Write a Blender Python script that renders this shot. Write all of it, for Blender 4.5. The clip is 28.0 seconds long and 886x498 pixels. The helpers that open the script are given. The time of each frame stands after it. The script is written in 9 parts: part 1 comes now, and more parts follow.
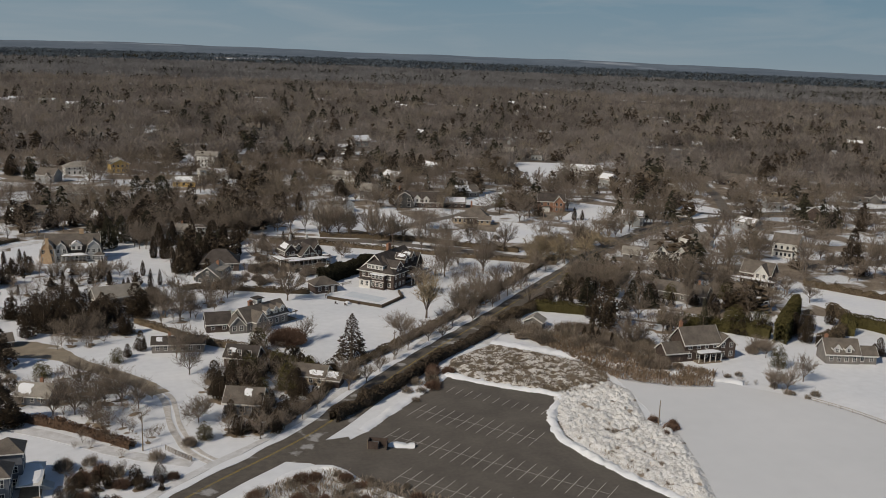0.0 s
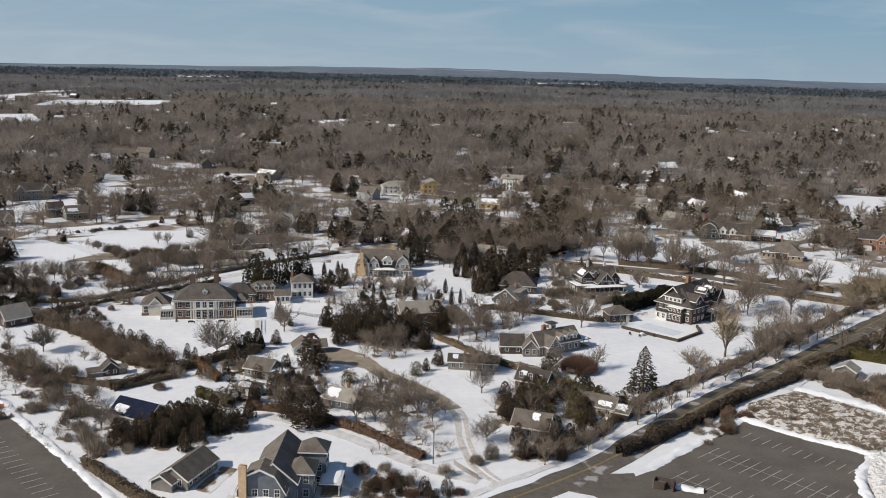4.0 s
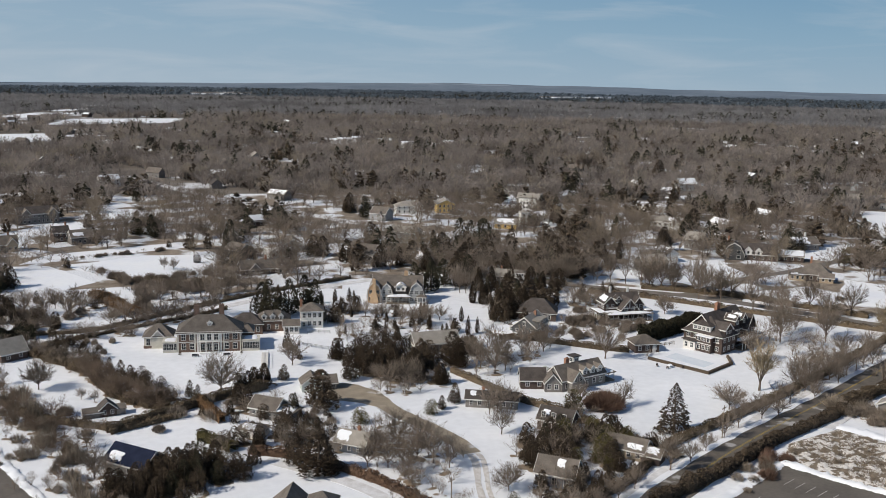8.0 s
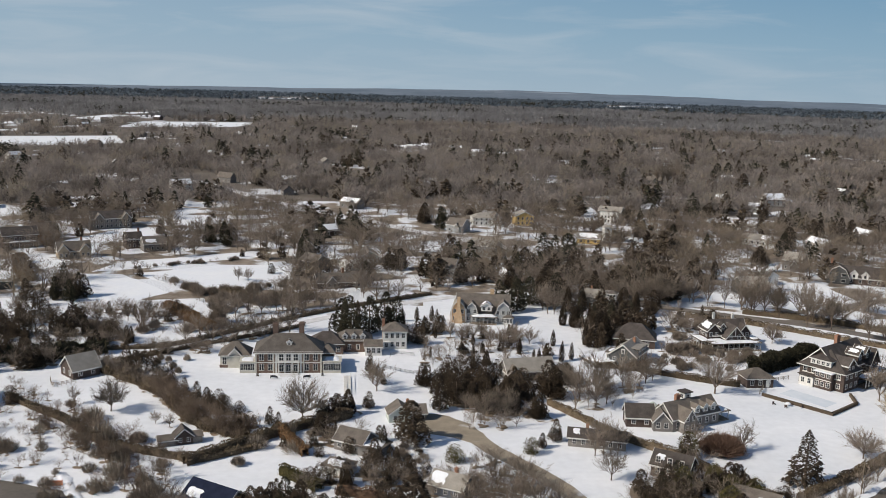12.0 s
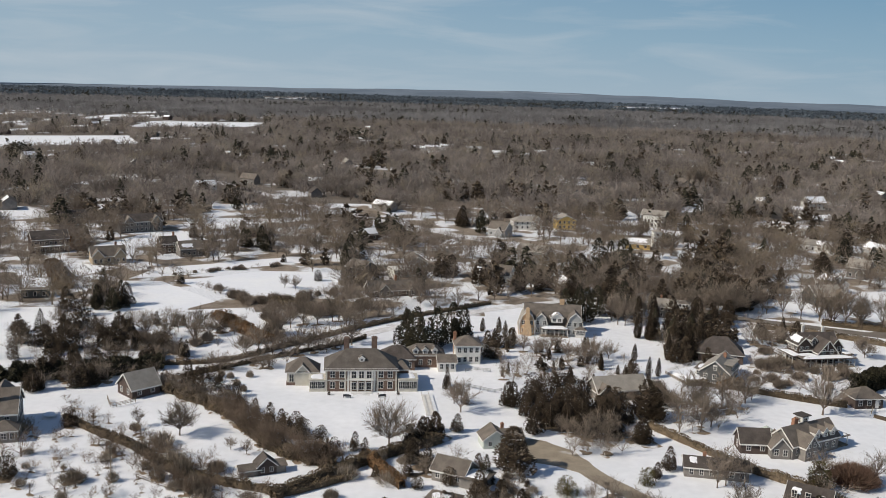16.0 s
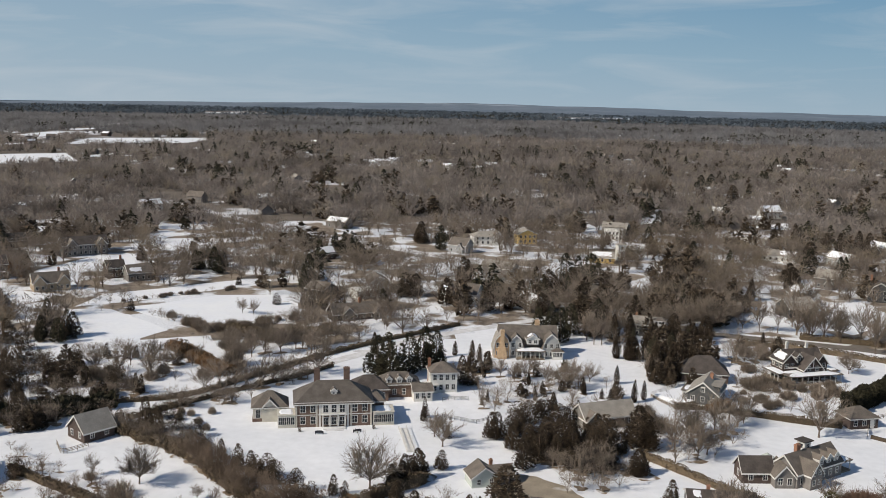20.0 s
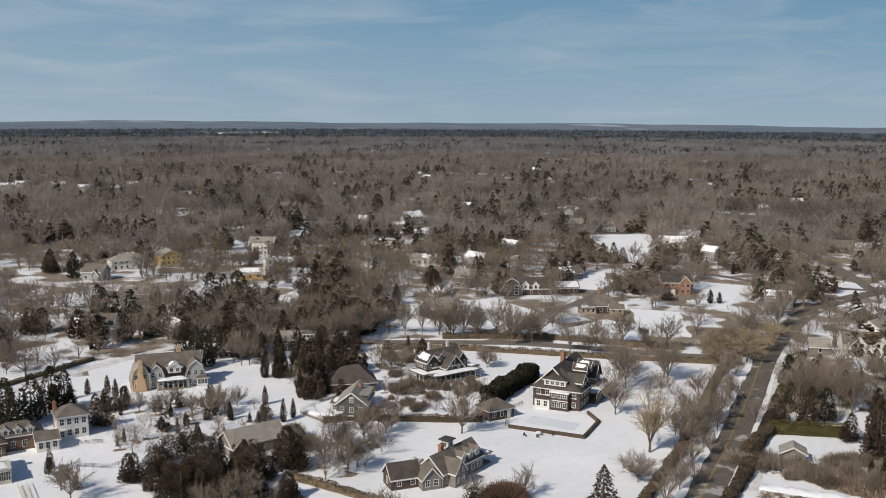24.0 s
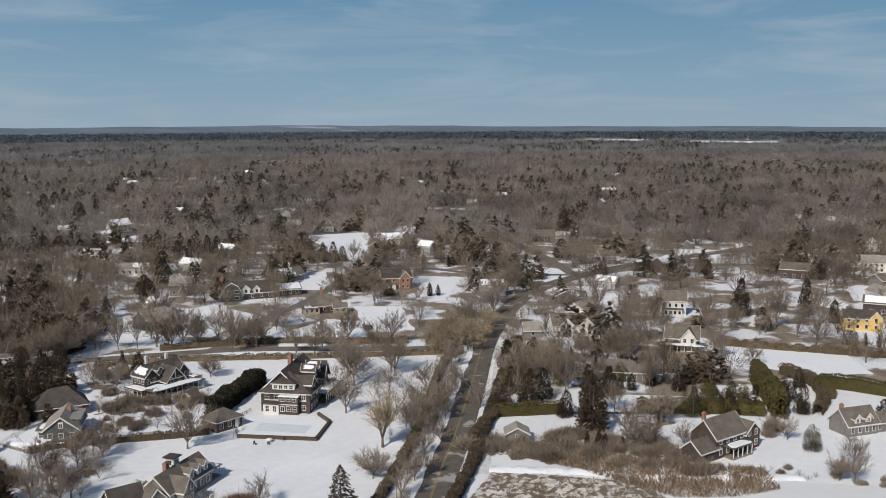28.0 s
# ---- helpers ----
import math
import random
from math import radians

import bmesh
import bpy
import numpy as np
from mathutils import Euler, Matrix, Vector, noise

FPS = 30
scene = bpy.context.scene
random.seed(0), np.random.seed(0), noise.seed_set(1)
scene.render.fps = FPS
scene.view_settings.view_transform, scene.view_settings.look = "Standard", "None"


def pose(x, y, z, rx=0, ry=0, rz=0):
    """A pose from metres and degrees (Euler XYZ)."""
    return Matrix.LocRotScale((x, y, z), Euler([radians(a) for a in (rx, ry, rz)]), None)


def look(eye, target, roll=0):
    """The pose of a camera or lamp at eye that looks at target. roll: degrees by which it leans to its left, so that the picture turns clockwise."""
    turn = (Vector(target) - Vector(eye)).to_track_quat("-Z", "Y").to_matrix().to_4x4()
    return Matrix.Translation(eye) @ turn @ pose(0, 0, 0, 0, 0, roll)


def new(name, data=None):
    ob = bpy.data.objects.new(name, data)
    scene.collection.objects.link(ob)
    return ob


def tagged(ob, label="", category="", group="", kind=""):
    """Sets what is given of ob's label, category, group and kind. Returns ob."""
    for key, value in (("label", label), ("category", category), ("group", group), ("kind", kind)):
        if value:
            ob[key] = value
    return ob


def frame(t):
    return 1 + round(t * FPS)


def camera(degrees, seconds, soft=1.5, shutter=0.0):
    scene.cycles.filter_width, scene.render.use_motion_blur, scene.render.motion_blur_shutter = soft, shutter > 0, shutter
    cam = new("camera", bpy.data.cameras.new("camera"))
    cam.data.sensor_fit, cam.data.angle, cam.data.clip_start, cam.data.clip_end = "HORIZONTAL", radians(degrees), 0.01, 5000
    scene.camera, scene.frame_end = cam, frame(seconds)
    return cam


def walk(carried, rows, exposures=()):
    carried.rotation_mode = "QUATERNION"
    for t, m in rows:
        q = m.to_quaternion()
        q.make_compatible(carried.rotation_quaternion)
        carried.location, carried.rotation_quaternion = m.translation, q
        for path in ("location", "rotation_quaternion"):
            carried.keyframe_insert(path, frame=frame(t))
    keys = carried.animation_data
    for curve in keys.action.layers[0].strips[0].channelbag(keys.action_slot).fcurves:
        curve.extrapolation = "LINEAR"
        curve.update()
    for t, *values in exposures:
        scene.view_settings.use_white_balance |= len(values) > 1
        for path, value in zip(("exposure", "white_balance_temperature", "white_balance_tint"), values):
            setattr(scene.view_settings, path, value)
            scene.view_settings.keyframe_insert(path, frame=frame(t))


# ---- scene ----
cam = camera(49.26, 28.0, soft=0.9)
# seconds, eye x y z, yaw to the left of +y, pitch, roll
PATH = [
    (0, -0.82, -3.04, 90.44, -26.898, -12.121, 2.204),
    (0.5, -0.85, -3.40, 90.84, -26.191, -11.908, 2.143),
    (1, -0.87, -3.66, 91.10, -24.616, -11.765, 2.033),
    (1.5, -0.73, -3.84, 91.22, -14.689, -12.061, 2.149),
    (2, -0.44, -4.00, 91.27, -10.297, -11.963, 2.068),
    (2.5, -0.21, -4.03, 91.34, -9.982, -11.759, 1.963),
    (3, 0.02, -3.82, 91.42, -9.552, -11.679, 1.952),
    (3.5, 0.36, -3.34, 91.46, -9.051, -11.492, 1.804),
    (5.5, 0.78, 2.51, 91.90, -8.587, -10.940, 1.445),
    (6, 1.09, 4.54, 92.16, -8.528, -10.837, 1.354),
    (6.5, 1.43, 6.76, 92.35, -8.386, -10.717, 1.289),
    (7, 1.74, 9.19, 92.45, -8.272, -10.643, 1.138),
    (7.5, 2.07, 11.71, 92.55, -8.011, -10.560, 1.137),
    (8, 2.42, 14.26, 92.71, -7.936, -10.481, 1.076),
    (8.5, 2.70, 16.90, 92.91, -7.915, -10.419, 1.078),
    (9, 2.79, 19.67, 93.07, -7.912, -10.313, 1.044),
    (9.5, 2.53, 22.58, 93.16, -7.471, -10.264, 1.020),
    (10, 1.63, 25.58, 93.09, -7.087, -10.219, 1.077),
    (10.5, 0.15, 28.57, 92.89, -6.275, -10.199, 1.372),
    (11, -1.75, 31.55, 92.69, -5.251, -10.171, 1.533),
    (11.5, -3.85, 34.59, 92.53, -4.633, -10.191, 1.668),
    (12, -5.96, 37.70, 92.33, -4.345, -10.166, 1.734),
    (12.5, -7.98, 40.86, 92.04, -4.130, -10.171, 1.771),
    (14.5, -19.77, 52.20, 90.68, -4.340, -10.046, 1.886),
    (15, -22.89, 55.04, 90.48, -4.382, -10.089, 1.912),
    (15.5, -26.10, 57.94, 90.34, -4.394, -10.121, 1.886),
    (16, -29.32, 60.80, 90.23, -4.444, -10.122, 1.880),
    (16.5, -32.26, 63.52, 90.16, -4.315, -10.101, 1.642),
    (17, -34.60, 66.13, 90.10, -4.135, -10.066, 1.620),
    (17.5, -36.25, 68.66, 90.02, -4.180, -9.964, 1.647),
    (18, -37.25, 71.06, 89.98, -4.780, -9.835, 1.545),
    (18.5, -37.67, 73.22, 89.98, -5.603, -9.683, 1.513),
    (19, -37.61, 75.14, 90.00, -6.347, -9.570, 1.412),
    (19.5, -37.17, 76.86, 89.98, -6.932, -9.401, 1.389),
    (20, -36.42, 78.46, 89.91, -7.764, -9.311, 1.331),
    (20.5, -35.48, 80.02, 89.79, -8.117, -9.193, 1.303),
    (22.5, -28.88, 84.22, 89.39, -9.266, -8.710, 1.486),
    (23, -27.86, 84.78, 89.27, -14.064, -8.540, 1.364),
    (23.5, -27.41, 85.43, 89.10, -25.565, -8.306, 0.345),
    (24, -27.30, 86.03, 89.00, -27.974, -8.219, 0.292),
    (24.5, -27.21, 86.56, 88.96, -28.239, -8.218, 0.442),
    (25, -26.98, 87.06, 88.89, -28.389, -8.247, 0.505),
    (25.5, -26.60, 87.54, 88.70, -30.317, -8.208, 0.442),
    (26, -26.23, 88.10, 88.40, -35.060, -8.137, 0.139),
    (26.5, -25.98, 88.79, 88.07, -39.951, -8.113, -0.172),
    (27, -25.80, 89.58, 87.74, -43.603, -8.087, -0.305),
    (27.5, -25.61, 90.42, 87.44, -44.682, -8.055, -0.339),
    (28, -25.39, 91.21, 87.23, -44.807, -8.060, -0.199),
]


def flight(x, y, z, yaw, pitch, roll):
    a, b = radians(yaw), radians(pitch)
    ahead = Vector((-math.sin(a) * math.cos(b), math.cos(a) * math.cos(b), math.sin(b)))
    return look((x, y, z), Vector((x, y, z)) + ahead * 100, roll)


EXPOSURES = [(0, -0.58, 7000, 10), (1.0, -0.28, 6950, 10), (1.6, -0.1, 6850, 10), (2.2, 0.0, 6800, 10), (7, 0.02, 6550, 10), (11, 0.04, 6550, 10), (13, 0.06, 6750, 10), (20, 0.05, 6750, 10), (23, 0.04, 6750, 10), (24, 0.0, 6750, 10), (27, -0.05, 6650, 10), (28, -0.1, 6550, 10)]
walk(cam, [(t, flight(*row)) for t, *row in PATH], EXPOSURES)

# ---- world, sun, exposure ----
SUN_EL, SUN_AZ = 38.0, 198.0      # degrees; the sun stands at this angle counterclockwise from +x
world = bpy.data.worlds.new("sky")
scene.world = world
world.use_nodes = True
wn = world.node_tree
bg = wn.nodes["Background"]
sky = wn.nodes.new("ShaderNodeTexSky")
sky.sky_type, sky.sun_disc = "NISHITA", False
sky.sun_elevation, sky.sun_rotation = radians(SUN_EL), radians(90 - SUN_AZ)
sky.altitude, sky.air_density, sky.dust_density, sky.ozone_density = 50, 1.0, 0.4, 2.0
wn.links.new(sky.outputs[0], bg.inputs[0])
bg.inputs[1].default_value = 0.075
sun = new("sun", bpy.data.lights.new("sun", "SUN"))
sun.data.energy, sun.data.angle, sun.data.color = 3.75, radians(0.6), (1.0, 0.93, 0.83)
sa, se = radians(SUN_AZ), radians(SUN_EL)
sun.matrix_world = look((math.cos(sa) * math.cos(se) * 500, math.sin(sa) * math.cos(se) * 500 + 200, math.sin(se) * 500), (0, 200, 0))


# the open sky behind the horizon: a plain glowing backdrop, blue above, paler below, with thin cirrus
SKY_WALL = bpy.data.materials.new("sky_backdrop")
SKY_WALL.use_nodes = True
sn, slink = SKY_WALL.node_tree.nodes, SKY_WALL.node_tree.links.new
sn.remove(sn["Principled BSDF"])
glow, geom, sep = sn.new("ShaderNodeEmission"), sn.new("ShaderNodeNewGeometry"), sn.new("ShaderNodeSeparateXYZ")
slink(geom.outputs["Position"], sep.inputs[0])
up = sn.new("ShaderNodeMapRange")
up.inputs[1].default_value, up.inputs[2].default_value = 20, 760
slink(sep.outputs["Z"], up.inputs[0])
tint = sn.new("ShaderNodeValToRGB")
tint.color_ramp.elements[0].color, tint.color_ramp.elements[1].color = (0.31, 0.42, 0.52, 1), (0.115, 0.27, 0.44, 1)
half_way = tint.color_ramp.elements.new(0.35)
half_way.color = (0.235, 0.375, 0.50, 1)
slink(up.outputs[0], tint.inputs[0])
stretch = sn.new("ShaderNodeMapping")
stretch.inputs["Scale"].default_value = (0.0008, 0.0008, 0.0052)
slink(geom.outputs["Position"], stretch.inputs[0])
wisp = sn.new("ShaderNodeTexNoise")
wisp.inputs["Scale"].default_value, wisp.inputs["Detail"].default_value, wisp.inputs["Roughness"].default_value, wisp.inputs["Distortion"].default_value = 1.6, 7, 0.55, 0.6
slink(stretch.outputs[0], wisp.inputs[0])
thin = sn.new("ShaderNodeMapRange")
thin.inputs[1].default_value, thin.inputs[2].default_value, thin.inputs[4].default_value = 0.46, 0.75, 0.5
slink(wisp.outputs[0], thin.inputs[0])
veil = sn.new("ShaderNodeMix")
veil.data_type = "RGBA"
veil.inputs[7].default_value = (0.42, 0.50, 0.58, 1)
sunward = sn.new("ShaderNodeMapRange")
sunward.inputs[1].default_value, sunward.inputs[2].default_value, sunward.inputs[3].default_value, sunward.inputs[4].default_value = -2400, 2200, 0.42, 0.0
slink(sep.outputs["X"], sunward.inputs[0])
milky = sn.new("ShaderNodeMath")
milky.operation, milky.use_clamp = "ADD", True
slink(sunward.outputs[0], milky.inputs[0]), slink(thin.outputs[0], milky.inputs[1])
slink(tint.outputs[0], veil.inputs[6]), slink(milky.outputs[0], veil.inputs[0])
slink(veil.outputs[2], glow.inputs[0]), slink(glow.outputs[0], sn["Material Output"].inputs[0])


# ---- materials ----
def material(name, c1, c2, scale=1.0, rough=0.85, bump=0.0, fine=0.0, metal=0.0, jitter=0.0, c3=None, t3=0.6, detail=4.0, spec=0.3):
    """A surface whose colour wanders between c1 and c2 at one scale and is speckled at a finer one. c3: a third colour in patches."""
    m = bpy.data.materials.new(name)
    m.use_nodes = True
    n, link = m.node_tree.nodes, m.node_tree.links.new
    b = n["Principled BSDF"]
    b.inputs["Roughness"].default_value, b.inputs["Metallic"].default_value = rough, metal
    b.inputs["Specular IOR Level"].default_value = spec
    geo = n.new("ShaderNodeNewGeometry")
    big = n.new("ShaderNodeTexNoise")
    big.inputs["Scale"].default_value, big.inputs["Detail"].default_value = scale, detail
    link(geo.outputs["Position"], big.inputs["Vector"])
    ramp = n.new("ShaderNodeMapRange")
    ramp.inputs[1].default_value, ramp.inputs[2].default_value = 0.3, 0.7
    link(big.outputs[0], ramp.inputs[0])
    mix = n.new("ShaderNodeMix")
    mix.data_type = "RGBA"
    mix.inputs[6].default_value, mix.inputs[7].default_value = (*c1, 1), (*c2, 1)
    link(ramp.outputs[0], mix.inputs[0])
    out = mix.outputs[2]
    if c3:
        spots = n.new("ShaderNodeTexNoise")
        spots.inputs["Scale"].default_value, spots.inputs["Detail"].default_value = scale * 0.31, 6.0
        link(geo.outputs["Position"], spots.inputs["Vector"])
        cut = n.new("ShaderNodeMapRange")
        cut.inputs[1].default_value, cut.inputs[2].default_value = t3, t3 + 0.06
        link(spots.outputs[0], cut.inputs[0])
        mix3 = n.new("ShaderNodeMix")
        mix3.data_type = "RGBA"
        mix3.inputs[7].default_value = (*c3, 1)
        link(out, mix3.inputs[6]), link(cut.outputs[0], mix3.inputs[0])
        out = mix3.outputs[2]
    if fine or jitter:
        speck = n.new("ShaderNodeTexNoise")
        speck.inputs["Scale"].default_value, speck.inputs["Detail"].default_value = scale * 9, 3.0
        link(geo.outputs["Position"], speck.inputs["Vector"])
        value = n.new("ShaderNodeMapRange")
        value.inputs[1].default_value, value.inputs[2].default_value = 0.25, 0.75
        value.inputs[3].default_value, value.inputs[4].default_value = 1 - fine, 1 + fine
        link(speck.outputs[0], value.inputs[0])
        level = value.outputs[0]
        if jitter:
            info = n.new("ShaderNodeObjectInfo")
            spread = n.new("ShaderNodeMapRange")
            spread.inputs[3].default_value, spread.inputs[4].default_value = 1 - jitter, 1 + jitter
            link(info.outputs["Random"], spread.inputs[0])
            times_ = n.new("ShaderNodeMath")
            times_.operation = "MULTIPLY"
            link(level, times_.inputs[0]), link(spread.outputs[0], times_.inputs[1])
            level = times_.outputs[0]
        hsv = n.new("ShaderNodeHueSaturation")
        link(out, hsv.inputs["Color"]), link(level, hsv.inputs["Value"])
        out = hsv.outputs[0]
    link(out, b.inputs["Base Color"])
    if bump:
        bm_ = n.new("ShaderNodeBump")
        bm_.inputs["Strength"].default_value, bm_.inputs["Distance"].default_value = 0.6, bump
        tex = n.new("ShaderNodeTexNoise")
        tex.inputs["Scale"].default_value, tex.inputs["Detail"].default_value = scale * 3, 5.0
        link(geo.outputs["Position"], tex.inputs["Vector"])
        link(tex.outputs[0], bm_.inputs["Height"]), link(bm_.outputs[0], b.inputs["Normal"])
    return m


def leafy(name, c1, c2, rough=0.8):
    """Foliage or twigs: each loose island takes its own shade, each plant its own level."""
    m = bpy.data.materials.new(name)
    m.use_nodes = True
    n, link = m.node_tree.nodes, m.node_tree.links.new
    b = n["Principled BSDF"]
    b.inputs["Roughness"].default_value, b.inputs["Specular IOR Level"].default_value = rough, 0.2
    geo, info = n.new("ShaderNodeNewGeometry"), n.new("ShaderNodeObjectInfo")
    mix = n.new("ShaderNodeMix")
    mix.data_type = "RGBA"
    mix.inputs[6].default_value, mix.inputs[7].default_value = (*c1, 1), (*c2, 1)
    link(geo.outputs["Random Per Island"], mix.inputs[0])
    spread = n.new("ShaderNodeMapRange")
    spread.inputs[3].default_value, spread.inputs[4].default_value = 0.75, 1.25
    link(info.outputs["Random"], spread.inputs[0])
    hsv = n.new("ShaderNodeHueSaturation")
    link(mix.outputs[2], hsv.inputs["Color"]), link(spread.outputs[0], hsv.inputs["Value"])
    link(hsv.outputs[0], b.inputs["Base Color"])
    return m


def woody(name, c1, c2, grain=0.07, c3=None, sheer=0.3):
    """Leafless crowns of far woods: thin twigs that let light past, each tree its own tone, each stand a broader one."""
    m = bpy.data.materials.new(name)
    m.use_nodes = True
    n, link = m.node_tree.nodes, m.node_tree.links.new
    b = n["Principled BSDF"]
    b.inputs["Roughness"].default_value, b.inputs["Specular IOR Level"].default_value = 0.9, 0.1
    geo = n.new("ShaderNodeNewGeometry")
    tree, stand = n.new("ShaderNodeTexNoise"), n.new("ShaderNodeTexNoise")
    tree.inputs["Scale"].default_value, tree.inputs["Detail"].default_value = grain, 1.0
    stand.inputs["Scale"].default_value, stand.inputs["Detail"].default_value = grain * 0.12, 3.0
    for tex in (tree, stand):
        link(geo.outputs["Position"], tex.inputs["Vector"])
    both = n.new("ShaderNodeMath")
    both.operation = "ADD"
    link(tree.outputs[0], both.inputs[0]), link(stand.outputs[0], both.inputs[1])
    span = n.new("ShaderNodeMapRange")
    span.inputs[1].default_value, span.inputs[2].default_value = 0.78, 1.22
    link(both.outputs[0], span.inputs[0])
    mix = n.new("ShaderNodeMix")
    mix.data_type = "RGBA"
    mix.inputs[6].default_value, mix.inputs[7].default_value = (*c1, 1), (*c2, 1)
    link(span.outputs[0], mix.inputs[0])
    tone = mix.outputs[2]
    if c3:
        kin, cut, warm = n.new("ShaderNodeTexNoise"), n.new("ShaderNodeMapRange"), n.new("ShaderNodeMix")
        kin.inputs["Scale"].default_value, kin.inputs["Detail"].default_value = grain * 0.55, 1.0
        cut.inputs[1].default_value, cut.inputs[2].default_value, cut.inputs[4].default_value = 0.55, 0.66, 0.8
        warm.data_type = "RGBA"
        warm.inputs[7].default_value = (*c3, 1)
        link(geo.outputs["Position"], kin.inputs["Vector"]), link(kin.outputs[0], cut.inputs[0])
        link(tone, warm.inputs[6]), link(cut.outputs[0], warm.inputs[0])
        tone = warm.outputs[2]
    link(tone, b.inputs["Base Color"])
    thin, blend = n.new("ShaderNodeBsdfTranslucent"), n.new("ShaderNodeMixShader")
    link(tone, thin.inputs["Color"])
    blend.inputs[0].default_value = sheer
    link(b.outputs[0], blend.inputs[1]), link(thin.outputs[0], blend.inputs[2])
    link(blend.outputs[0], n["Material Output"].inputs[0])
    return m


SNOW = material("snow", (0.80, 0.82, 0.86), (0.86, 0.87, 0.88), 0.06, 0.7, bump=0.25, fine=0.03)
GROUND = material("snowy_ground", (0.74, 0.76, 0.79), (0.84, 0.85, 0.87), 0.045, 0.75, bump=0.3, fine=0.05, c3=(0.34, 0.29, 0.23), t3=0.66)
OLD_SNOW = material("pond_snow", (0.70, 0.71, 0.72), (0.76, 0.765, 0.775), 0.02, 0.6, bump=0.05, fine=0.02)
DIRTY_SNOW = material("ploughed_snow", (0.72, 0.70, 0.68), (0.50, 0.46, 0.41), 0.9, 0.85, bump=0.3, fine=0.1)
ASPHALT = material("asphalt", (0.108, 0.095, 0.082), (0.15, 0.132, 0.113), 0.12, 0.9, bump=0.01, fine=0.1)
ROAD = material("road_asphalt", (0.10, 0.088, 0.075), (0.15, 0.132, 0.112), 0.5, 0.9, fine=0.12, c3=(0.36, 0.35, 0.34), t3=0.59)
FAR_ROAD = material("street_asphalt", (0.13, 0.115, 0.10), (0.19, 0.17, 0.15), 0.2, 0.9, fine=0.1)
GRAVEL = material("gravel", (0.25, 0.21, 0.16), (0.34, 0.29, 0.22), 0.3, 0.95, bump=0.02, fine=0.1, c3=(0.6, 0.59, 0.58), t3=0.61)
WALK = material("snowy_walk", (0.55, 0.54, 0.53), (0.75, 0.75, 0.76), 0.4, 0.9, fine=0.1)
PAINT_W = material("worn_white_paint", (0.62, 0.60, 0.56), (0.48, 0.45, 0.41), 0.8, 0.8)
PAINT_Y = material("worn_yellow_paint", (0.42, 0.30, 0.06), (0.30, 0.22, 0.06), 0.6, 0.8)
LITTER = material("leaf_litter", (0.17, 0.125, 0.085), (0.30, 0.235, 0.17), 0.5, 0.95, bump=0.2, fine=0.25, c3=(0.72, 0.73, 0.75), t3=0.53)
TRIM = material("white_trim", (0.72, 0.70, 0.66), (0.62, 0.60, 0.56), 0.7, 0.6, fine=0.05)
GLASS = bpy.data.materials.new("window_glass")
GLASS.use_nodes = True
gb = GLASS.node_tree.nodes["Principled BSDF"]
gb.inputs["Base Color"].default_value, gb.inputs["Roughness"].default_value = (0.02, 0.024, 0.028, 1), 0.08
ROOF_GREY = material("weathered_roof_shingles", (0.118, 0.10, 0.085), (0.18, 0.155, 0.131), 0.5, 0.9, bump=0.05, fine=0.2, jitter=0.12)
ROOF_DARK = material("dark_roof_shingles", (0.06, 0.05, 0.045), (0.10, 0.085, 0.075), 0.5, 0.9, bump=0.05, fine=0.2, jitter=0.12)
ROOF_LIGHT = material("pale_cedar_roof", (0.25, 0.23, 0.20), (0.34, 0.31, 0.27), 0.5, 0.9, bump=0.05, fine=0.15, jitter=0.1)
WALL_SHINGLE = material("brown_wall_shingles", (0.065, 0.047, 0.04), (0.10, 0.074, 0.063), 0.8, 0.9, bump=0.03, fine=0.2)
WALL_GREY = material("grey_wall_shingles", (0.16, 0.15, 0.14), (0.24, 0.22, 0.20), 0.7, 0.9, bump=0.03, fine=0.15)
WALL_PALE = material("pale_grey_wall_shingles", (0.30, 0.31, 0.31), (0.40, 0.40, 0.39), 0.7, 0.9, bump=0.03, fine=0.12)
WALL_WHITE = material("white_clapboard", (0.62, 0.61, 0.57), (0.72, 0.71, 0.67), 0.6, 0.7, fine=0.06)
WALL_DUSK = material("dark_grey_wall_shingles", (0.075, 0.077, 0.076), (0.115, 0.115, 0.112), 0.7, 0.9, bump=0.03, fine=0.15)
WALL_TAN = material("tan_wall_shingles", (0.34, 0.27, 0.19), (0.44, 0.36, 0.26), 0.7, 0.9, bump=0.03, fine=0.12)
WALL_YELLOW = material("bare_plywood", (0.62, 0.42, 0.14), (0.72, 0.50, 0.20), 0.8, 0.85, fine=0.1)
BRICK_DARK = material("brown_brick", (0.13, 0.085, 0.065), (0.19, 0.13, 0.10), 1.4, 0.9, bump=0.02, fine=0.25)
BRICK = material("brick", (0.28, 0.14, 0.09), (0.36, 0.20, 0.13), 1.4, 0.9, bump=0.02, fine=0.25)
STONE_CH = material("buff_chimney_brick", (0.48, 0.33, 0.20), (0.58, 0.42, 0.27), 1.2, 0.9, bump=0.03, fine=0.2)
WOOD = material("weathered_wood", (0.20, 0.16, 0.12), (0.28, 0.23, 0.17), 1.0, 0.9, bump=0.02, fine=0.2)
SOLAR = material("solar_glass", (0.012, 0.015, 0.03), (0.02, 0.024, 0.045), 0.5, 0.2)
CAR_DARK = material("dark_car_paint", (0.02, 0.022, 0.03), (0.03, 0.032, 0.04), 2, 0.3)
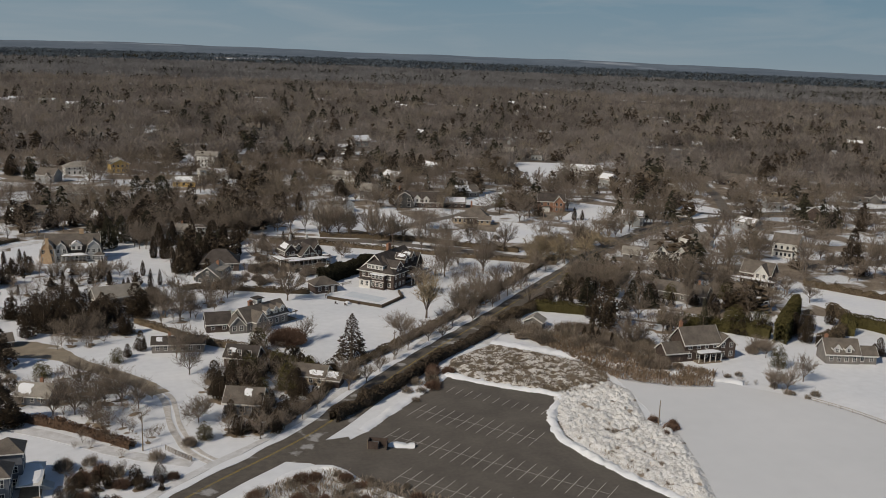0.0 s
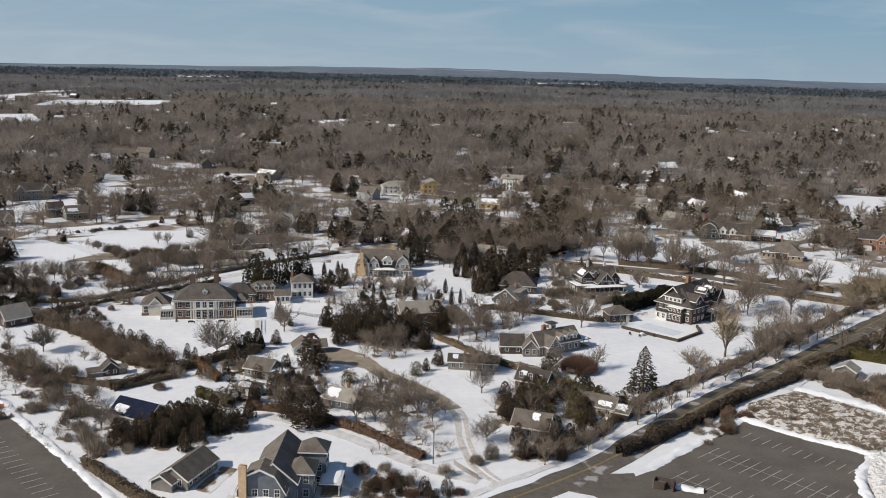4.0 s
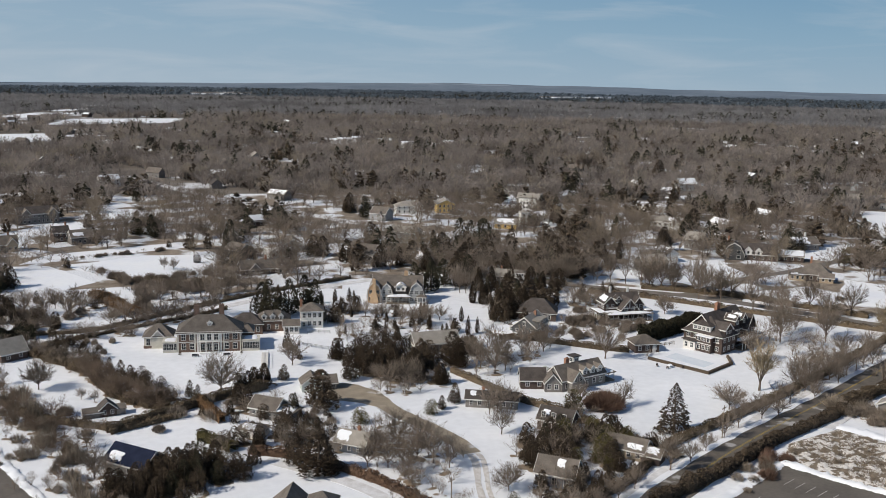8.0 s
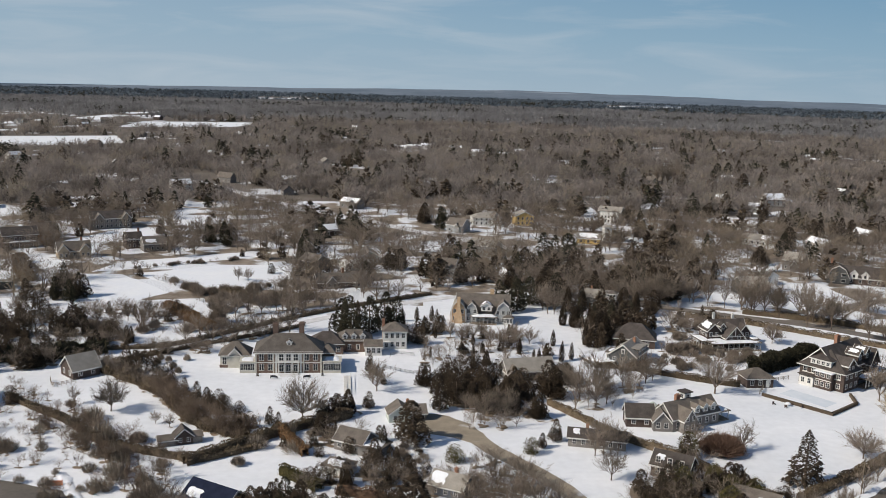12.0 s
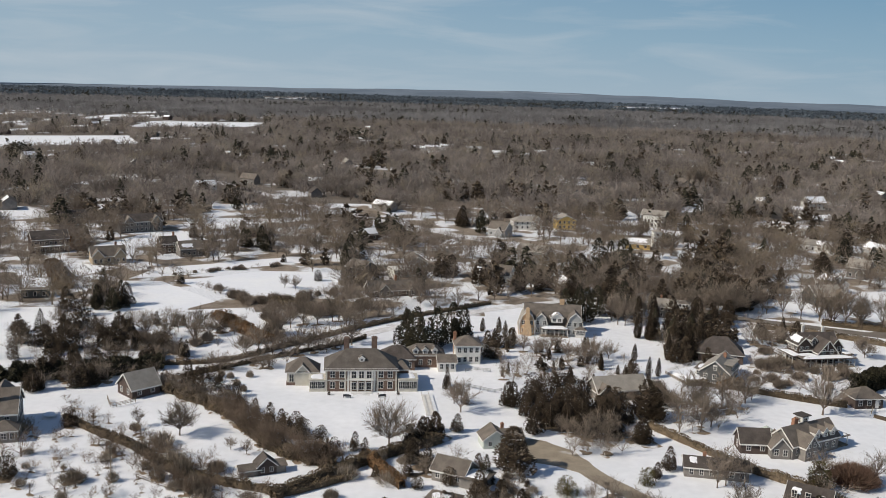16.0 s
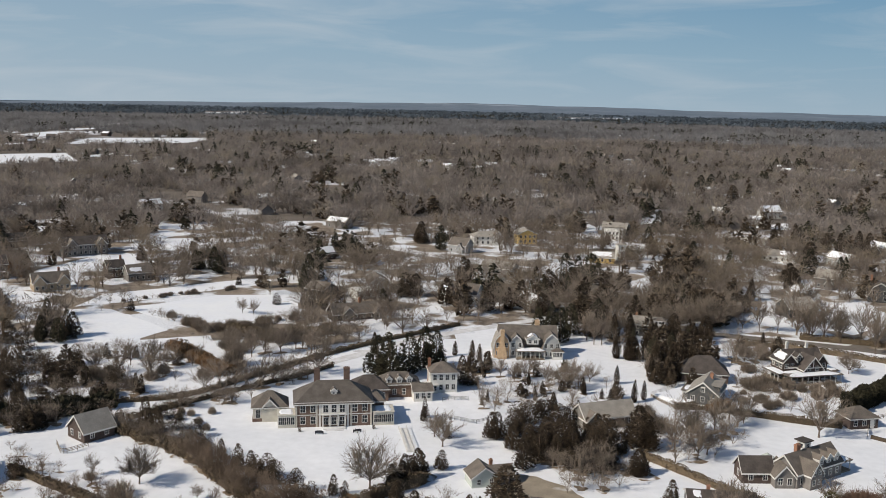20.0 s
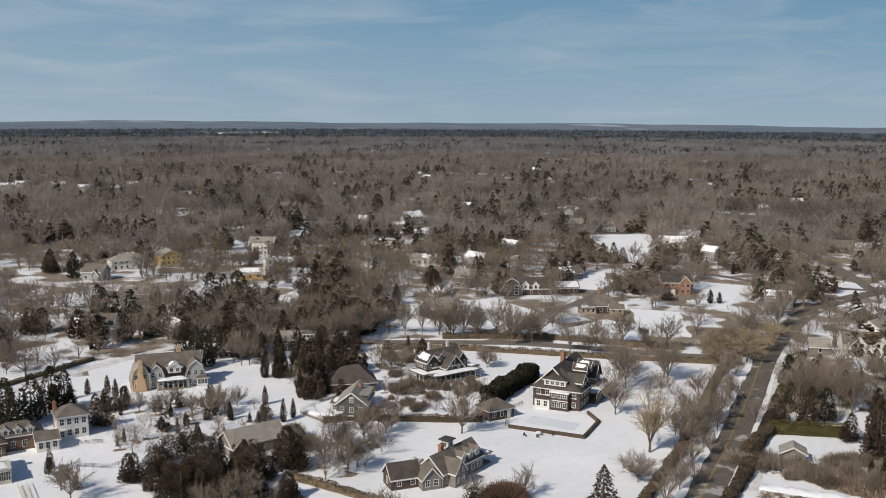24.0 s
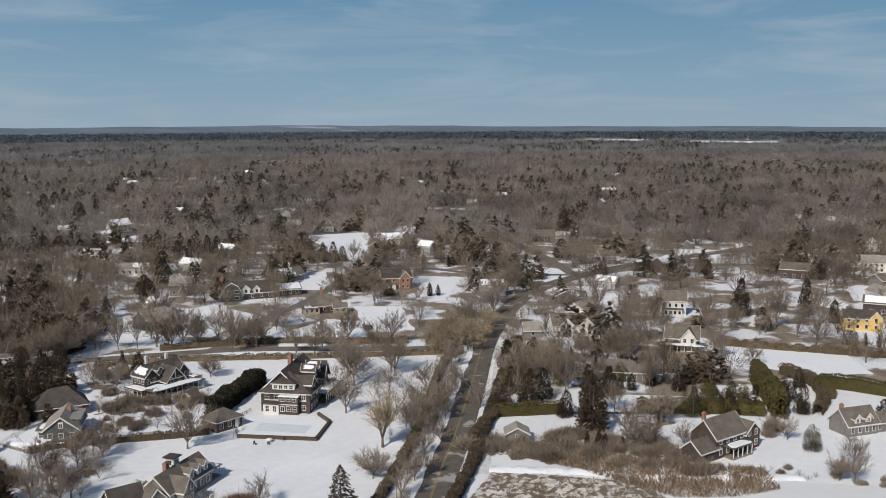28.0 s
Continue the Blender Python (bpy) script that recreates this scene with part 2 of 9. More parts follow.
METAL = material("grey_metal", (0.25, 0.25, 0.25), (0.35, 0.35, 0.34), 2, 0.5, metal=0.6)
BARK = material("bark", (0.12, 0.09, 0.07), (0.19, 0.15, 0.12), 2, 0.95, fine=0.2, jitter=0.2)
TWIG = leafy("bare_twigs", (0.15, 0.12, 0.095), (0.30, 0.245, 0.195))
TWIG_RED = leafy("reddish_twigs", (0.15, 0.09, 0.065), (0.22, 0.14, 0.10))
TWIG_RUST = woody("rusty_twigs", (0.15, 0.112, 0.084), (0.29, 0.222, 0.168), 0.15)
TWIG_GOLD = leafy("willow_twigs", (0.22, 0.17, 0.11), (0.36, 0.29, 0.195))
PINE = leafy("dark_needles", (0.018, 0.018, 0.011), (0.062, 0.054, 0.031))
CEDAR = leafy("winter_brown_needles", (0.028, 0.021, 0.014), (0.095, 0.068, 0.044))
YEW = leafy("green_hedge_leaves", (0.055, 0.048, 0.016), (0.125, 0.105, 0.04))
HEDGE = leafy("brown_hedge_twigs", (0.085, 0.064, 0.042), (0.18, 0.137, 0.09))
ROOF_SLATE = material("brown_slate_roof", (0.085, 0.073, 0.063), (0.13, 0.113, 0.098), 0.5, 0.9, bump=0.05, fine=0.2, jitter=0.1)
HEDGE_DARK = leafy("dark_brown_hedge_twigs", (0.055, 0.041, 0.029), (0.125, 0.094, 0.065))
RUST = leafy("rust_brown_hedge", (0.13, 0.075, 0.038), (0.24, 0.145, 0.075))
WOODS = woody("far_bare_woods", (0.145, 0.115, 0.091), (0.31, 0.256, 0.21), 0.10, (0.31, 0.252, 0.182))
CREAM = material("cream_painted_boards", (0.50, 0.47, 0.40), (0.58, 0.55, 0.48), 0.7, 0.7, fine=0.06)
# the blue of the horizon trees is distance haze painted into their colour
HAZE_PINES = woody("haze_blue_pine_woods", (0.07, 0.088, 0.105), (0.15, 0.175, 0.20), 0.03)
# haze is mixed into these two twig colours: greyer and paler with distance
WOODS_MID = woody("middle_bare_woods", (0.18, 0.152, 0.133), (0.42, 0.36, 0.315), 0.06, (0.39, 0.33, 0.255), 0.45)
WOODS_HAZE = woody("hazed_bare_woods", (0.20, 0.188, 0.182), (0.39, 0.368, 0.355), 0.03, None, 0.5)
BRUSH = leafy("dry_brush", (0.17, 0.137, 0.105), (0.34, 0.285, 0.225))
REED_RUST = leafy("rusty_reeds", (0.11, 0.078, 0.053), (0.30, 0.225, 0.16))
REED = leafy("dry_reeds", (0.13, 0.098, 0.068), (0.36, 0.295, 0.22))
RUST_DARK = leafy("dark_rust_hedge", (0.10, 0.062, 0.04), (0.175, 0.11, 0.072))


# ---- mesh helpers ----
def mesh_of(bm, mat, name="mesh", smooth=False):
    me = bpy.data.meshes.new(name)
    bm.to_mesh(me)
    bm.free()
    for m in (mat if isinstance(mat, (list, tuple)) else [mat]):
        me.materials.append(m)
    if smooth:
        me.polygons.foreach_set("use_smooth", [True] * len(me.polygons))
    return me


def raw_mesh(verts, faces, mat, name="mesh"):
    """A mesh from arrays of places and of triangles (or quads)."""
    me = bpy.data.meshes.new(name)
    verts, faces = np.asarray(verts, np.float32), np.asarray(faces, np.int32)
    k = faces.shape[1]
    me.vertices.add(len(verts)), me.loops.add(faces.size), me.polygons.add(len(faces))
    me.vertices.foreach_set("co", verts.ravel())
    me.loops.foreach_set("vertex_index", faces.ravel())
    me.polygons.foreach_set("loop_start", np.arange(0, faces.size, k, dtype=np.int32))
    me.materials.append(mat)
    me.update(calc_edges=True)
    return me


def child(name, me, parent, m=None, label=""):
    ob = new(name, me)
    ob.parent = parent
    if m is not None:
        ob.matrix_basis = m
    if label:
        ob["label"] = label
    return ob


def part(name, bm, mat, parent, label="", m=None):
    return child(name, mesh_of(bm, mat, name), parent, m, label)


def thing(name, m, label, category, group="", kind=""):
    return tagged(new_at(name, None, m), label, category, group, kind)


def new_at(name, data, m):
    ob = new(name, data)
    ob.matrix_basis = m
    return ob


def box(bm, x0, x1, y0, y1, z0, z1, bevel=0.0):
    vs = [bm.verts.new(p) for p in ((x0, y0, z0), (x1, y0, z0), (x1, y1, z0), (x0, y1, z0), (x0, y0, z1), (x1, y0, z1), (x1, y1, z1), (x0, y1, z1))]
    for f in ((3, 2, 1, 0), (4, 5, 6, 7), (0, 1, 5, 4), (1, 2, 6, 5), (2, 3, 7, 6), (3, 0, 4, 7)):
        bm.faces.new([vs[i] for i in f])
    return bm


def boxes(*rows):
    bm = bmesh.new()
    for r in rows:
        box(bm, *r)
    return bm


def ribbon(points, width, z, wobble=0.0, step=4.0, thick=0.12):
    """A road or path along points: a slab, widened and narrowed a little."""
    pts = smooth_line(points, step)
    bm, left, right = bmesh.new(), [], []
    for i, p in enumerate(pts):
        d = (pts[min(i + 1, len(pts) - 1)] - pts[max(i - 1, 0)]).normalized()
        n = Vector((-d.y, d.x))
        w = width / 2 * (1 + wobble * (noise.noise((p.x * 0.13, p.y * 0.13, 3.0))))
        v = width / 2 * (1 + wobble * (noise.noise((p.x * 0.13, p.y * 0.13, 9.0))))
        a, b = p + n * w, p - n * v
        left.append((bm.verts.new((a.x, a.y, z)), bm.verts.new((a.x, a.y, z - thick))))
        right.append((bm.verts.new((b.x, b.y, z)), bm.verts.new((b.x, b.y, z - thick))))
    for i in range(len(pts) - 1):
        bm.faces.new((left[i][0], right[i][0], right[i + 1][0], left[i + 1][0]))
        bm.faces.new((left[i][1], left[i][0], left[i + 1][0], left[i + 1][1]))
        bm.faces.new((right[i][0], right[i][1], right[i + 1][1], right[i + 1][0]))
    bmesh.ops.recalc_face_normals(bm, faces=bm.faces)
    return bm


def smooth_line(points, step):
    """Points at even steps on a soft curve through the given ones."""
    P = [Vector(p[:2]) for p in points]
    P = [P[0] * 2 - P[1]] + P + [P[-1] * 2 - P[-2]]
    out = []
    for i in range(1, len(P) - 2):
        a, b, c, d = P[i - 1:i + 3]
        k = max(1, int((c - b).length / step))
        for j in range(k):
            t = j / k
            out.append(0.5 * (2 * b + (c - a) * t + (2 * a - 5 * b + 4 * c - d) * t * t + (3 * b - a - 3 * c + d) * t ** 3))
    return out + [P[-2]]


def plate(points, z, thick=0.12, step=3.0, wobble=0.0):
    """A flat sheet with the given outline, its edge uneven by wobble metres."""
    pts = []
    for i, p in enumerate(points):
        a, b = Vector(p), Vector(points[(i + 1) % len(points)])
        k = max(1, int((b - a).length / step))
        for j in range(k):
            q = a.lerp(b, j / k)
            if wobble:
                q = q + Vector((noise.noise((q.x * 0.2, q.y * 0.2, 1.0)), noise.noise((q.x * 0.2, q.y * 0.2, 5.0)))) * wobble
            pts.append(q)
    bm = bmesh.new()
    topv = [bm.verts.new((p.x, p.y, z)) for p in pts]
    low = [bm.verts.new((p.x, p.y, z - thick)) for p in pts]
    f = bm.faces.new(topv)
    for i in range(len(pts)):
        j = (i + 1) % len(pts)
        bm.faces.new((topv[i], low[i], low[j], topv[j]))
    bmesh.ops.triangulate(bm, faces=[f])
    bmesh.ops.recalc_face_normals(bm, faces=bm.faces)
    return bm


def inside(x, y, poly):
    """Which of the points x, y (arrays) lie in a polygon."""
    hit = np.zeros(np.shape(x), bool)
    for (ax, ay), (bx, by) in zip(poly, poly[1:] + poly[:1]):
        cross = ((ay > y) != (by > y)) & (x < (bx - ax) * (y - ay) / ((by - ay) or 1e-9) + ax)
        hit ^= cross
    return hit


def near_line(x, y, pts, reach):
    """Which of the points x, y (arrays) lie within reach of a polyline."""
    hit = np.zeros(np.shape(x), bool)
    for a, b in zip(pts, pts[1:]):
        ax, ay, dx, dy = a[0], a[1], b[0] - a[0], b[1] - a[1]
        t = np.clip(((x - ax) * dx + (y - ay) * dy) / (dx * dx + dy * dy), 0, 1)
        hit |= np.hypot(x - ax - t * dx, y - ay - t * dy) < reach
    return hit


# ---- ground, hills, water, roads ----
FIELDS = [
    [(-113, 474), (-77, 500), (-42, 498), (-43, 446), (-93, 453)], [(-132, 478), (-112, 486), (-71, 514), (-62, 520), (-70, 532), (-125, 502)],
    [(-540, 1170), (-505, 1300), (-350, 1370), (-305, 1240), (-440, 1140)], [(-400, 1560), (-230, 1640), (-200, 1800), (-400, 1740)],
    [(-400, 3290), (-190, 3350), (-185, 3500), (-405, 3420)], [(830, 3500), (1130, 3560), (1180, 3700), (980, 3660), (850, 3600)],
    [(-535, 1793), (-513, 1929), (-427, 1965), (-467, 1751)], [(-596, 1595), (-563, 1731), (-544, 1683), (-580, 1552)], [(-530, 1414), (-514, 1478), (-498, 1430), (-515, 1394)],
    [(-486, 1539), (-437, 1635), (-425, 1589), (-474, 1500)], [(-697, 1870), (-646, 1991), (-628, 1935), (-675, 1811)], [(-515, 2040), (-427, 2198), (-479, 1997)], [(-322, 1327), (-280, 1404), (-297, 1305)],
    [(2480, 1350), (2420, 1600), (2580, 1640), (2660, 1370)], [(2440, 1750), (2400, 1950), (2560, 2010), (2600, 1800)], [(388, 649), (433, 630), (337, 523), (337, 536)],
]
LAWNS = [
    [(-171, 552), (-152, 593), (-130, 607), (-125, 571), (-162, 546)], [(-169, 511), (-141, 501), (-155, 481), (-163, 493)], [(-134, 472), (-118, 474), (-89, 437), (-101, 422), (-113, 415), (-126, 440)],
    [(-171, 422), (-145, 425), (-139, 398), (-156, 392)], [(-134, 657), (-107, 660), (-104, 617), (-123, 619)], [(-139, 730), (-117, 713), (-117, 694), (-132, 698)],
    [(-238, 628), (-228, 629), (-215, 605), (-221, 597)], [(-265, 675), (-232, 679), (-223, 651), (-253, 643)], [(-8, 463), (17, 476), (17, 463), (-4, 457)],
]
LAWNS += [
    [(141, 575), (150, 563), (141, 543), (134, 554)], [(176, 470), (207, 475), (207, 439), (171, 418), (158, 435)], [(193, 404), (226, 413), (230, 388), (207, 369), (179, 383)],
    [(260, 499), (302, 513), (266, 467), (250, 483)], [(250, 426), (264, 409), (235, 370), (222, 386)], [(327, 465), (341, 445), (287, 405), (281, 417)], [(301, 357), (365, 359), (349, 346), (311, 328)],
    [(300, 266), (317, 230), (299, 213), (280, 225), (280, 255)], [(396, 438), (400, 418), (368, 395), (354, 400)], [(510, 420), (516, 389), (489, 381), (476, 399)],
    [(358, 288), (362, 280), (341, 271), (337, 277)], [(417, 289), (410, 268), (395, 263), (398, 280)], [(453, 286), (467, 274), (427, 260), (419, 269)],
]
LAWNS += [
    [(-363, 1040), (-349, 1090), (-341, 1050)], [(-247, 868), (-228, 896), (-222, 879), (-239, 849)], [(-259, 820), (-250, 842), (-244, 815)], [(-295, 775), (-283, 796), (-279, 782), (-291, 762)],
    [(-181, 1109), (-171, 1150), (-165, 1100)], [(-145, 1013), (-135, 1047), (-133, 1005)], [(24, 1216), (66, 1284), (67, 1248), (26, 1191)], [(129, 661), (156, 738), (146, 668)],
    [(197, 751), (230, 795), (213, 742), (191, 727)], [(266, 718), (307, 739), (292, 703)], [(-229, 724), (-207, 743), (-200, 723)], [(139, 440), (145, 468), (168, 467), (154, 437), (150, 425)],
    [(492, 526), (529, 508), (556, 536)],
]
GARDENS = [
    [(-240, 120), (-230, 400), (-130, 425), (-88, 428), (-50, 422), (-20, 404), (60, 452), (150, 410), (236, 333), (255, 345), (244, 305), (215, 270), (240, 240), (262, 238), (280, 215), (300, 150), (200, 0), (0, -200), (-300, -100)],
]
MAIN_ROAD = [(-30, 126), (2, 151), (36, 177), (59, 191.5), (75, 203), (103.5, 228.5), (127, 247.5), (158, 271), (196, 301), (240, 336), (286, 366.5), (334, 391), (388, 402), (450, 402), (620, 380)]
SIDE_STREET = [(60, 452), (100, 430), (147, 405.5), (168, 393.5), (192.5, 370.5), (211, 351.5), (236, 331)]
CROSS_STREET = [(160, 399), (178.5, 412), (206, 432), (234, 446), (290, 478), (343, 482), (356, 441), (388, 406)]
UPPER_STREET = [(387, 406), (430, 464), (500, 572), (600, 720)]
BACK_LANE = [(-92, 340), (-84, 345), (-76, 351), (-57.6, 366.6), (-41.8, 380), (-20, 400.6), (10, 425), (60, 452)]
CLOSE_HEAD = [(12, 289), (20, 279), (25.5, 266.5), (33, 255), (39.0, 243.5), (41.2, 236)]
CLOSE = [(12, 289), (20, 279), (25.5, 266.5), (33, 255), (39.5, 242.5), (42.5, 231), (40.7, 214), (41.4, 199), (45, 190)]
FAR_STREET = [(-154, 857), (-76, 732), (-38, 684), (30, 600), (110, 520)]
DRIVE = [(-8.3, 236.6), (2.2, 228.6), (12, 220.3), (24.5, 205.4), (31, 198.7), (40, 192)]
ROADS = [(MAIN_ROAD, 9), (SIDE_STREET, 7), (CROSS_STREET, 6), (UPPER_STREET, 7), (BACK_LANE, 5), (CLOSE, 3.8), (FAR_STREET, 7)]


def hills(x, y):
    """Height of the low moraine that closes the view."""
    r, a = np.hypot(x, y), np.arctan2(y, x)
    rise = np.clip((r - 3900) / 800, 0, 1)
    swell = np.interp(np.degrees(a), [15, 30, 45, 62, 78, 86, 95, 104, 112], [12, 18, 23, 26, 30, 27, 17, 7, 2])
    crest = swell * (1 + 0.10 * np.sin(a * 13 + 2) + 0.06 * np.sin(a * 41) + 0.04 * np.sin(a * 97 + 1))
    return rise * rise * (3 - 2 * rise) * crest


def ground_sheet():
    radii = np.concatenate([np.linspace(0, 640, 81), np.geomspace(680, 3800, 24), np.linspace(3900, 4860, 16)])
    turns = np.linspace(0, 2 * np.pi, 289)[:-1]
    rr, aa = np.meshgrid(radii, turns, indexing="ij")
    x, y = rr * np.cos(aa), rr * np.sin(aa) + 60
    verts = np.stack([x, y, hills(x, y - 60) + np.where(rr > 4700, (4700 - rr) * 0.05, 0)], -1).reshape(-1, 3)
    n, k = len(radii), len(turns)
    i, j = np.meshgrid(np.arange(n - 1), np.arange(k), indexing="ij")
    a, b = i * k + j, i * k + (j + 1) % k
    faces = np.stack([a, a + k, b + k, b], -1).reshape(-1, 4)
    me = raw_mesh(verts, faces, GROUND, "ground")
    me.materials.append(FAR_FLOOR), me.materials.append(HAZE_HILL), me.materials.append(FAR_FLOOR_BARE)
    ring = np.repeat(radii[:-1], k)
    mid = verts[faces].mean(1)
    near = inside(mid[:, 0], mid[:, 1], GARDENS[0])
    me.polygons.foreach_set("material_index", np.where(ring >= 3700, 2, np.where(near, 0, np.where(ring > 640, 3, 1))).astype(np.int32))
    me.polygons.foreach_set("use_smooth", np.ones(len(faces), bool))
    return me


def sky_wall():
    """A tall curved sheet round the whole place, past the hills."""
    turns, levels = np.linspace(0, 2 * np.pi, 97)[:-1], np.array([-40, 60, 200, 450, 900, 1400])
    zz, aa = np.meshgrid(levels, turns, indexing="ij")
    verts = np.stack([4840 * np.cos(aa), 4840 * np.sin(aa) + 60, zz.astype(float)], -1).reshape(-1, 3)
    k = len(turns)
    i, j = np.meshgrid(np.arange(len(levels) - 1), np.arange(k), indexing="ij")
    a, b = i * k + j, i * k + (j + 1) % k
    return raw_mesh(verts, np.stack([a, b, b + k, a + k], -1).reshape(-1, 4), SKY_WALL, "backdrop")


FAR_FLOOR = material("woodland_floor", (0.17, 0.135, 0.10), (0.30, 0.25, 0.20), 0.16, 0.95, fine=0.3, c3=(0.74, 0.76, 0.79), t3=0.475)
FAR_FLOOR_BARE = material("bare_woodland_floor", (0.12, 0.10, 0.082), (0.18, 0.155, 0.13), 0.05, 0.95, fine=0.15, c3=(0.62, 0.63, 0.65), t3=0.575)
# wooded ridge, its base colour turned blue-grey to stand for air haze
HAZE_HILL = material("haze_blue_woods", (0.10, 0.125, 0.16), (0.15, 0.178, 0.215), 0.004, 0.95, fine=0.12, c3=(0.34, 0.36, 0.40), t3=0.64)
tagged(new("ground", ground_sheet()), "snow-covered flat ground with bare leaf-littered patches", "ground", kind="structure")


def surface(name, bm, mat, label, category):
    return tagged(new(name, mesh_of(bm, mat, name)), label, category, kind="structure")


surface("road", ribbon(MAIN_ROAD, 9.4, 0.10, 0.05), ROAD, "grey-brown asphalt road with cleared lanes between snowbanks", "road")
surface("side_street", ribbon(SIDE_STREET, 6.5, 0.09, 0.1), FAR_ROAD, "wet asphalt side street lined with hedges", "road")
surface("cross_street", ribbon(CROSS_STREET, 5.5, 0.08, 0.1), FAR_ROAD, "narrow street with snowy edges between bare trees", "road")
surface("upper_street", ribbon(UPPER_STREET, 6.5, 0.085, 0.1), FAR_ROAD, "street leading off between bare trees and snowbanks", "road")
surface("back_lane", ribbon(BACK_LANE, 4.6, 0.07, 0.15), WALK, "narrow lane between hedges, half covered in snow", "road")
surface("far_street", ribbon(FAR_STREET, 9, 0.08, 0.1), WALK, "straight snowy street running away between bare trees", "road")
surface("close", ribbon(CLOSE_HEAD, 5.2, 0.08, 0.25), GRAVEL, "tan gravel close that winds between snowy lawns", "road")
for side_, wide_ in ((-1.1, 1.5), (1.0, 1.1)):
    track = [(x + side_, y) for x, y in ((41.0, 238), (42.5, 231), (40.9, 214), (41.4, 199), (45, 190))]
    surface("wheel_track", ribbon(track, wide_, 0.075, 0.6, step=2.0), DIRTY_SNOW, "tan gravel wheel track worn through the snow of a close", "road")
surface("turning_circle", plate([(5, 279), (4, 287), (9, 293), (16, 291), (22, 284), (25, 274), (22, 270), (16, 275), (10, 277)], 0.085, wobble=1.2), GRAVEL, "tan gravel turning place at the head of the close", "road")
surface("drive", ribbon(DRIVE, 3.6, 0.06, 0.3), WALK, "snowy gravel drive beside a brown hedge", "road")
surface("pavement", ribbon([(2, 158), (36, 184.5), (57, 198), (72, 209.5), (100, 234.5), (124, 253.5), (155, 277), (193, 307), (232, 338)], 2.2, 0.12, 0.5), WALK, "snow-covered pavement along the road", "pavement")
surface("pavement_east", ribbon([(140, 244), (159, 260), (190, 286), (226, 316), (262, 342)], 2.6, 0.12, 0.5), WALK, "snow-covered pavement beside a clipped hedge", "pavement")
surface("verge", ribbon([(2, 155.6), (36, 181.7), (57, 195.3), (72, 206.8), (100, 232), (124, 250.8), (155, 274), (193, 304), (232, 335)], 2.0, 0.16, 0.9), SNOW, "lumpy snowbank between road and pavement", "ground")

for outline in FIELDS:
    surface("snow_field", plate(outline, 0.05, step=12, wobble=3.0), SNOW, "open snow-covered field between woods", "field")
for outline in LAWNS:
    surface("snow_lawn", plate(outline, 0.045, step=5, wobble=2.0), SNOW, "snow-covered garden lawn between trees", "lawn")
tagged(new("backdrop", sky_wall()), "clear blue winter sky with thin high cloud", "sky", kind="structure")

# the two car parks
LOT = [(116, 222.5), (139, 196), (127, 181), (122.5, 166), (126, 146), (131, 128), (96, 118), (72, 160), (67, 176), (62, 186), (73, 189.5), (82, 194.5)]
surface("car_park", plate(LOT, 0.11, wobble=1.0), ASPHALT, "empty dark asphalt car park with worn white bay lines", "car park")
surface("car_park_entrance", plate([(54, 188), (62, 194), (76, 193), (74, 180), (64, 182.5)], 0.107, wobble=0.5), ROAD, "worn asphalt entrance between road and car park", "road")
surface("car_park_west", plate([(-71.5, 242), (-50.4, 210.5), (-33, 183), (-60, 150), (-130, 190), (-120, 260)], 0.11, wobble=0.8), ASPHALT, "dark asphalt car park with white bay lines beside a snowbank", "car park")


def bay_lines():
    me = mesh_of(boxes((-0.06, 0.06, -4.7, 4.7, 0, 0.006)), PAINT_W, "bay_line")
    short = mesh_of(boxes((-0.06, 0.06, -2.3, 2.3, 0, 0.006)), PAINT_W, "bay_line")
    along = Vector((116.0 - 97.4, 175.1 - 202.5)).normalized()
    across = Vector((-along.y, along.x))
    turn = math.degrees(math.atan2(along.y, along.x))
    lot = bpy.data.objects["car_park"]
    first = Vector((98.0, 202.6))
    rows = [(0, 0, 13, me), (-17.4, 1, 22, me), (17.2, 0, 12, short), (-34.5, 6, 23, me)]
    for off, i0, i1, data in rows:
        for i in range(i0, i1):
            p = first + along * (2.72 * i) + across * off
            child("bay_line", data, lot, pose(p.x, p.y, 0.115, 0, 0, turn))
        a, b = first + along * (2.72 * i0) + across * off, first + along * (2.72 * (i1 - 1)) + across * off
        if data is me:
            mid = (a + b) / 2
            child("spine_line", mesh_of(boxes((-(b - a).length / 2, (b - a).length / 2, -0.05, 0.05, 0, 0.006)), PAINT_W), lot, pose(mid.x, mid.y, 0.118, 0, 0, turn))
    west = bpy.data.objects["car_park_west"]
    for i in range(20):
        p = Vector((-73, 234)).lerp(Vector((-41, 184)), i / 19)
        child("bay_line", short, west, pose(p.x - 2.6, p.y - 1.7, 0.115, 0, 0, -57))
    road = bpy.data.objects["road"]
    line = smooth_line(MAIN_ROAD, 4)
    for off in (-0.16, 0.16):
        pts = []
        for i, p in enumerate(line[:-1]):
            d = (line[i + 1] - p).normalized()
            pts.append(p + Vector((-d.y, d.x)) * off)
        child("centre_line", mesh_of(ribbon(pts, 0.13, 0.108, thick=0.006), PAINT_Y), road)


bay_lines()

# frozen pond and the ploughed snow beside the car park
surface("water", plate([(160, 204), (188, 188.5), (200, 172), (207, 145), (214, 100), (170, 60), (120, 90), (133, 132), (143, 153.5), (150, 169), (156, 190)], 0.06, wobble=1.0), OLD_SNOW, "frozen pond under smooth grey snow", "pond")


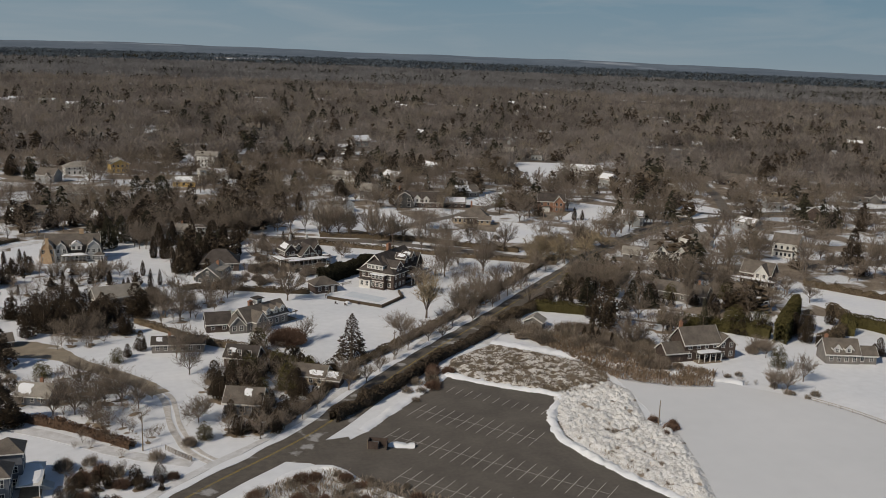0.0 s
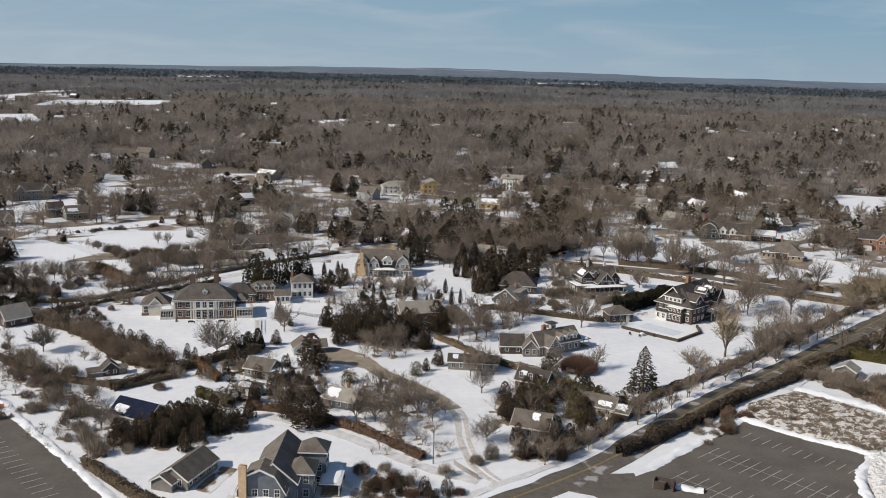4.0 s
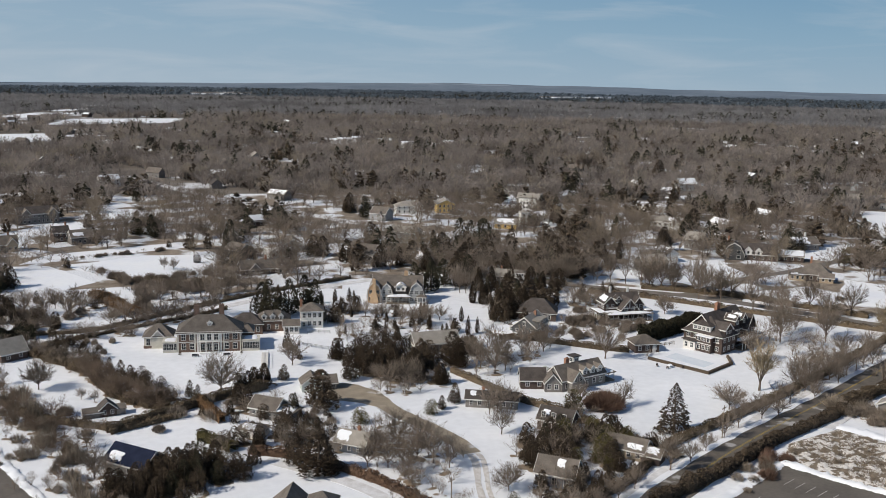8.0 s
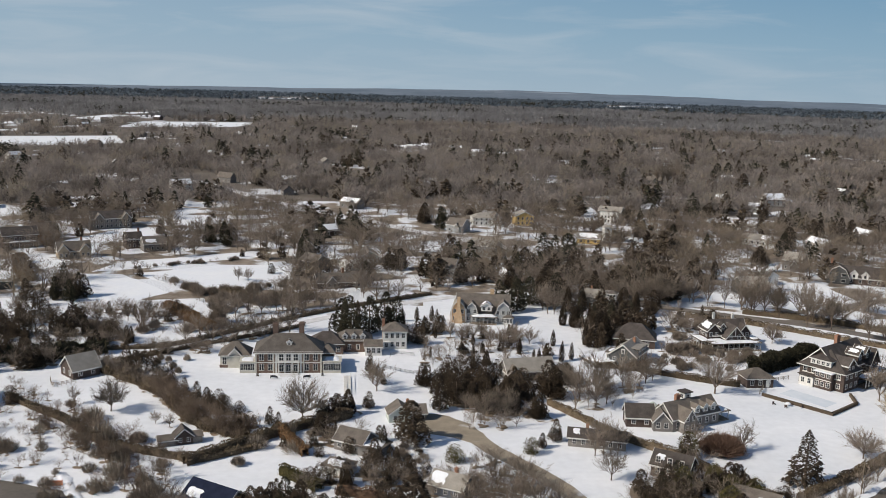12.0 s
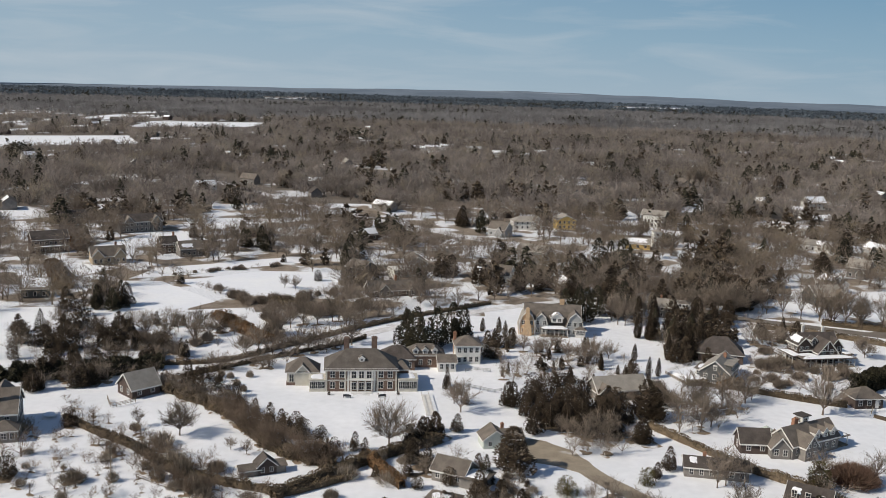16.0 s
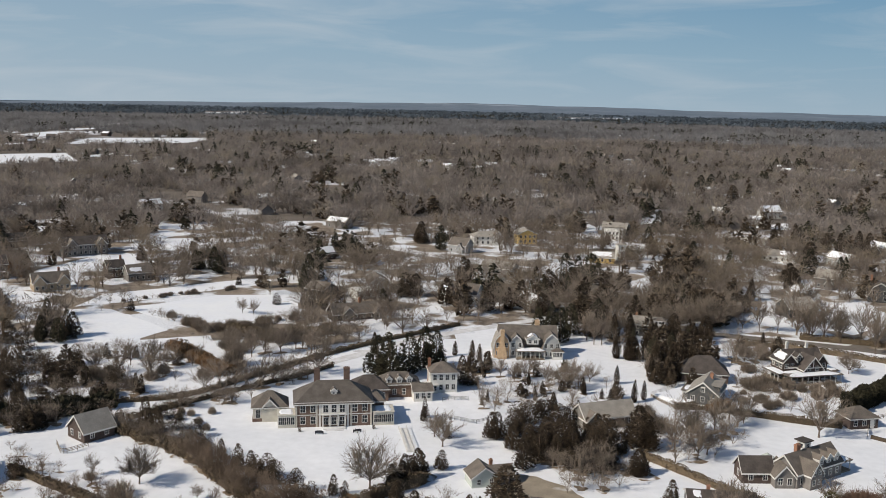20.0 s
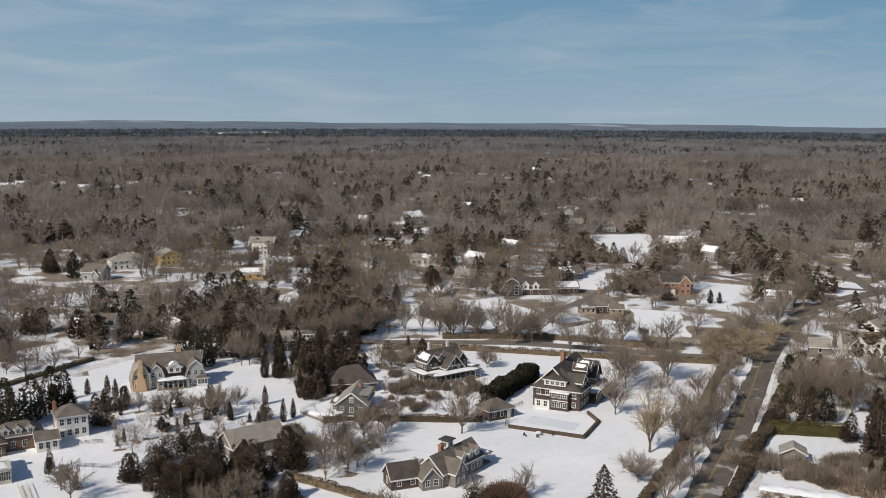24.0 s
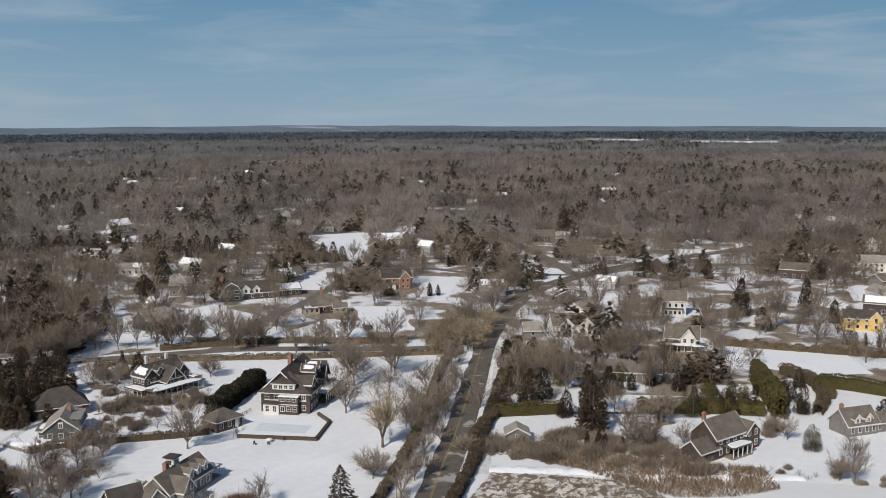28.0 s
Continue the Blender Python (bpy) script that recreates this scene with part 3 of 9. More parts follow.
def lump_sheet(poly, height, cell, seed, rough=1.0):
    """Heaped, crumpled ground inside an outline, its rim on the ground."""
    xs = [p[0] for p in poly]
    ys = [p[1] for p in poly]
    gx, gy = np.meshgrid(np.arange(min(xs), max(xs), cell), np.arange(min(ys), max(ys), cell), indexing="ij")
    ok = inside(gx, gy, poly)
    rim = np.full(gx.shape, 1e9)
    for (ax, ay), (bx, by) in zip(poly, poly[1:] + poly[:1]):
        dx, dy = bx - ax, by - ay
        t = np.clip(((gx - ax) * dx + (gy - ay) * dy) / (dx * dx + dy * dy), 0, 1)
        rim = np.minimum(rim, np.hypot(gx - ax - t * dx, gy - ay - t * dy))
    z = np.zeros(gx.shape)
    for i in range(gx.shape[0]):
        for j in range(gx.shape[1]):
            if ok[i, j]:
                p = Vector((gx[i, j] * 0.35, gy[i, j] * 0.35, seed))
                z[i, j] = min(1, rim[i, j] / 2.5) * height * (0.55 + 0.5 * noise.noise(p) + 0.35 * rough * noise.noise(p * 3.1) + 0.2 * rough * noise.noise(p * 7.3))
    k = gx.shape[1]
    idx = np.arange(gx.size).reshape(gx.shape)
    quad = ok[:-1, :-1] & ok[1:, :-1] & ok[1:, 1:] & ok[:-1, 1:]
    faces = np.stack([idx[:-1, :-1], idx[1:, :-1], idx[1:, 1:], idx[:-1, 1:]], -1)[quad]
    return np.stack([gx, gy, z + 0.05], -1).reshape(-1, 3), faces


REED_BANK = [(117, 225), (123.7, 234.9), (142.2, 243.6), (152, 231), (161, 215), (157, 203), (147, 203), (136.5, 200), (125.7, 212)]
SNOW_BANK = [(136.5, 200), (147, 203), (157, 203), (158, 194), (149, 176), (151, 166), (143, 149), (133, 131), (128, 141), (125.2, 158), (123.8, 175), (129.5, 189)]
REED_MAT = material("matted_reeds_in_snow", (0.80, 0.78, 0.75), (0.62, 0.57, 0.51), 1.8, 0.95, bump=0.4, fine=0.3, c3=(0.20, 0.16, 0.12), t3=0.47, detail=9)
MOUND_MAT = material("lumpy_ploughed_snow", (0.80, 0.80, 0.80), (0.66, 0.64, 0.61), 0.8, 0.9, bump=0.5, fine=0.2, c3=(0.26, 0.215, 0.17), t3=0.60, detail=9)
v, f = lump_sheet(REED_BANK, 1.1, 0.4, 4.0, 0.9)
def tufts(poly, n, low, high, mat, name, label, seed):
    """Many stiff dry stalks inside an outline, as one mesh."""
    rng = np.random.RandomState(seed)
    xs, ys = [p[0] for p in poly], [p[1] for p in poly]
    x, y = rng.uniform(min(xs), max(xs), n * 3), rng.uniform(min(ys), max(ys), n * 3)
    lumps = np.array([noise.noise((a * 0.16, b * 0.16, 3.0)) for a, b in zip(x, y)])
    k = np.where(inside(x, y, poly) & (lumps + 0.9 * rng.rand(n * 3) > 0.2))[0][:n]
    x, y, m = x[k], y[k], len(k)
    h, w = rng.uniform(low, high, m), rng.rand(m) * 2 * np.pi
    foot = np.stack([x, y, np.full(m, 0.4)], -1)
    side = np.stack([np.cos(w), np.sin(w), np.zeros(m)], -1) * (h * 0.13)[:, None]
    tip = foot + np.stack([rng.normal(0, 0.45, m) * h, rng.normal(0, 0.45, m) * h, h], -1)
    verts = np.stack([foot - side, foot + side, tip], 1).reshape(-1, 3)
    return tagged(new(name, raw_mesh(verts, np.arange(m * 3).reshape(-1, 3), mat, name)), label, "dry grass", kind="stuff")


tagged(new("reed_bank", raw_mesh(v, f, REED_MAT, "reed_bank")), "bank of flattened brown reeds half covered in snow", "reed bank", kind="structure")
v, f = lump_sheet(SNOW_BANK, 1.5, 0.4, 9.0, 1.5)
tagged(new("snow_heap", raw_mesh(v, f, MOUND_MAT, "snow_heap")), "heaped ploughed snow, lumpy and flecked with dirt", "snow heap", kind="structure")
tufts([(121, 231), (141, 241), (162, 214), (154, 196), (139, 199), (128, 212)], 16000, 0.25, 0.8, REED, "dry_stalks", "dry brown stalks sticking out of the heaped snow", 1)
tufts([(125, 180), (134, 186), (146, 172), (138, 150), (128, 140), (125, 160)], 1800, 0.3, 0.8, BRUSH, "dry_stalks_south", "dry brown stalks sticking out of the snow beside the pond", 2)
tufts([(45, 172), (62, 178.5), (67, 177), (84, 155), (66, 146)], 5000, 0.4, 1.1, BRUSH, "island_grass", "dry grass and brush on the island by the car park", 3)


tufts([(155.9, 244.0), (157.8, 227.7), (159.8, 202.5), (169.7, 193.1), (181.2, 188.2), (189.7, 196.7), (181.2, 209.7), (174.3, 225.0), (166.7, 247.9)], 9000, 0.5, 1.5, REED_RUST, "shore_reeds", "tall rust-brown reeds and briars along the pond shore", 4)


# ---- plants ----
def tube(vs, fs, a, b, ra, rb, k=3):
    """A tapered branch from a to b."""
    d = (b - a).normalized()
    s = d.orthogonal().normalized()
    t = d.cross(s)
    i = len(vs)
    for c, r in ((a, ra), (b, rb)):
        for j in range(k):
            w = 2 * math.pi * j / k
            vs.append(c + (s * math.cos(w) + t * math.sin(w)) * r)
    for j in range(k):
        n = (j + 1) % k
        fs.append((i + j, i + n, i + k + n, i + k + j))


def bare_tree(seed, h=9.0, spread=0.9, lift=0.5, droop=0.0, limbs=7, twigs=6, slim=1.0):
    """Trunk and crown meshes of a leafless tree, its foot at the origin."""
    rng = random.Random(seed)
    tv, tf, cv, cf = [], [], [], []
    fork = h * rng.uniform(0.16, 0.26)
    tube(tv, tf, Vector((0, 0, -0.1)), Vector((0, 0, 0.4)), 0.026 * h, 0.021 * h, 6)
    tube(tv, tf, Vector((0, 0, 0.4)), Vector((rng.uniform(-.1, .1), rng.uniform(-.1, .1), fork)), 0.021 * h, 0.016 * h, 6)

    def grow(a, d, length, r, level):
        bend = Vector((rng.uniform(-1, 1), rng.uniform(-1, 1), rng.uniform(-0.3, 0.9) - droop)) * 0.22
        b = a + d * length * 0.55
        c = b + (d + bend).normalized() * length * 0.45
        if level > 1:
            side = d.cross(Vector((rng.gauss(0, 1), rng.gauss(0, 1), rng.gauss(0, 1)))).normalized() * r * 1.7
            i = len(cv)
            cv.extend((a + side, a - side, b - side * 0.7, c - side * 0.3, c + side * 0.3))
            cf.append((i, i + 1, i + 3, i + 4))
        else:
            vs, fs = (tv, tf) if level == 0 else (cv, cf)
            k = 4 if level == 0 else 3
            tube(vs, fs, a, b, r, r * 0.75, k), tube(vs, fs, b, c, r * 0.75, r * 0.45, k)
        if level < 3:
            n = (0, twigs, twigs, 4)[level + 1] if level < 2 else 4
            for i in range(n):
                at = a.lerp(b, rng.uniform(0.35, 1)) if rng.random() < 0.5 else b.lerp(c, rng.uniform(0, 1))
                side = Vector((rng.gauss(0, 1), rng.gauss(0, 1), rng.gauss(0.35 - droop * 1.6, 0.6))).normalized()
                grow(at, (d * 0.92 + side * 0.66).normalized(), length * rng.uniform(0.45, 0.68), r * 0.56, level + 1)

    for i in range(limbs):
        w = 2 * math.pi * (i + rng.random() * 0.7) / limbs
        up = rng.uniform(lift, lift + 0.9)
        d = Vector((math.cos(w) * spread, math.sin(w) * spread, up)).normalized()
        grow(Vector((0, 0, fork * rng.uniform(0.75, 1.0))), d, h * rng.uniform(0.42, 0.6), 0.0125 * h * slim, 0)
    grow(Vector((0, 0, fork * 0.95)), Vector((rng.uniform(-.2, .2), rng.uniform(-.2, .2), 1)).normalized(), h * 0.55, 0.013 * h, 0)
    return tv, tf, cv, cf


def quad_mesh(vs, fs, mat, name):
    return raw_mesh([tuple(p) for p in vs], fs, mat, name)


def spires(rng, kind):
    """The leaders of an evergreen crown at unit height and radius: (x, y, foot, top, radius)."""
    if kind in ("spruce", "column"):
        return [(0, 0, 0.0, 1.0, 1.0)] + ([(rng.uniform(-.3, .3), rng.uniform(-.3, .3), 0.0, rng.uniform(0.7, 0.92), 0.7) for _ in range(2)] if kind == "column" else [])
    out = [(rng.uniform(-.1, .1), rng.uniform(-.1, .1), 0.0, 1.0, 0.82 if kind == "cedar" else 0.9)]
    n = 5 if kind == "cedar" else 9
    for i in range(n):
        w, q = 2 * np.pi * (i + rng.rand() * 0.8) / n, rng.uniform(0.3, 0.62)
        out.append((q * np.cos(w), q * np.sin(w), 0.0, rng.uniform(0.35, 0.72) if kind == "cedar" else rng.uniform(0.6, 0.9), rng.uniform(0.36, 0.55)))
    return out


def needle_tree(seed, h, r, kind, count=420, coarse=1.0):
    """Crown triangles of an evergreen: spruce, cedar (loose, many-tipped), column or round."""
    rng = np.random.RandomState(seed)
    tips = np.array(spires(rng, kind))
    share = (tips[:, 3] - tips[:, 2]) * tips[:, 4] ** 1.3
    lead = tips[rng.choice(len(tips), count, p=share / share.sum())]
    u = rng.rand(count) ** (1.45 if kind == "spruce" else 1.15)
    w = rng.rand(count) * 2 * np.pi
    lobes = np.array([0.92 + 0.55 * noise.noise((math.cos(p) * 1.9 + seed + k, math.sin(p) * 1.9, q * 5.5)) for p, q, k in zip(w, u, lead[:, 0] * 9)])
    if kind == "spruce":
        tier = (u * 11) % 1
        prof = (1 - u) ** 0.8 * (0.72 + 0.36 * (1 - tier)) + 0.03
    elif kind == "column":
        prof = np.minimum(1, (1 - u) * 1.7) ** 0.75 * np.minimum(1, 0.6 + u * 2)
    elif kind == "round":
        prof = np.sqrt(np.clip(1 - u ** 2.2, 0.01, 1)) * np.minimum(1, 0.7 + u * 1.5)
    else:
        prof = (1 - u) ** 0.55 * np.minimum(1, 0.6 + u * 2.6) + 0.04
    rad = r * lead[:, 4] * prof * lobes * (0.62 + 0.38 * np.sqrt(rng.rand(count)))
    base = 0.02 * h if kind in ("column", "round") else 0.05 * h
    z = base + (lead[:, 2] + u * (lead[:, 3] - lead[:, 2])) * (h - base)
    c = np.stack([lead[:, 0] * r + rad * np.cos(w), lead[:, 1] * r + rad * np.sin(w), z], -1)
    out = np.stack([np.cos(w), np.sin(w), np.full(count, -0.30 if kind == "spruce" else 0.55)], -1)
    side = np.stack([-np.sin(w), np.cos(w), np.zeros(count)], -1)
    s = (0.05 * h + 0.045 * r) * coarse * (0.45 + 0.8 * rng.rand(count))[:, None] * (1.0 if kind != "spruce" else (1.15 - 0.6 * u)[:, None])
    j = rng.normal(0, 0.35, (count, 3))
    a = c + out * s * 0.75 + j * s * 0.4
    b = c - out * s * 0.4 + side * s * 0.5 + j[::-1] * s * 0.5
    d = c - out * s * 0.4 - side * s * 0.5 - j * s * 0.5
    e = c + np.array([0, 0, 0.5]) * s
    verts = np.stack([a, b, d, e], 1).reshape(-1, 3)
    i = np.arange(count)[:, None] * 4
    faces = np.concatenate([i + [0, 1, 3], i + [0, 3, 2], i + [1, 2, 3]])
    return verts, faces


def bush(seed, h, r, count=160):
    """Bare upright twigs of a dome-shaped shrub."""
    rng = np.random.RandomState(seed)
    w, q = rng.rand(count) * 2 * np.pi, np.sqrt(rng.rand(count))
    tip = np.stack([r * q * np.cos(w), r * q * np.sin(w), h * np.sqrt(np.clip(1.08 - q * q, 0.05, 1)) * (0.75 + 0.3 * rng.rand(count))], -1)
    foot = tip * np.array([0.45, 0.45, 0.05]) + rng.normal(0, 0.08, (count, 3)) * np.array([r, r, 0])
    side = rng.normal(0, 1, (count, 3)) * 0.010 * h
    mid = (foot + tip) / 2 + rng.normal(0, 0.022, (count, 3)) * r
    fork = tip + rng.normal(0, 0.16, (count, 3)) * np.array([r, r, h])
    fork[:, 2] = np.clip(fork[:, 2], 0.1, None)
    foot[:, 2] = np.clip(foot[:, 2], 0, None)
    verts = np.stack([foot, mid + side, tip, mid, fork], 1).reshape(-1, 3)
    i = np.arange(count)[:, None] * 5
    return verts, np.concatenate([i + [0, 1, 2], i + [1, 3, 4]])


def stock(kind):
    """The shared meshes of one kind of plant: a list of (trunk mesh or None, crown mesh), built at unit height 10 m."""
    out = []
    if kind in ("bare", "willow", "dome", "tall"):
        for s in range(5 if kind != "willow" else 2):
            args = dict(bare=dict(h=10, spread=0.8, lift=0.7, limbs=8, twigs=6, slim=0.72), tall=dict(h=10, spread=0.5, lift=1.0, limbs=7, slim=0.8), dome=dict(h=10, spread=0.95, lift=0.4, limbs=19, twigs=7, slim=0.62), willow=dict(h=10, spread=0.9, lift=0.5, droop=0.45, limbs=9, twigs=7))[kind]
            tv, tf, cv, cf = bare_tree(10 * s + len(kind), **args)
            gold = kind == "willow"
            out.append((quad_mesh(tv, tf, BARK, "trunk"), quad_mesh(cv, cf, TWIG_GOLD if gold else TWIG, "crown")))
    elif kind in ("spruce", "cedar", "column", "round", "pine", "yew"):
        for s in range(6):
            shape = dict(pine="cedar", yew="round").get(kind, kind)
            v_, f_ = needle_tree(s + 5, 10.0, dict(spruce=3.0, cedar=3.4, column=1.9, round=4.4, pine=3.8, yew=4.8)[kind], shape, 1800, 0.55)
            crown = raw_mesh(v_, f_, dict(spruce=PINE, cedar=CEDAR, column=CEDAR, round=CEDAR, pine=PINE, yew=YEW)[kind], "crown")
            tv, tf = [], []
            tube(tv, tf, Vector((0, 0, -0.1)), Vector((0, 0, 7.5)), 0.28, 0.08, 6)
            out.append((quad_mesh(tv, tf, BARK, "trunk"), crown))
    elif kind == "thick":
        v_, f_ = bush(9, 10.0, 12.0, 2600)
        out.append((None, raw_mesh(v_, f_, TWIG_RED, "branches")))
    else:
        for s in range(4):
            v_, f_ = bush(s + 3, 10.0, 8.5, 560 if kind != "brush" else 260)
            out.append((None, raw_mesh(v_, f_, dict(shrub=TWIG, redshrub=TWIG_RED, brush=BRUSH)[kind], "branches")))
    return out


STOCK = {}
LABELS = dict(bare="leafless deciduous tree with spreading grey-brown branches", willow="leafless weeping tree with golden drooping twigs", dome="leafless tree with a wide domed crown of fine branches",
              tall="tall slim leafless tree standing among others", spruce="dark conical conifer with tiered branches", cedar="dark brown-green evergreen with a loose irregular crown",
              column="narrow upright dark evergreen", round="rounded dark evergreen clump on snow", pine="dark green pine with a ragged crown", yew="rounded yellow-green evergreen shrub", shrub="bare domed shrub in the snow",
              redshrub="reddish-brown bare domed shrub", thick="broad dense reddish-grey domed shrub on snow", brush="low dry brush standing out of the snow")
NAMES = dict(bare="bare_tree", willow="weeping_tree", dome="bare_tree", tall="bare_tree", spruce="conifer", cedar="evergreen_tree", column="columnar_evergreen", round="evergreen_shrub", pine="pine_tree", yew="evergreen_shrub", shrub="shrub", redshrub="shrub", thick="shrub", brush="dry_brush")
plant_count = 0
FEET = []      # where snow has melted round a plant: x, y, reach


def plant(kind, x, y, h, wide=1.0, z=0.0, label="", mat=None):
    """One tree or shrub h metres high at x, y."""
    global plant_count
    plant_count += 1
    if kind not in STOCK:
        STOCK[kind] = stock(kind)
    trunk, crown = STOCK[kind][plant_count * 7 % len(STOCK[kind])]
    if mat is not None:
        key = (kind, mat.name, plant_count * 7 % len(STOCK[kind]))
        if key not in STOCK:
            STOCK[key] = crown.copy()
            STOCK[key].materials[0] = mat
        crown = STOCK[key]
    if kind in ("bare", "tall"):
        h *= 1.2
    elif kind == "cedar":
        wide *= 1.25
    s = h / 10
    turn = Matrix.Rotation(plant_count * 2.399, 4, "Z")
    if h > 2.2:
        FEET.append((x, y, h * wide * dict(bare=0.24, tall=0.2, dome=0.2, willow=0.3, spruce=0.3, column=0.26).get(kind, 0.42)))
    root = thing(NAMES[kind], Matrix.Translation((x, y, z)) @ turn @ Matrix.Diagonal((s * wide, s * wide, s, 1)), label or LABELS[kind], "shrub" if crown is None or trunk is None else "tree")
    if trunk:
        child("trunk", trunk, root)
    child("crown", crown, root)
    return root


def hedge(points, width, height, mat, label, name="hedge", step=0.5, rag=0.25, leaf=0.28, dense=80):
    """A hedge along a line: a twiggy body of many small leaves and shoots over a rough core."""
    pts = smooth_line(points, step)
    rng = np.random.RandomState(int(abs(points[0][0]) * 10) % 9999)
    P = np.array([(p.x, p.y) for p in pts])
    D = np.gradient(P, axis=0)
    D /= np.linalg.norm(D, axis=1)[:, None] + 1e-9
    N = np.stack([-D[:, 1], D[:, 0]], -1)
    n = int(len(pts) * dense * step * max(1.0, (width + 2 * height) / 4))
    i = rng.randint(0, len(pts), n)
    a, b = rng.rand(n) * 2 - 1, rng.rand(n)
    shell = rng.rand(n) < 0.75
    edge = rng.rand(n) < 0.5
    a = np.where(shell & edge, np.sign(a), a)
    b = np.where(shell & ~edge, 1.0, b)
    lump = np.array([1 + rag * noise.noise((x * 0.35, y * 0.35, 2.0)) for x, y in P])[i]
    c = np.stack([P[i, 0] + N[i, 0] * a * width / 2 * lump, P[i, 1] + N[i, 1] * a * width / 2 * lump, 0.1 + b * height * lump * (1 - 0.18 * np.abs(a) ** 3)], -1)
    c += rng.normal(0, 0.06 + 0.25 * rag * leaf, (n, 3))
    c[:, 2] = np.clip(c[:, 2], 0.1, None)
    j = rng.normal(0, 1, (n, 2, 3))
    s = leaf * 0.72 * (0.6 + 0.8 * rng.rand(n))[:, None]
    up = np.array([0, 0, 0.5])
    verts = np.stack([c + (j[:, 0] * 0.6 + up) * s, c + (j[:, 1] * 0.6 - up) * s, c - (j[:, 0] + j[:, 1]) * 0.4 * s], 1)
    verts[:, :, 2] = np.clip(verts[:, :, 2], 0.02, None)
    faces = np.arange(n * 3).reshape(-1, 3)
    # core
    m = len(pts)
    prof = [(-0.38, 0.0), (-0.40, 0.72), (0.0, 0.86), (0.40, 0.72), (0.38, 0.0)]
    k = len(prof)
    lumpy = np.array([1 + rag * noise.noise((x * 0.35, y * 0.35, 2.0)) for x, y in P])
    core = np.stack([np.stack([P[:, 0] + N[:, 0] * u * width * lumpy, P[:, 1] + N[:, 1] * u * width * lumpy, q * height * lumpy], -1) for u, q in prof], 1).reshape(-1, 3)
    r, q = np.meshgrid(np.arange(m - 1), np.arange(k - 1), indexing="ij")
    o = (r * k + q).ravel()
    quads = np.stack([o, o + k, o + k + 1, o + 1], -1)
    tri = np.concatenate([quads[:, [0, 1, 2]], quads[:, [0, 2, 3]]]) + n * 3
    base = verts.reshape(-1, 3)
    root = thing(name, Matrix.Identity(4), label, "hedge")
    child("body", raw_mesh(core, tri - n * 3, mat, "body"), root)
    child("foliage", raw_mesh(base, faces, mat, "foliage"), root)
    return root


LOOSE = []      # small bare trees of the thickets, joined at the end
LOOSE_DARK = []      # evergreens of the thickets beyond the gardens


def thicket(poly, kinds, n, low, high, seed, wide=1.0):
    """Plants strewn inside an outline."""
    rng = random.Random(seed)
    xs, ys = [p[0] for p in poly], [p[1] for p in poly]
    for k in range(n * 12):
        if n <= 0:
            break
        x, y = rng.uniform(min(xs), max(xs)), rng.uniform(min(ys), max(ys))
        if inside(np.array([x]), np.array([y]), poly)[0]:
            kind, h = rng.choice(kinds), rng.uniform(low, high)
            if kind in ("bare", "tall"):
                LOOSE.append((x, y, h))
            elif kind in ("cedar", "pine") and y > 330:
                LOOSE_DARK.append((x, y, h))
            else:
                plant(kind, x, y, h, wide * rng.uniform(0.8, 1.25))
            n -= 1


def snow_bank(points, width, height, label, mat=SNOW, name="snow_bank"):
    """A lumpy ridge of ploughed snow along a line."""
    pts = smooth_line(points, 0.7)
    rows = []
    for i, p in enumerate(pts):
        d = (pts[min(i + 1, len(pts) - 1)] - pts[max(i - 1, 0)]).normalized()
        side = Vector((-d.y, d.x))
        for u in (-1, -0.6, -0.2, 0.2, 0.6, 1):
            q = p + side * u * width / 2 * (1 + 0.35 * noise.noise((p.x * 0.3, p.y * 0.3, u)) + 0.4 * noise.noise((p.x * 1.1, p.y * 1.1, u * 2)))
            lift = 0.02 if abs(u) == 1 else height * (1.0 - 0.5 * u * u) * (0.75 + 0.6 * noise.noise((q.x * 0.5, q.y * 0.5, 1.5)) + 0.7 * noise.noise((q.x * 1.7, q.y * 1.7, 4.5)))
            rows.append((q.x, q.y, lift + 0.05))
    faces = [(i * 6 + j, i * 6 + j + 1, i * 6 + j + 7, i * 6 + j + 6) for i in range(len(pts) - 1) for j in range(5)]
    me = raw_mesh(rows, faces, mat, name)
    return tagged(new(name, me), label, "snow bank", kind="structure")


# ---- houses ----
SHARED = {}


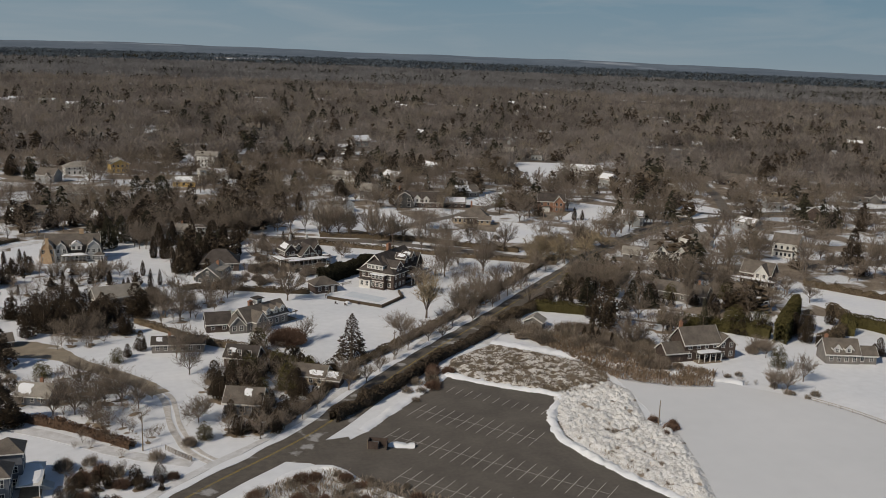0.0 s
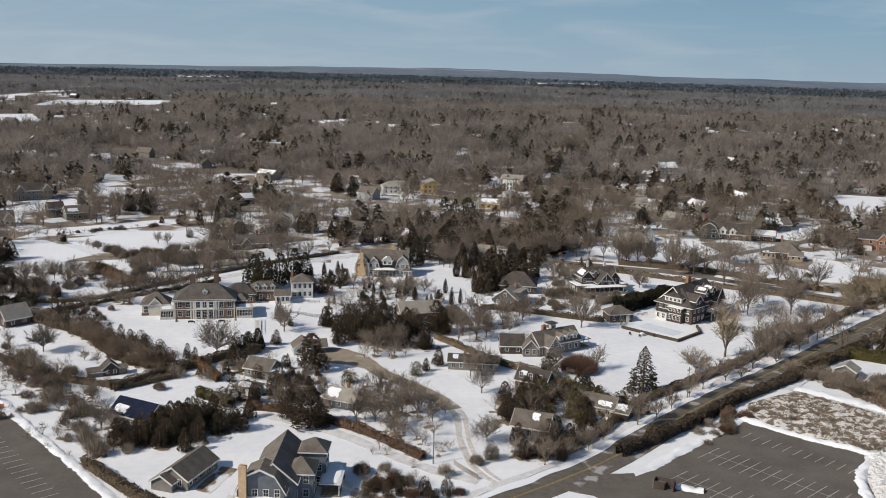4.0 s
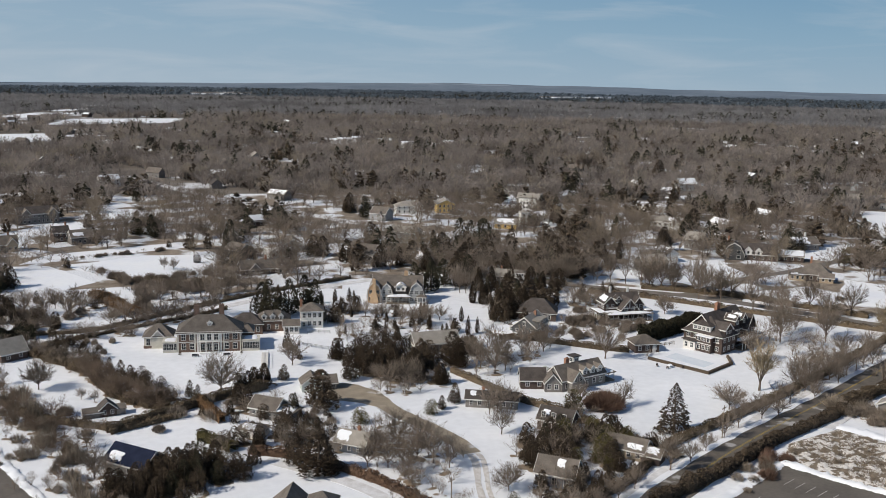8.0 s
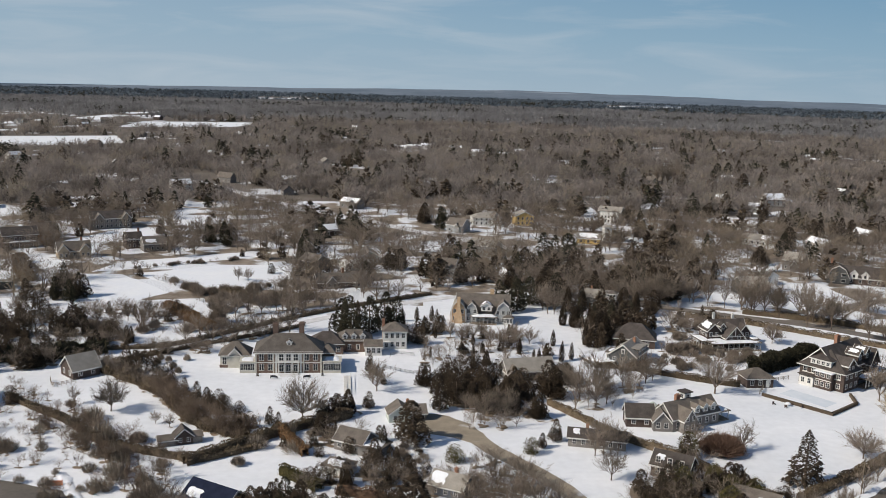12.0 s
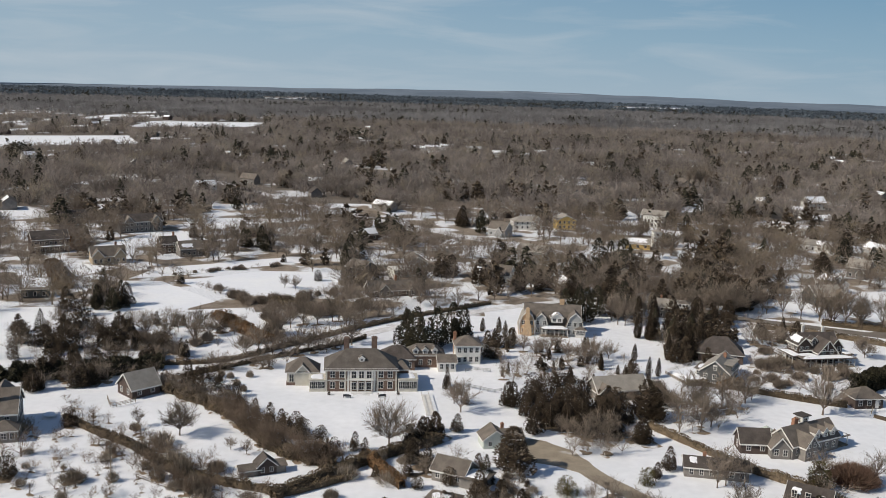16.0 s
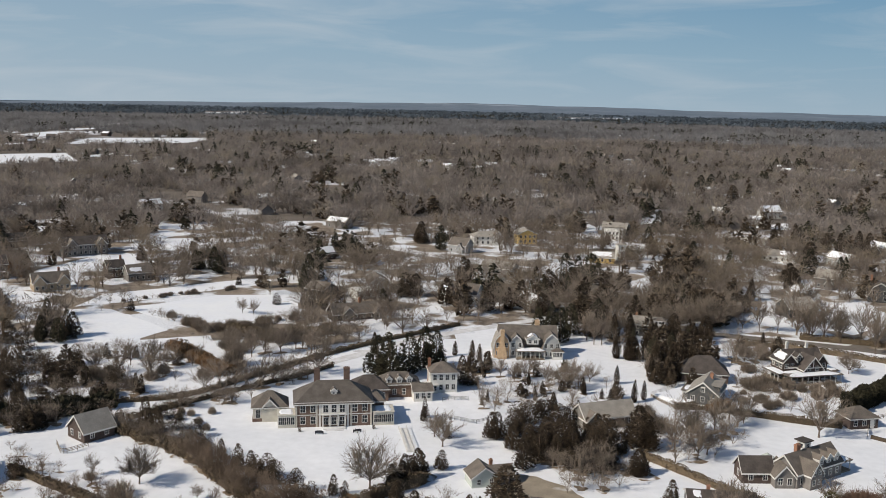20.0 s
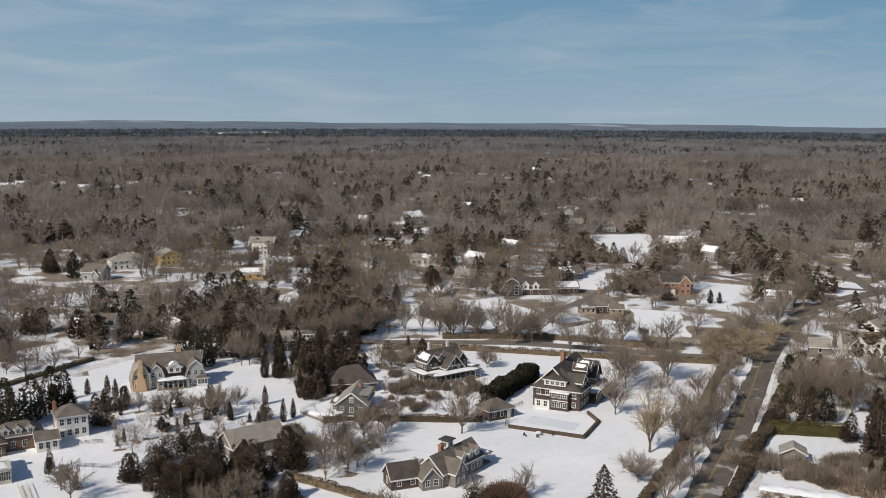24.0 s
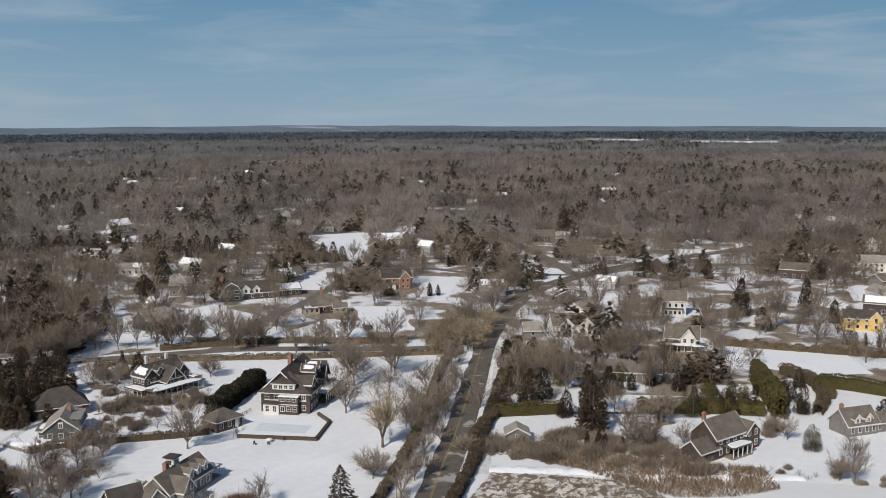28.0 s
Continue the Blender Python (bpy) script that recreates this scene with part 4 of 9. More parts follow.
def window_mesh(w, h):
    key = ("window", round(w, 2), round(h, 2))
    if key not in SHARED:
        t, bm = 0.12, bmesh.new()
        loops = []
        for a, b, y in ((w / 2, h / 2, -0.05), (w / 2 + t, h / 2 + t, -0.05), (w / 2 + t, h / 2 + t, 0.05), (w / 2, h / 2, 0.05)):
            loops.append([bm.verts.new((i * a, y, j * b)) for i, j in ((-1, -1), (1, -1), (1, 1), (-1, 1))])
        for p, q in zip(loops, loops[1:] + loops[:1]):
            for i in range(4):
                bm.faces.new((p[i], p[(i + 1) % 4], q[(i + 1) % 4], q[i]))
        bmesh.ops.recalc_face_normals(bm, faces=bm.faces)
        e, plus = 0.035, bmesh.new()
        outline = [(-e, -h / 2), (e, -h / 2), (e, -e), (w / 2, -e), (w / 2, e), (e, e), (e, h / 2), (-e, h / 2), (-e, e), (-w / 2, e), (-w / 2, -e), (-e, -e)]
        front, back = [plus.verts.new((x, -0.03, z)) for x, z in outline], [plus.verts.new((x, -0.005, z)) for x, z in outline]
        plus.faces.new(front)
        for i in range(12):
            plus.faces.new((front[i], back[i], back[(i + 1) % 12], front[(i + 1) % 12]))
        SHARED[key] = (mesh_of(bm, TRIM, "window"), mesh_of(boxes((-w / 2, w / 2, -0.004, 0.03, -h / 2, h / 2)), GLASS, "pane"), mesh_of(plus, TRIM, "glazing_bar"))
    return SHARED[key]


def put_window(root, m, w, h):
    fr, pa, bar = window_mesh(w, h)
    win = child("window", fr, root, m)
    child("pane", pa, win)
    if root.location.length < 420:
        child("glazing_bar", bar, win)


def roof_line(kind, d, h, rh):
    """Half-profile of a roof across the building, from eave to ridge: (distance from the middle, height)."""
    if kind == "gambrel":
        return [(d / 2, h), (d / 2 * 0.62, h + rh * 0.68), (0, h + rh)]
    return [(d / 2, h), (0, h + rh)]


def volume(root, cx, cy, w, d, h, roof="gable", rh=2.5, axis="x", wall=WALL_GREY, rmat=ROOF_GREY, z0=0.0, over=0.45, win="", ws=(1.0, 1.45), snow=(), sill=0.95, storey=2.8, rname="roof"):
    """One block of a house: walls, roof, windows. axis: the way the ridge runs. win: such as "s5x2 e3" for five windows in two storeys on the side towards -y, three on +x. snow: (slope -1/+1, from, to along the ridge, from, to up the slope)."""
    turn = Matrix.Translation((cx, cy, z0)) @ (Matrix.Rotation(radians(90), 4, "Z") if axis == "y" else Matrix.Identity(4))
    L, D = (w, d) if axis == "x" else (d, w)
    bm = bmesh.new()
    if roof in ("gable", "gambrel"):
        half = roof_line(roof, D, h, rh)
        prof = [(-D / 2, 0)] + [(-u, z) for u, z in half] + [(u, z) for u, z in half[-2::-1]] + [(D / 2, 0)]
        a = [bm.verts.new((-L / 2, u, z)) for u, z in prof]
        b = [bm.verts.new((L / 2, u, z)) for u, z in prof]
        bm.faces.new(a), bm.faces.new(b[::-1])
        for i in range(len(prof)):
            j = (i + 1) % len(prof)
            bm.faces.new((a[i], b[i], b[j], a[j]))
        bmesh.ops.recalc_face_normals(bm, faces=bm.faces)
    else:
        box(bm, -L / 2, L / 2, -D / 2, D / 2, 0, h)
    part("wall", bm, wall, root, m=turn)
    # roof
    bm = bmesh.new()
    t = 0.22
    if roof in ("gable", "gambrel"):
        half = roof_line(roof, D, h, rh)
        slope = (half[1][1] - half[0][1]) / (half[0][0] - half[1][0])
        half = [(half[0][0] + over, half[0][1] - over * slope)] + half[1:]
        prof = [(-u, z + 0.03) for u, z in half] + [(u, z + 0.03) for u, z in half[-2::-1]]
        for i in range(len(prof) - 1):
            (u0, q0), (u1, q1) = prof[i], prof[i + 1]
            vs = [bm.verts.new((x, u, q + e)) for x in (-L / 2 - over, L / 2 + over) for e in (0, t) for u, q in ((u0, q0), (u1, q1))]
            for f_ in ((0, 1, 3, 2), (4, 6, 7, 5), (0, 2, 6, 4), (1, 5, 7, 3), (2, 3, 7, 6), (0, 4, 5, 1)):
                bm.faces.new([vs[k] for k in f_])
    elif roof == "hip":
        o = over
        run = min(D / 2, L / 2 * 0.98)
        low = [(-L / 2 - o, -D / 2 - o), (L / 2 + o, -D / 2 - o), (L / 2 + o, D / 2 + o), (-L / 2 - o, D / 2 + o)]
        lv = [bm.verts.new((x, y, h - 0.12)) for x, y in low]
        lt = [bm.verts.new((x, y, h + 0.1)) for x, y in low]
        r0, r1 = bm.verts.new((-L / 2 + run, 0, h + rh)), bm.verts.new((L / 2 - run, 0, h + rh))
        bm.faces.new(lv[::-1])
        for i in range(4):
            bm.faces.new((lv[i], lv[(i + 1) % 4], lt[(i + 1) % 4], lt[i]))
        bm.faces.new((lt[0], lt[1], r1, r0)), bm.faces.new((lt[1], lt[2], r1)), bm.faces.new((lt[2], lt[3], r0, r1)), bm.faces.new((lt[3], lt[0], r0))
    elif roof == "pyramid":
        o = over
        lt = [bm.verts.new(p) for p in ((-L / 2 - o, -D / 2 - o, h), (L / 2 + o, -D / 2 - o, h), (L / 2 + o, D / 2 + o, h), (-L / 2 - o, D / 2 + o, h))]
        tip = bm.verts.new((0, 0, h + rh))
        bm.faces.new(lt[::-1])
        for i in range(4):
            bm.faces.new((lt[i], lt[(i + 1) % 4], tip))
    elif roof == "shed":
        vs = [bm.verts.new((x, y, h + (y + D / 2 + over) / (D + 2 * over) * rh + e + 0.02)) for x in (-L / 2 - over, L / 2 + over) for e in (0, t) for y in (-D / 2 - over, D / 2 + over)]
        for f_ in ((0, 1, 3, 2), (4, 6, 7, 5), (0, 2, 6, 4), (1, 5, 7, 3), (2, 3, 7, 6), (0, 4, 5, 1)):
            bm.faces.new([vs[k] for k in f_])
    else:
        box(bm, -L / 2 - over, L / 2 + over, -D / 2 - over, D / 2 + over, h + 0.01, h + 0.25)
    bmesh.ops.recalc_face_normals(bm, faces=bm.faces)
    top = part(rname, bm, rmat, root, m=turn)
    if roof in ("gable", "gambrel") and root.location.length < 700:
        for x0, x1 in ((-L / 2 - over - 0.05, -L / 2 - over + 0.03), (L / 2 + over - 0.03, L / 2 + over + 0.05)):
            bm = bmesh.new()
            rows_ = [[bm.verts.new((x, u, q + e)) for x, e in ((x0, -0.22), (x1, -0.22), (x1, t + 0.02), (x0, t + 0.02))] for u, q in prof]
            for ra, rb in zip(rows_, rows_[1:]):
                for k in range(4):
                    bm.faces.new((ra[k], ra[(k + 1) % 4], rb[(k + 1) % 4], rb[k]))
            bm.faces.new(rows_[0]), bm.faces.new(rows_[-1])
            bmesh.ops.recalc_face_normals(bm, faces=bm.faces)
            part("fascia", bm, TRIM, top, "white-painted verge board")
        for s_ in (-1, 1):
            u, q = prof[0][0] * -s_, prof[0][1]
            part("fascia", boxes((-L / 2 - over, L / 2 + over, min(u, u + 0.07 * s_), max(u, u + 0.07 * s_), q - 0.16, q + t)), TRIM, top, "white-painted eaves board")
    elif roof in ("hip", "pyramid") and root.location.length < 700:
        o = over + 0.02
        for board in ((-L / 2 - o, L / 2 + o, -D / 2 - o, -D / 2 - o + 0.06), (-L / 2 - o, L / 2 + o, D / 2 + o - 0.06, D / 2 + o),
                      (-L / 2 - o, -L / 2 - o + 0.06, -D / 2 - o + 0.06, D / 2 + o - 0.06), (L / 2 + o - 0.06, L / 2 + o, -D / 2 - o + 0.06, D / 2 + o - 0.06)):
            part("fascia", boxes((*board, h - 0.2, h + 0.06)), TRIM, top, "white-painted eaves board")
    for side, u0, u1, v0, v1 in snow:
        if roof == "flat":
            part("snow", rough_pad(-L / 2 + 0.1 + u0 * L, -L / 2 + u1 * L - 0.1, -D / 2 + v0 * D, -D / 2 + v1 * D, h + 0.27), SNOW, top, "patch of snow left on the roof")
        else:
            half = roof_line(roof if roof == "gambrel" else "gable", D, h, rh)
            e0, e1 = half[-2], half[-1]
            if roof == "hip":
                e0 = (D / 2 + over, h + 0.1)
            pts = []
            bm = bmesh.new()
            grid = []
            for i in range(9):
                line = []
                for j in range(5):
                    fu, fv = u0 + (u1 - u0) * i / 8, v0 + (v1 - v0) * j / 4
                    if u1 - u0 < 0.9:
                        bu, bv = i / 4 - 1, j / 2 - 1
                        fu -= (u1 - u0) * 0.5 * bu * (0.10 * bv * bv + 0.55 * noise.noise((j * 0.9 + cx, cy, 1.0 + (i > 4) * 3)) + 0.05)
                        fv -= (v1 - v0) * 0.5 * bv * (0.10 * bu * bu + 0.6 * noise.noise((i * 0.7 + cy, cx, 5.0 + (j > 2) * 3)) + 0.05)
                    elif j in (0, 4):
                        fv += 0.06 * noise.noise((i * 1.3 + cy, cx, j))
                    u, q = e0[0] + (e1[0] - e0[0]) * fv, e0[1] + (e1[1] - e0[1]) * fv
                    line.append(bm.verts.new((-L / 2 + fu * L, side * u, q + t + 0.07 + (0.08 if 0 < i < 8 and 0 < j < 4 else -0.02))))
                grid.append(line)
            for i in range(8):
                for j in range(4):
                    bm.faces.new((grid[i][j], grid[i + 1][j], grid[i + 1][j + 1], grid[i][j + 1]))
            bmesh.ops.recalc_face_normals(bm, faces=bm.faces)
            part("snow", bm, SNOW, top, "patch of snow left on the roof")
    # windows, on the true sides of the block
    for spec in win.split():
        side, rest = spec[0], spec[1:].split("x")
        n, rows = int(rest[0]), int(rest[1]) if len(rest) > 1 else 1
        ww, wh = ws
        for row in range(rows):
            z = z0 + sill + wh / 2 + row * storey
            for i in range(n):
                q = (i + 0.5) / n - 0.5
                if side in "sn":
                    s = -1 if side == "s" else 1
                    m = Matrix.Translation((cx + q * w * 0.94, cy + s * (d / 2 + 0.02), z)) @ Matrix.Rotation(0 if s < 0 else math.pi, 4, "Z")
                else:
                    s = 1 if side == "e" else -1
                    m = Matrix.Translation((cx + s * (w / 2 + 0.02), cy + q * d * 0.94, z)) @ Matrix.Rotation(math.pi / 2 * s, 4, "Z")
                put_window(root, m, ww, wh)
    return top


def rough_pad(x0, x1, y0, y1, z):
    bm = bmesh.new()
    n = 14
    rim = []
    for i in range(n):
        w = 2 * math.pi * i / n
        c, s = math.cos(w), math.sin(w)
        k = 1 / max(abs(c), abs(s)) * (0.9 + 0.09 * math.sin(3 * w + x0))
        rim.append(bm.verts.new(((x0 + x1) / 2 + c * k * (x1 - x0) / 2, (y0 + y1) / 2 + s * k * (y1 - y0) / 2, z)))
    mid = [bm.verts.new((v_.co.x * 0.8 + 0.1 * (x0 + x1), v_.co.y * 0.8 + 0.1 * (y0 + y1), z + 0.16)) for v_ in rim]
    for i in range(n):
        j = (i + 1) % n
        bm.faces.new((rim[i], rim[j], mid[j], mid[i]))
    bm.faces.new(mid)
    return bm


def chimney(root, x, y, top, w=1.0, d=0.8, z0=0.0, mat=BRICK):
    part("chimney", boxes((x - w / 2, x + w / 2, y - d / 2, y + d / 2, z0, top), (x - w / 2 - 0.08, x + w / 2 + 0.08, y - d / 2 - 0.08, y + d / 2 + 0.08, top - 0.35, top - 0.15),
                          (x - w * 0.28, x - w * 0.05, y - 0.15, y + 0.15, top, top + 0.3), (x + w * 0.05, x + w * 0.28, y - 0.15, y + 0.15, top, top + 0.3)), mat, root)


def porch(root, x0, x1, y0, y1, h, cols=4, side="s", snow=True, rmat=ROOF_GREY, deck=0.35):
    """A roofed porch: deck, columns, flat roof with snow."""
    part("porch_deck", boxes((x0, x1, y0, y1, 0, deck)), WOOD, root)
    along = (x0, x1) if side in "sn" else (y0, y1)
    for i in range(cols):
        q = along[0] + 0.2 + (along[1] - along[0] - 0.4) * i / max(1, cols - 1)
        x, y = (q, y0 + 0.2) if side == "s" else (q, y1 - 0.2) if side == "n" else (x1 - 0.2, q) if side == "e" else (x0 + 0.2, q)
        part("column", boxes((x - 0.1, x + 0.1, y - 0.1, y + 0.1, deck, h), (x - 0.16, x + 0.16, y - 0.16, y + 0.16, h - 0.15, h)), TRIM, root)
    top = part("porch_roof", boxes((x0 - 0.3, x1 + 0.3, y0 - 0.3, y1 + 0.3, h, h + 0.22)), rmat, root)
    if snow:
        part("snow", rough_pad(x0 - 0.2, x1 + 0.2, y0 - 0.2, y1 + 0.2, h + 0.225), SNOW, top, "snow lying on the porch roof")


def door(root, x, y, side="s", w=1.0, h=2.1, z=0.2, mat=TRIM):
    m = Matrix.Translation((x, y, z + h / 2)) @ Matrix.Rotation({"s": 0, "n": math.pi, "e": math.pi / 2, "w": -math.pi / 2}[side], 4, "Z")
    part("door", boxes((-w / 2 - 0.1, w / 2 + 0.1, -0.04, 0.02, -h / 2, h / 2 + 0.12), (-w / 2, w / 2, -0.07, 0, -h / 2, h / 2)), mat, root, m=m)


def house_at(name, x, y, rot, label, category="house", group="", size=1.0):
    return thing(name, pose(x, y, 0, 0, 0, rot) @ Matrix.Scale(size, 4), label, category, group)


# ---- the houses ----
WALL_GREEN = material("pale_green_clapboard", (0.42, 0.46, 0.42), (0.50, 0.53, 0.49), 0.7, 0.8, fine=0.06)
def mansion():
    r = house_at("mansion", -31, 335, 2, "large brick-and-white mansion with hipped grey roofs and two tall chimneys")
    volume(r, 0, 0, 20.5, 12, 6.4, "hip", 4.8, wall=BRICK_DARK, rmat=ROOF_SLATE, over=0.55, win="e3x2 w3x2", storey=3.2, ws=(1.1, 1.7))
    for x in (-8.9, -6.0, 6.0, 8.9):
        for z in (1.9, 5.1):
            put_window(r, Matrix.Translation((x * 0.93, -6.03, z)), 1.3, 1.9)
    part("portico", boxes((-3.4, 3.4, -6.9, -6.0, 3.4, 3.7), (-3.2, -2.8, -6.8, -6.4, 0, 3.4), (-1.3, -0.9, -6.8, -6.4, 0, 3.4), (0.9, 1.3, -6.8, -6.4, 0, 3.4), (2.8, 3.2, -6.8, -6.4, 0, 3.4),
                          (-3.4, 3.4, -6.3, -6.0, 3.7, 6.5)), TRIM, r, "white-painted portico with columns")
    for x in (-2.2, 0, 2.2):
        for z in (1.7, 5.1):
            put_window(r, Matrix.Translation((x, -6.35, z)), 1.3, 2.0)
    volume(r, 0, -6.05, 20.9, 0.25, 0.35, "flat", z0=6.25, wall=TRIM, rmat=TRIM, over=0.05, rname="cornice")
    for x in (-3.75, 3.75):
        part('pilaster', boxes((x - 0.28, x + 0.28, -6.16, -6.0, 0, 6.3)), TRIM, r)
    for x in (-10.3, 3.6):
        part('belt_course', boxes((x, x + 6.7, -6.12, -6.0, 3.3, 3.5)), TRIM, r)
    for x in (-10.0, -4.6, 4.6, 10.0):
        part('corner_board', boxes((x - 0.22, x + 0.22, -6.14, -6.0, 0, 6.2)), CREAM, r)
    chimney(r, -4.3, 0.8, 14.2, 1.6, 1.2, 9, BRICK_DARK), chimney(r, 3.8, 0.8, 14.4, 1.6, 1.2, 9, BRICK_DARK)
    volume(r, 0.1, -3.2, 1.5, 1.5, 0.9, "gable", 0.6, "y", TRIM, ROOF_GREY, z0=8.3, over=0.15, win="s1", sill=0.1, ws=(0.6, 0.6))
    # low sun rooms at both ends
    volume(r, -12.6, -3.4, 4.6, 5.4, 3.4, "flat", wall=CREAM, rmat=CREAM, win="s4 w4", ws=(0.95, 2.0), over=0.2, snow=((1, 0.05, 0.95, 0.05, 0.95),), rname="parapet")
    volume(r, 13.4, -3.6, 5.6, 5.6, 3.6, "flat", wall=CREAM, rmat=CREAM, win="s5 e4", ws=(0.95, 2.1), over=0.2, snow=((1, 0.05, 0.95, 0.05, 0.95),), rname="parapet")
    volume(r, 12.0, 3.0, 4, 8, 5.0, "hip", 2.2, wall=BRICK_DARK, win="s2 e2")
    # pavilion
    volume(r, -17, 3.5, 9.0, 7.5, 4.0, "hip", 3.6, wall=CREAM, win="s4 w3", ws=(1.2, 2.2), over=0.6, sill=1.1)
    part("plinth", boxes((-21.6, -12.4, -0.36, -0.2, 0, 0.9), (-21.7, -21.5, -0.36, 7.3, 0, 0.9)), BRICK_DARK, r)
    volume(r, -17, 1.6, 4.2, 4.5, 4.0, "gable", 2.2, "y", CREAM, ROOF_GREY, over=0.4)
    # rear wings
    volume(r, 11.5, 18, 11, 8, 3.6, "hip", 3.4, wall=BRICK_DARK, rmat=ROOF_DARK, win="s4", ws=(1.0, 1.6))
    volume(r, 20.5, 20.5, 12, 7, 4.0, "hip", 3.0, wall=BRICK_DARK, win="s4 e2", ws=(0.9, 1.6))
    for x in (17.5, 20.5, 23.5):
        volume(r, x, 18.2, 1.6, 2.2, 1.2, "gable", 0.8, "y", TRIM, ROOF_GREY, z0=4.4, win="s1", sill=0.15, ws=(0.8, 0.9), over=0.2)
    volume(r, 27, 16, 5.5, 7, 3.0, "gable", 1.4, wall=TRIM, win="s3 e2", ws=(0.9, 1.7))
    volume(r, 34.5, 24, 8, 7.5, 6.2, "hip", 2.6, wall=WALL_WHITE, win="s4x2 e3x2 w3x2", ws=(1.0, 1.6), storey=3.0)
    volume(r, 30, 21, 5, 3, 2.6, "flat", wall=TRIM, rmat=TRIM, win="s3", over=0.2)
    chimney(r, 30.8, 26, 9.2, 0.9, 0.8, 2)
    # terrace steps and paved walk down the lawn
    part("terrace", boxes((-3, 3, -8.6, -7, 0, 0.25), (-2.4, 2.4, -9.6, -8.6, 0, 0.12)), WALK, r)
    return r


def gambrel_house():
    r = house_at("gambrel_house", 36.5, 398, -7, "pale grey shingled house with gambrel gables and tall buff chimneys")
    volume(r, 1, 2, 20, 9, 3.2, "gambrel", 6.6, "x", WALL_WHITE, ROOF_GREY, win="s6 e3", over=0.4)
    volume(r, -8.2, -1.6, 6.0, 8, 3.2, "gambrel", 5.4, "y", STONE_CH, ROOF_LIGHT, win="s2x2 w2", over=0.3)
    volume(r, -3.2, -1.8, 5.0, 6, 3.2, "gambrel", 4.6, "y", WALL_PALE, ROOF_GREY, win="s2x2", over=0.3)
    volume(r, 8.8, -1.6, 6.4, 8, 3.2, "gambrel", 5.4, "y", WALL_PALE, ROOF_GREY, win="s3x2 e2", over=0.35)
    volume(r, 2.4, -2.6, 4.0, 3.4, 2.0, "gable", 1.2, "y", WALL_WHITE, ROOF_GREY, z0=4.6, win="s2", sill=0.4, ws=(1.0, 1.1), snow=((-1, 0.1, 0.9, 0.1, 0.9), (1, 0.1, 0.9, 0.1, 0.9)))
    porch(r, -3.4, 6.4, -7.4, -3.4, 2.8, 7)
    part("snow_shelf", rough_pad(-2.2, 6.0, -7.2, -3.2, 3.19), SNOW, r, "deep snow on the veranda roof")
    for x in (-10.9, -5.5):
        part("corner_board", boxes((x - 0.2, x + 0.2, -5.75, -5.6, 0, 5.6)), TRIM, r)
    volume(r, 10.8, -5.6, 3.4, 2.4, 2.8, "hip", 1.0, wall=TRIM, rmat=ROOF_GREY, win="s3 e2", ws=(0.8, 1.6))
    chimney(r, -8.2, -6.1, 9.9, 1.3, 1.0, 0, STONE_CH)
    part("chimney_base", boxes((-9.8, -6.6, -6.9, -5.5, 0, 2.4), (-9.5, -6.9, -6.8, -5.5, 2.4, 4.0), (-9.1, -7.3, -6.7, -5.5, 4.0, 5.4)), STONE_CH, r, "flared buff brick chimney base")
    chimney(r, 4.4, 2.2, 11.6, 1.6, 0.9, 7, STONE_CH)
    return r


def white_gable_house():
    r = house_at("porch_house", 121, 366, 8, "brown shingled house with snowy wraparound porch and white trim")
    W = dict(wall=WALL_SHINGLE, rmat=ROOF_DARK)
    volume(r, 1.5, 2.2, 13, 8.5, 4.6, "gable", 4.2, "x", win="e3x2 n4x2", over=0.6, storey=2.6, **W)
    volume(r, 1.6, -2.6, 6.4, 5.6, 4.4, "gable", 3.6, "y", win="s2x2", over=0.7, storey=2.6, snow=((-1, 0.1, 0.7, 0.1, 0.55),), **W)
    volume(r, -5.2, 0.8, 4.6, 6.4, 6.2, "gable", 2.2, "y", win="s2x2 w3x2", over=0.5, storey=2.9, snow=((1, 0.05, 0.95, 0.05, 0.9),), **W)
    volume(r, 6.6, 0.2, 4.2, 6.0, 5.2, "gable", 2.6, "y", win="s2x2 e2x2", over=0.5, storey=2.6, **W)
    volume(r, -1.6, -0.9, 1.8, 2.4, 1.4, "gable", 1.0, "y", z0=6.0, win="s1", sill=0.15, ws=(0.9, 1.0), over=0.25, **W)
    part("gable_trim", boxes((-1.5, 4.7, -5.5, -5.42, 4.35, 4.6), (1.45, 1.75, -5.5, -5.42, 4.6, 7.6)), TRIM, r, "white gable boards")
    porch(r, -9.0, 9.8, -9.2, -5.4, 2.9, 10)
    porch(r, 8.8, 11.4, -5.0, 3, 2.9, 4, "e")
    porch(r, -11.0, -7.6, -5.0, 3.4, 2.9, 5, "w")
    part("porch_rail", boxes((-9.0, 9.8, -9.1, -9.0, 1.15, 1.25), *[(x, x + 0.06, -9.08, -9.02, 0.35, 1.15) for x in np.arange(-8.9, 9.7, 0.45)]), TRIM, r, "white porch railing")
    part("snow_shelf", rough_pad(-8.6, -1.8, -5.6, -2.6, 3.15), SNOW, r, "snow lying deep on the porch roof")
    chimney(r, -2.8, 3.2, 11.2, 0.8, 0.7, 6, TRIM), chimney(r, 4.6, 3.0, 10.6, 0.8, 0.7, 6, TRIM)
    return r


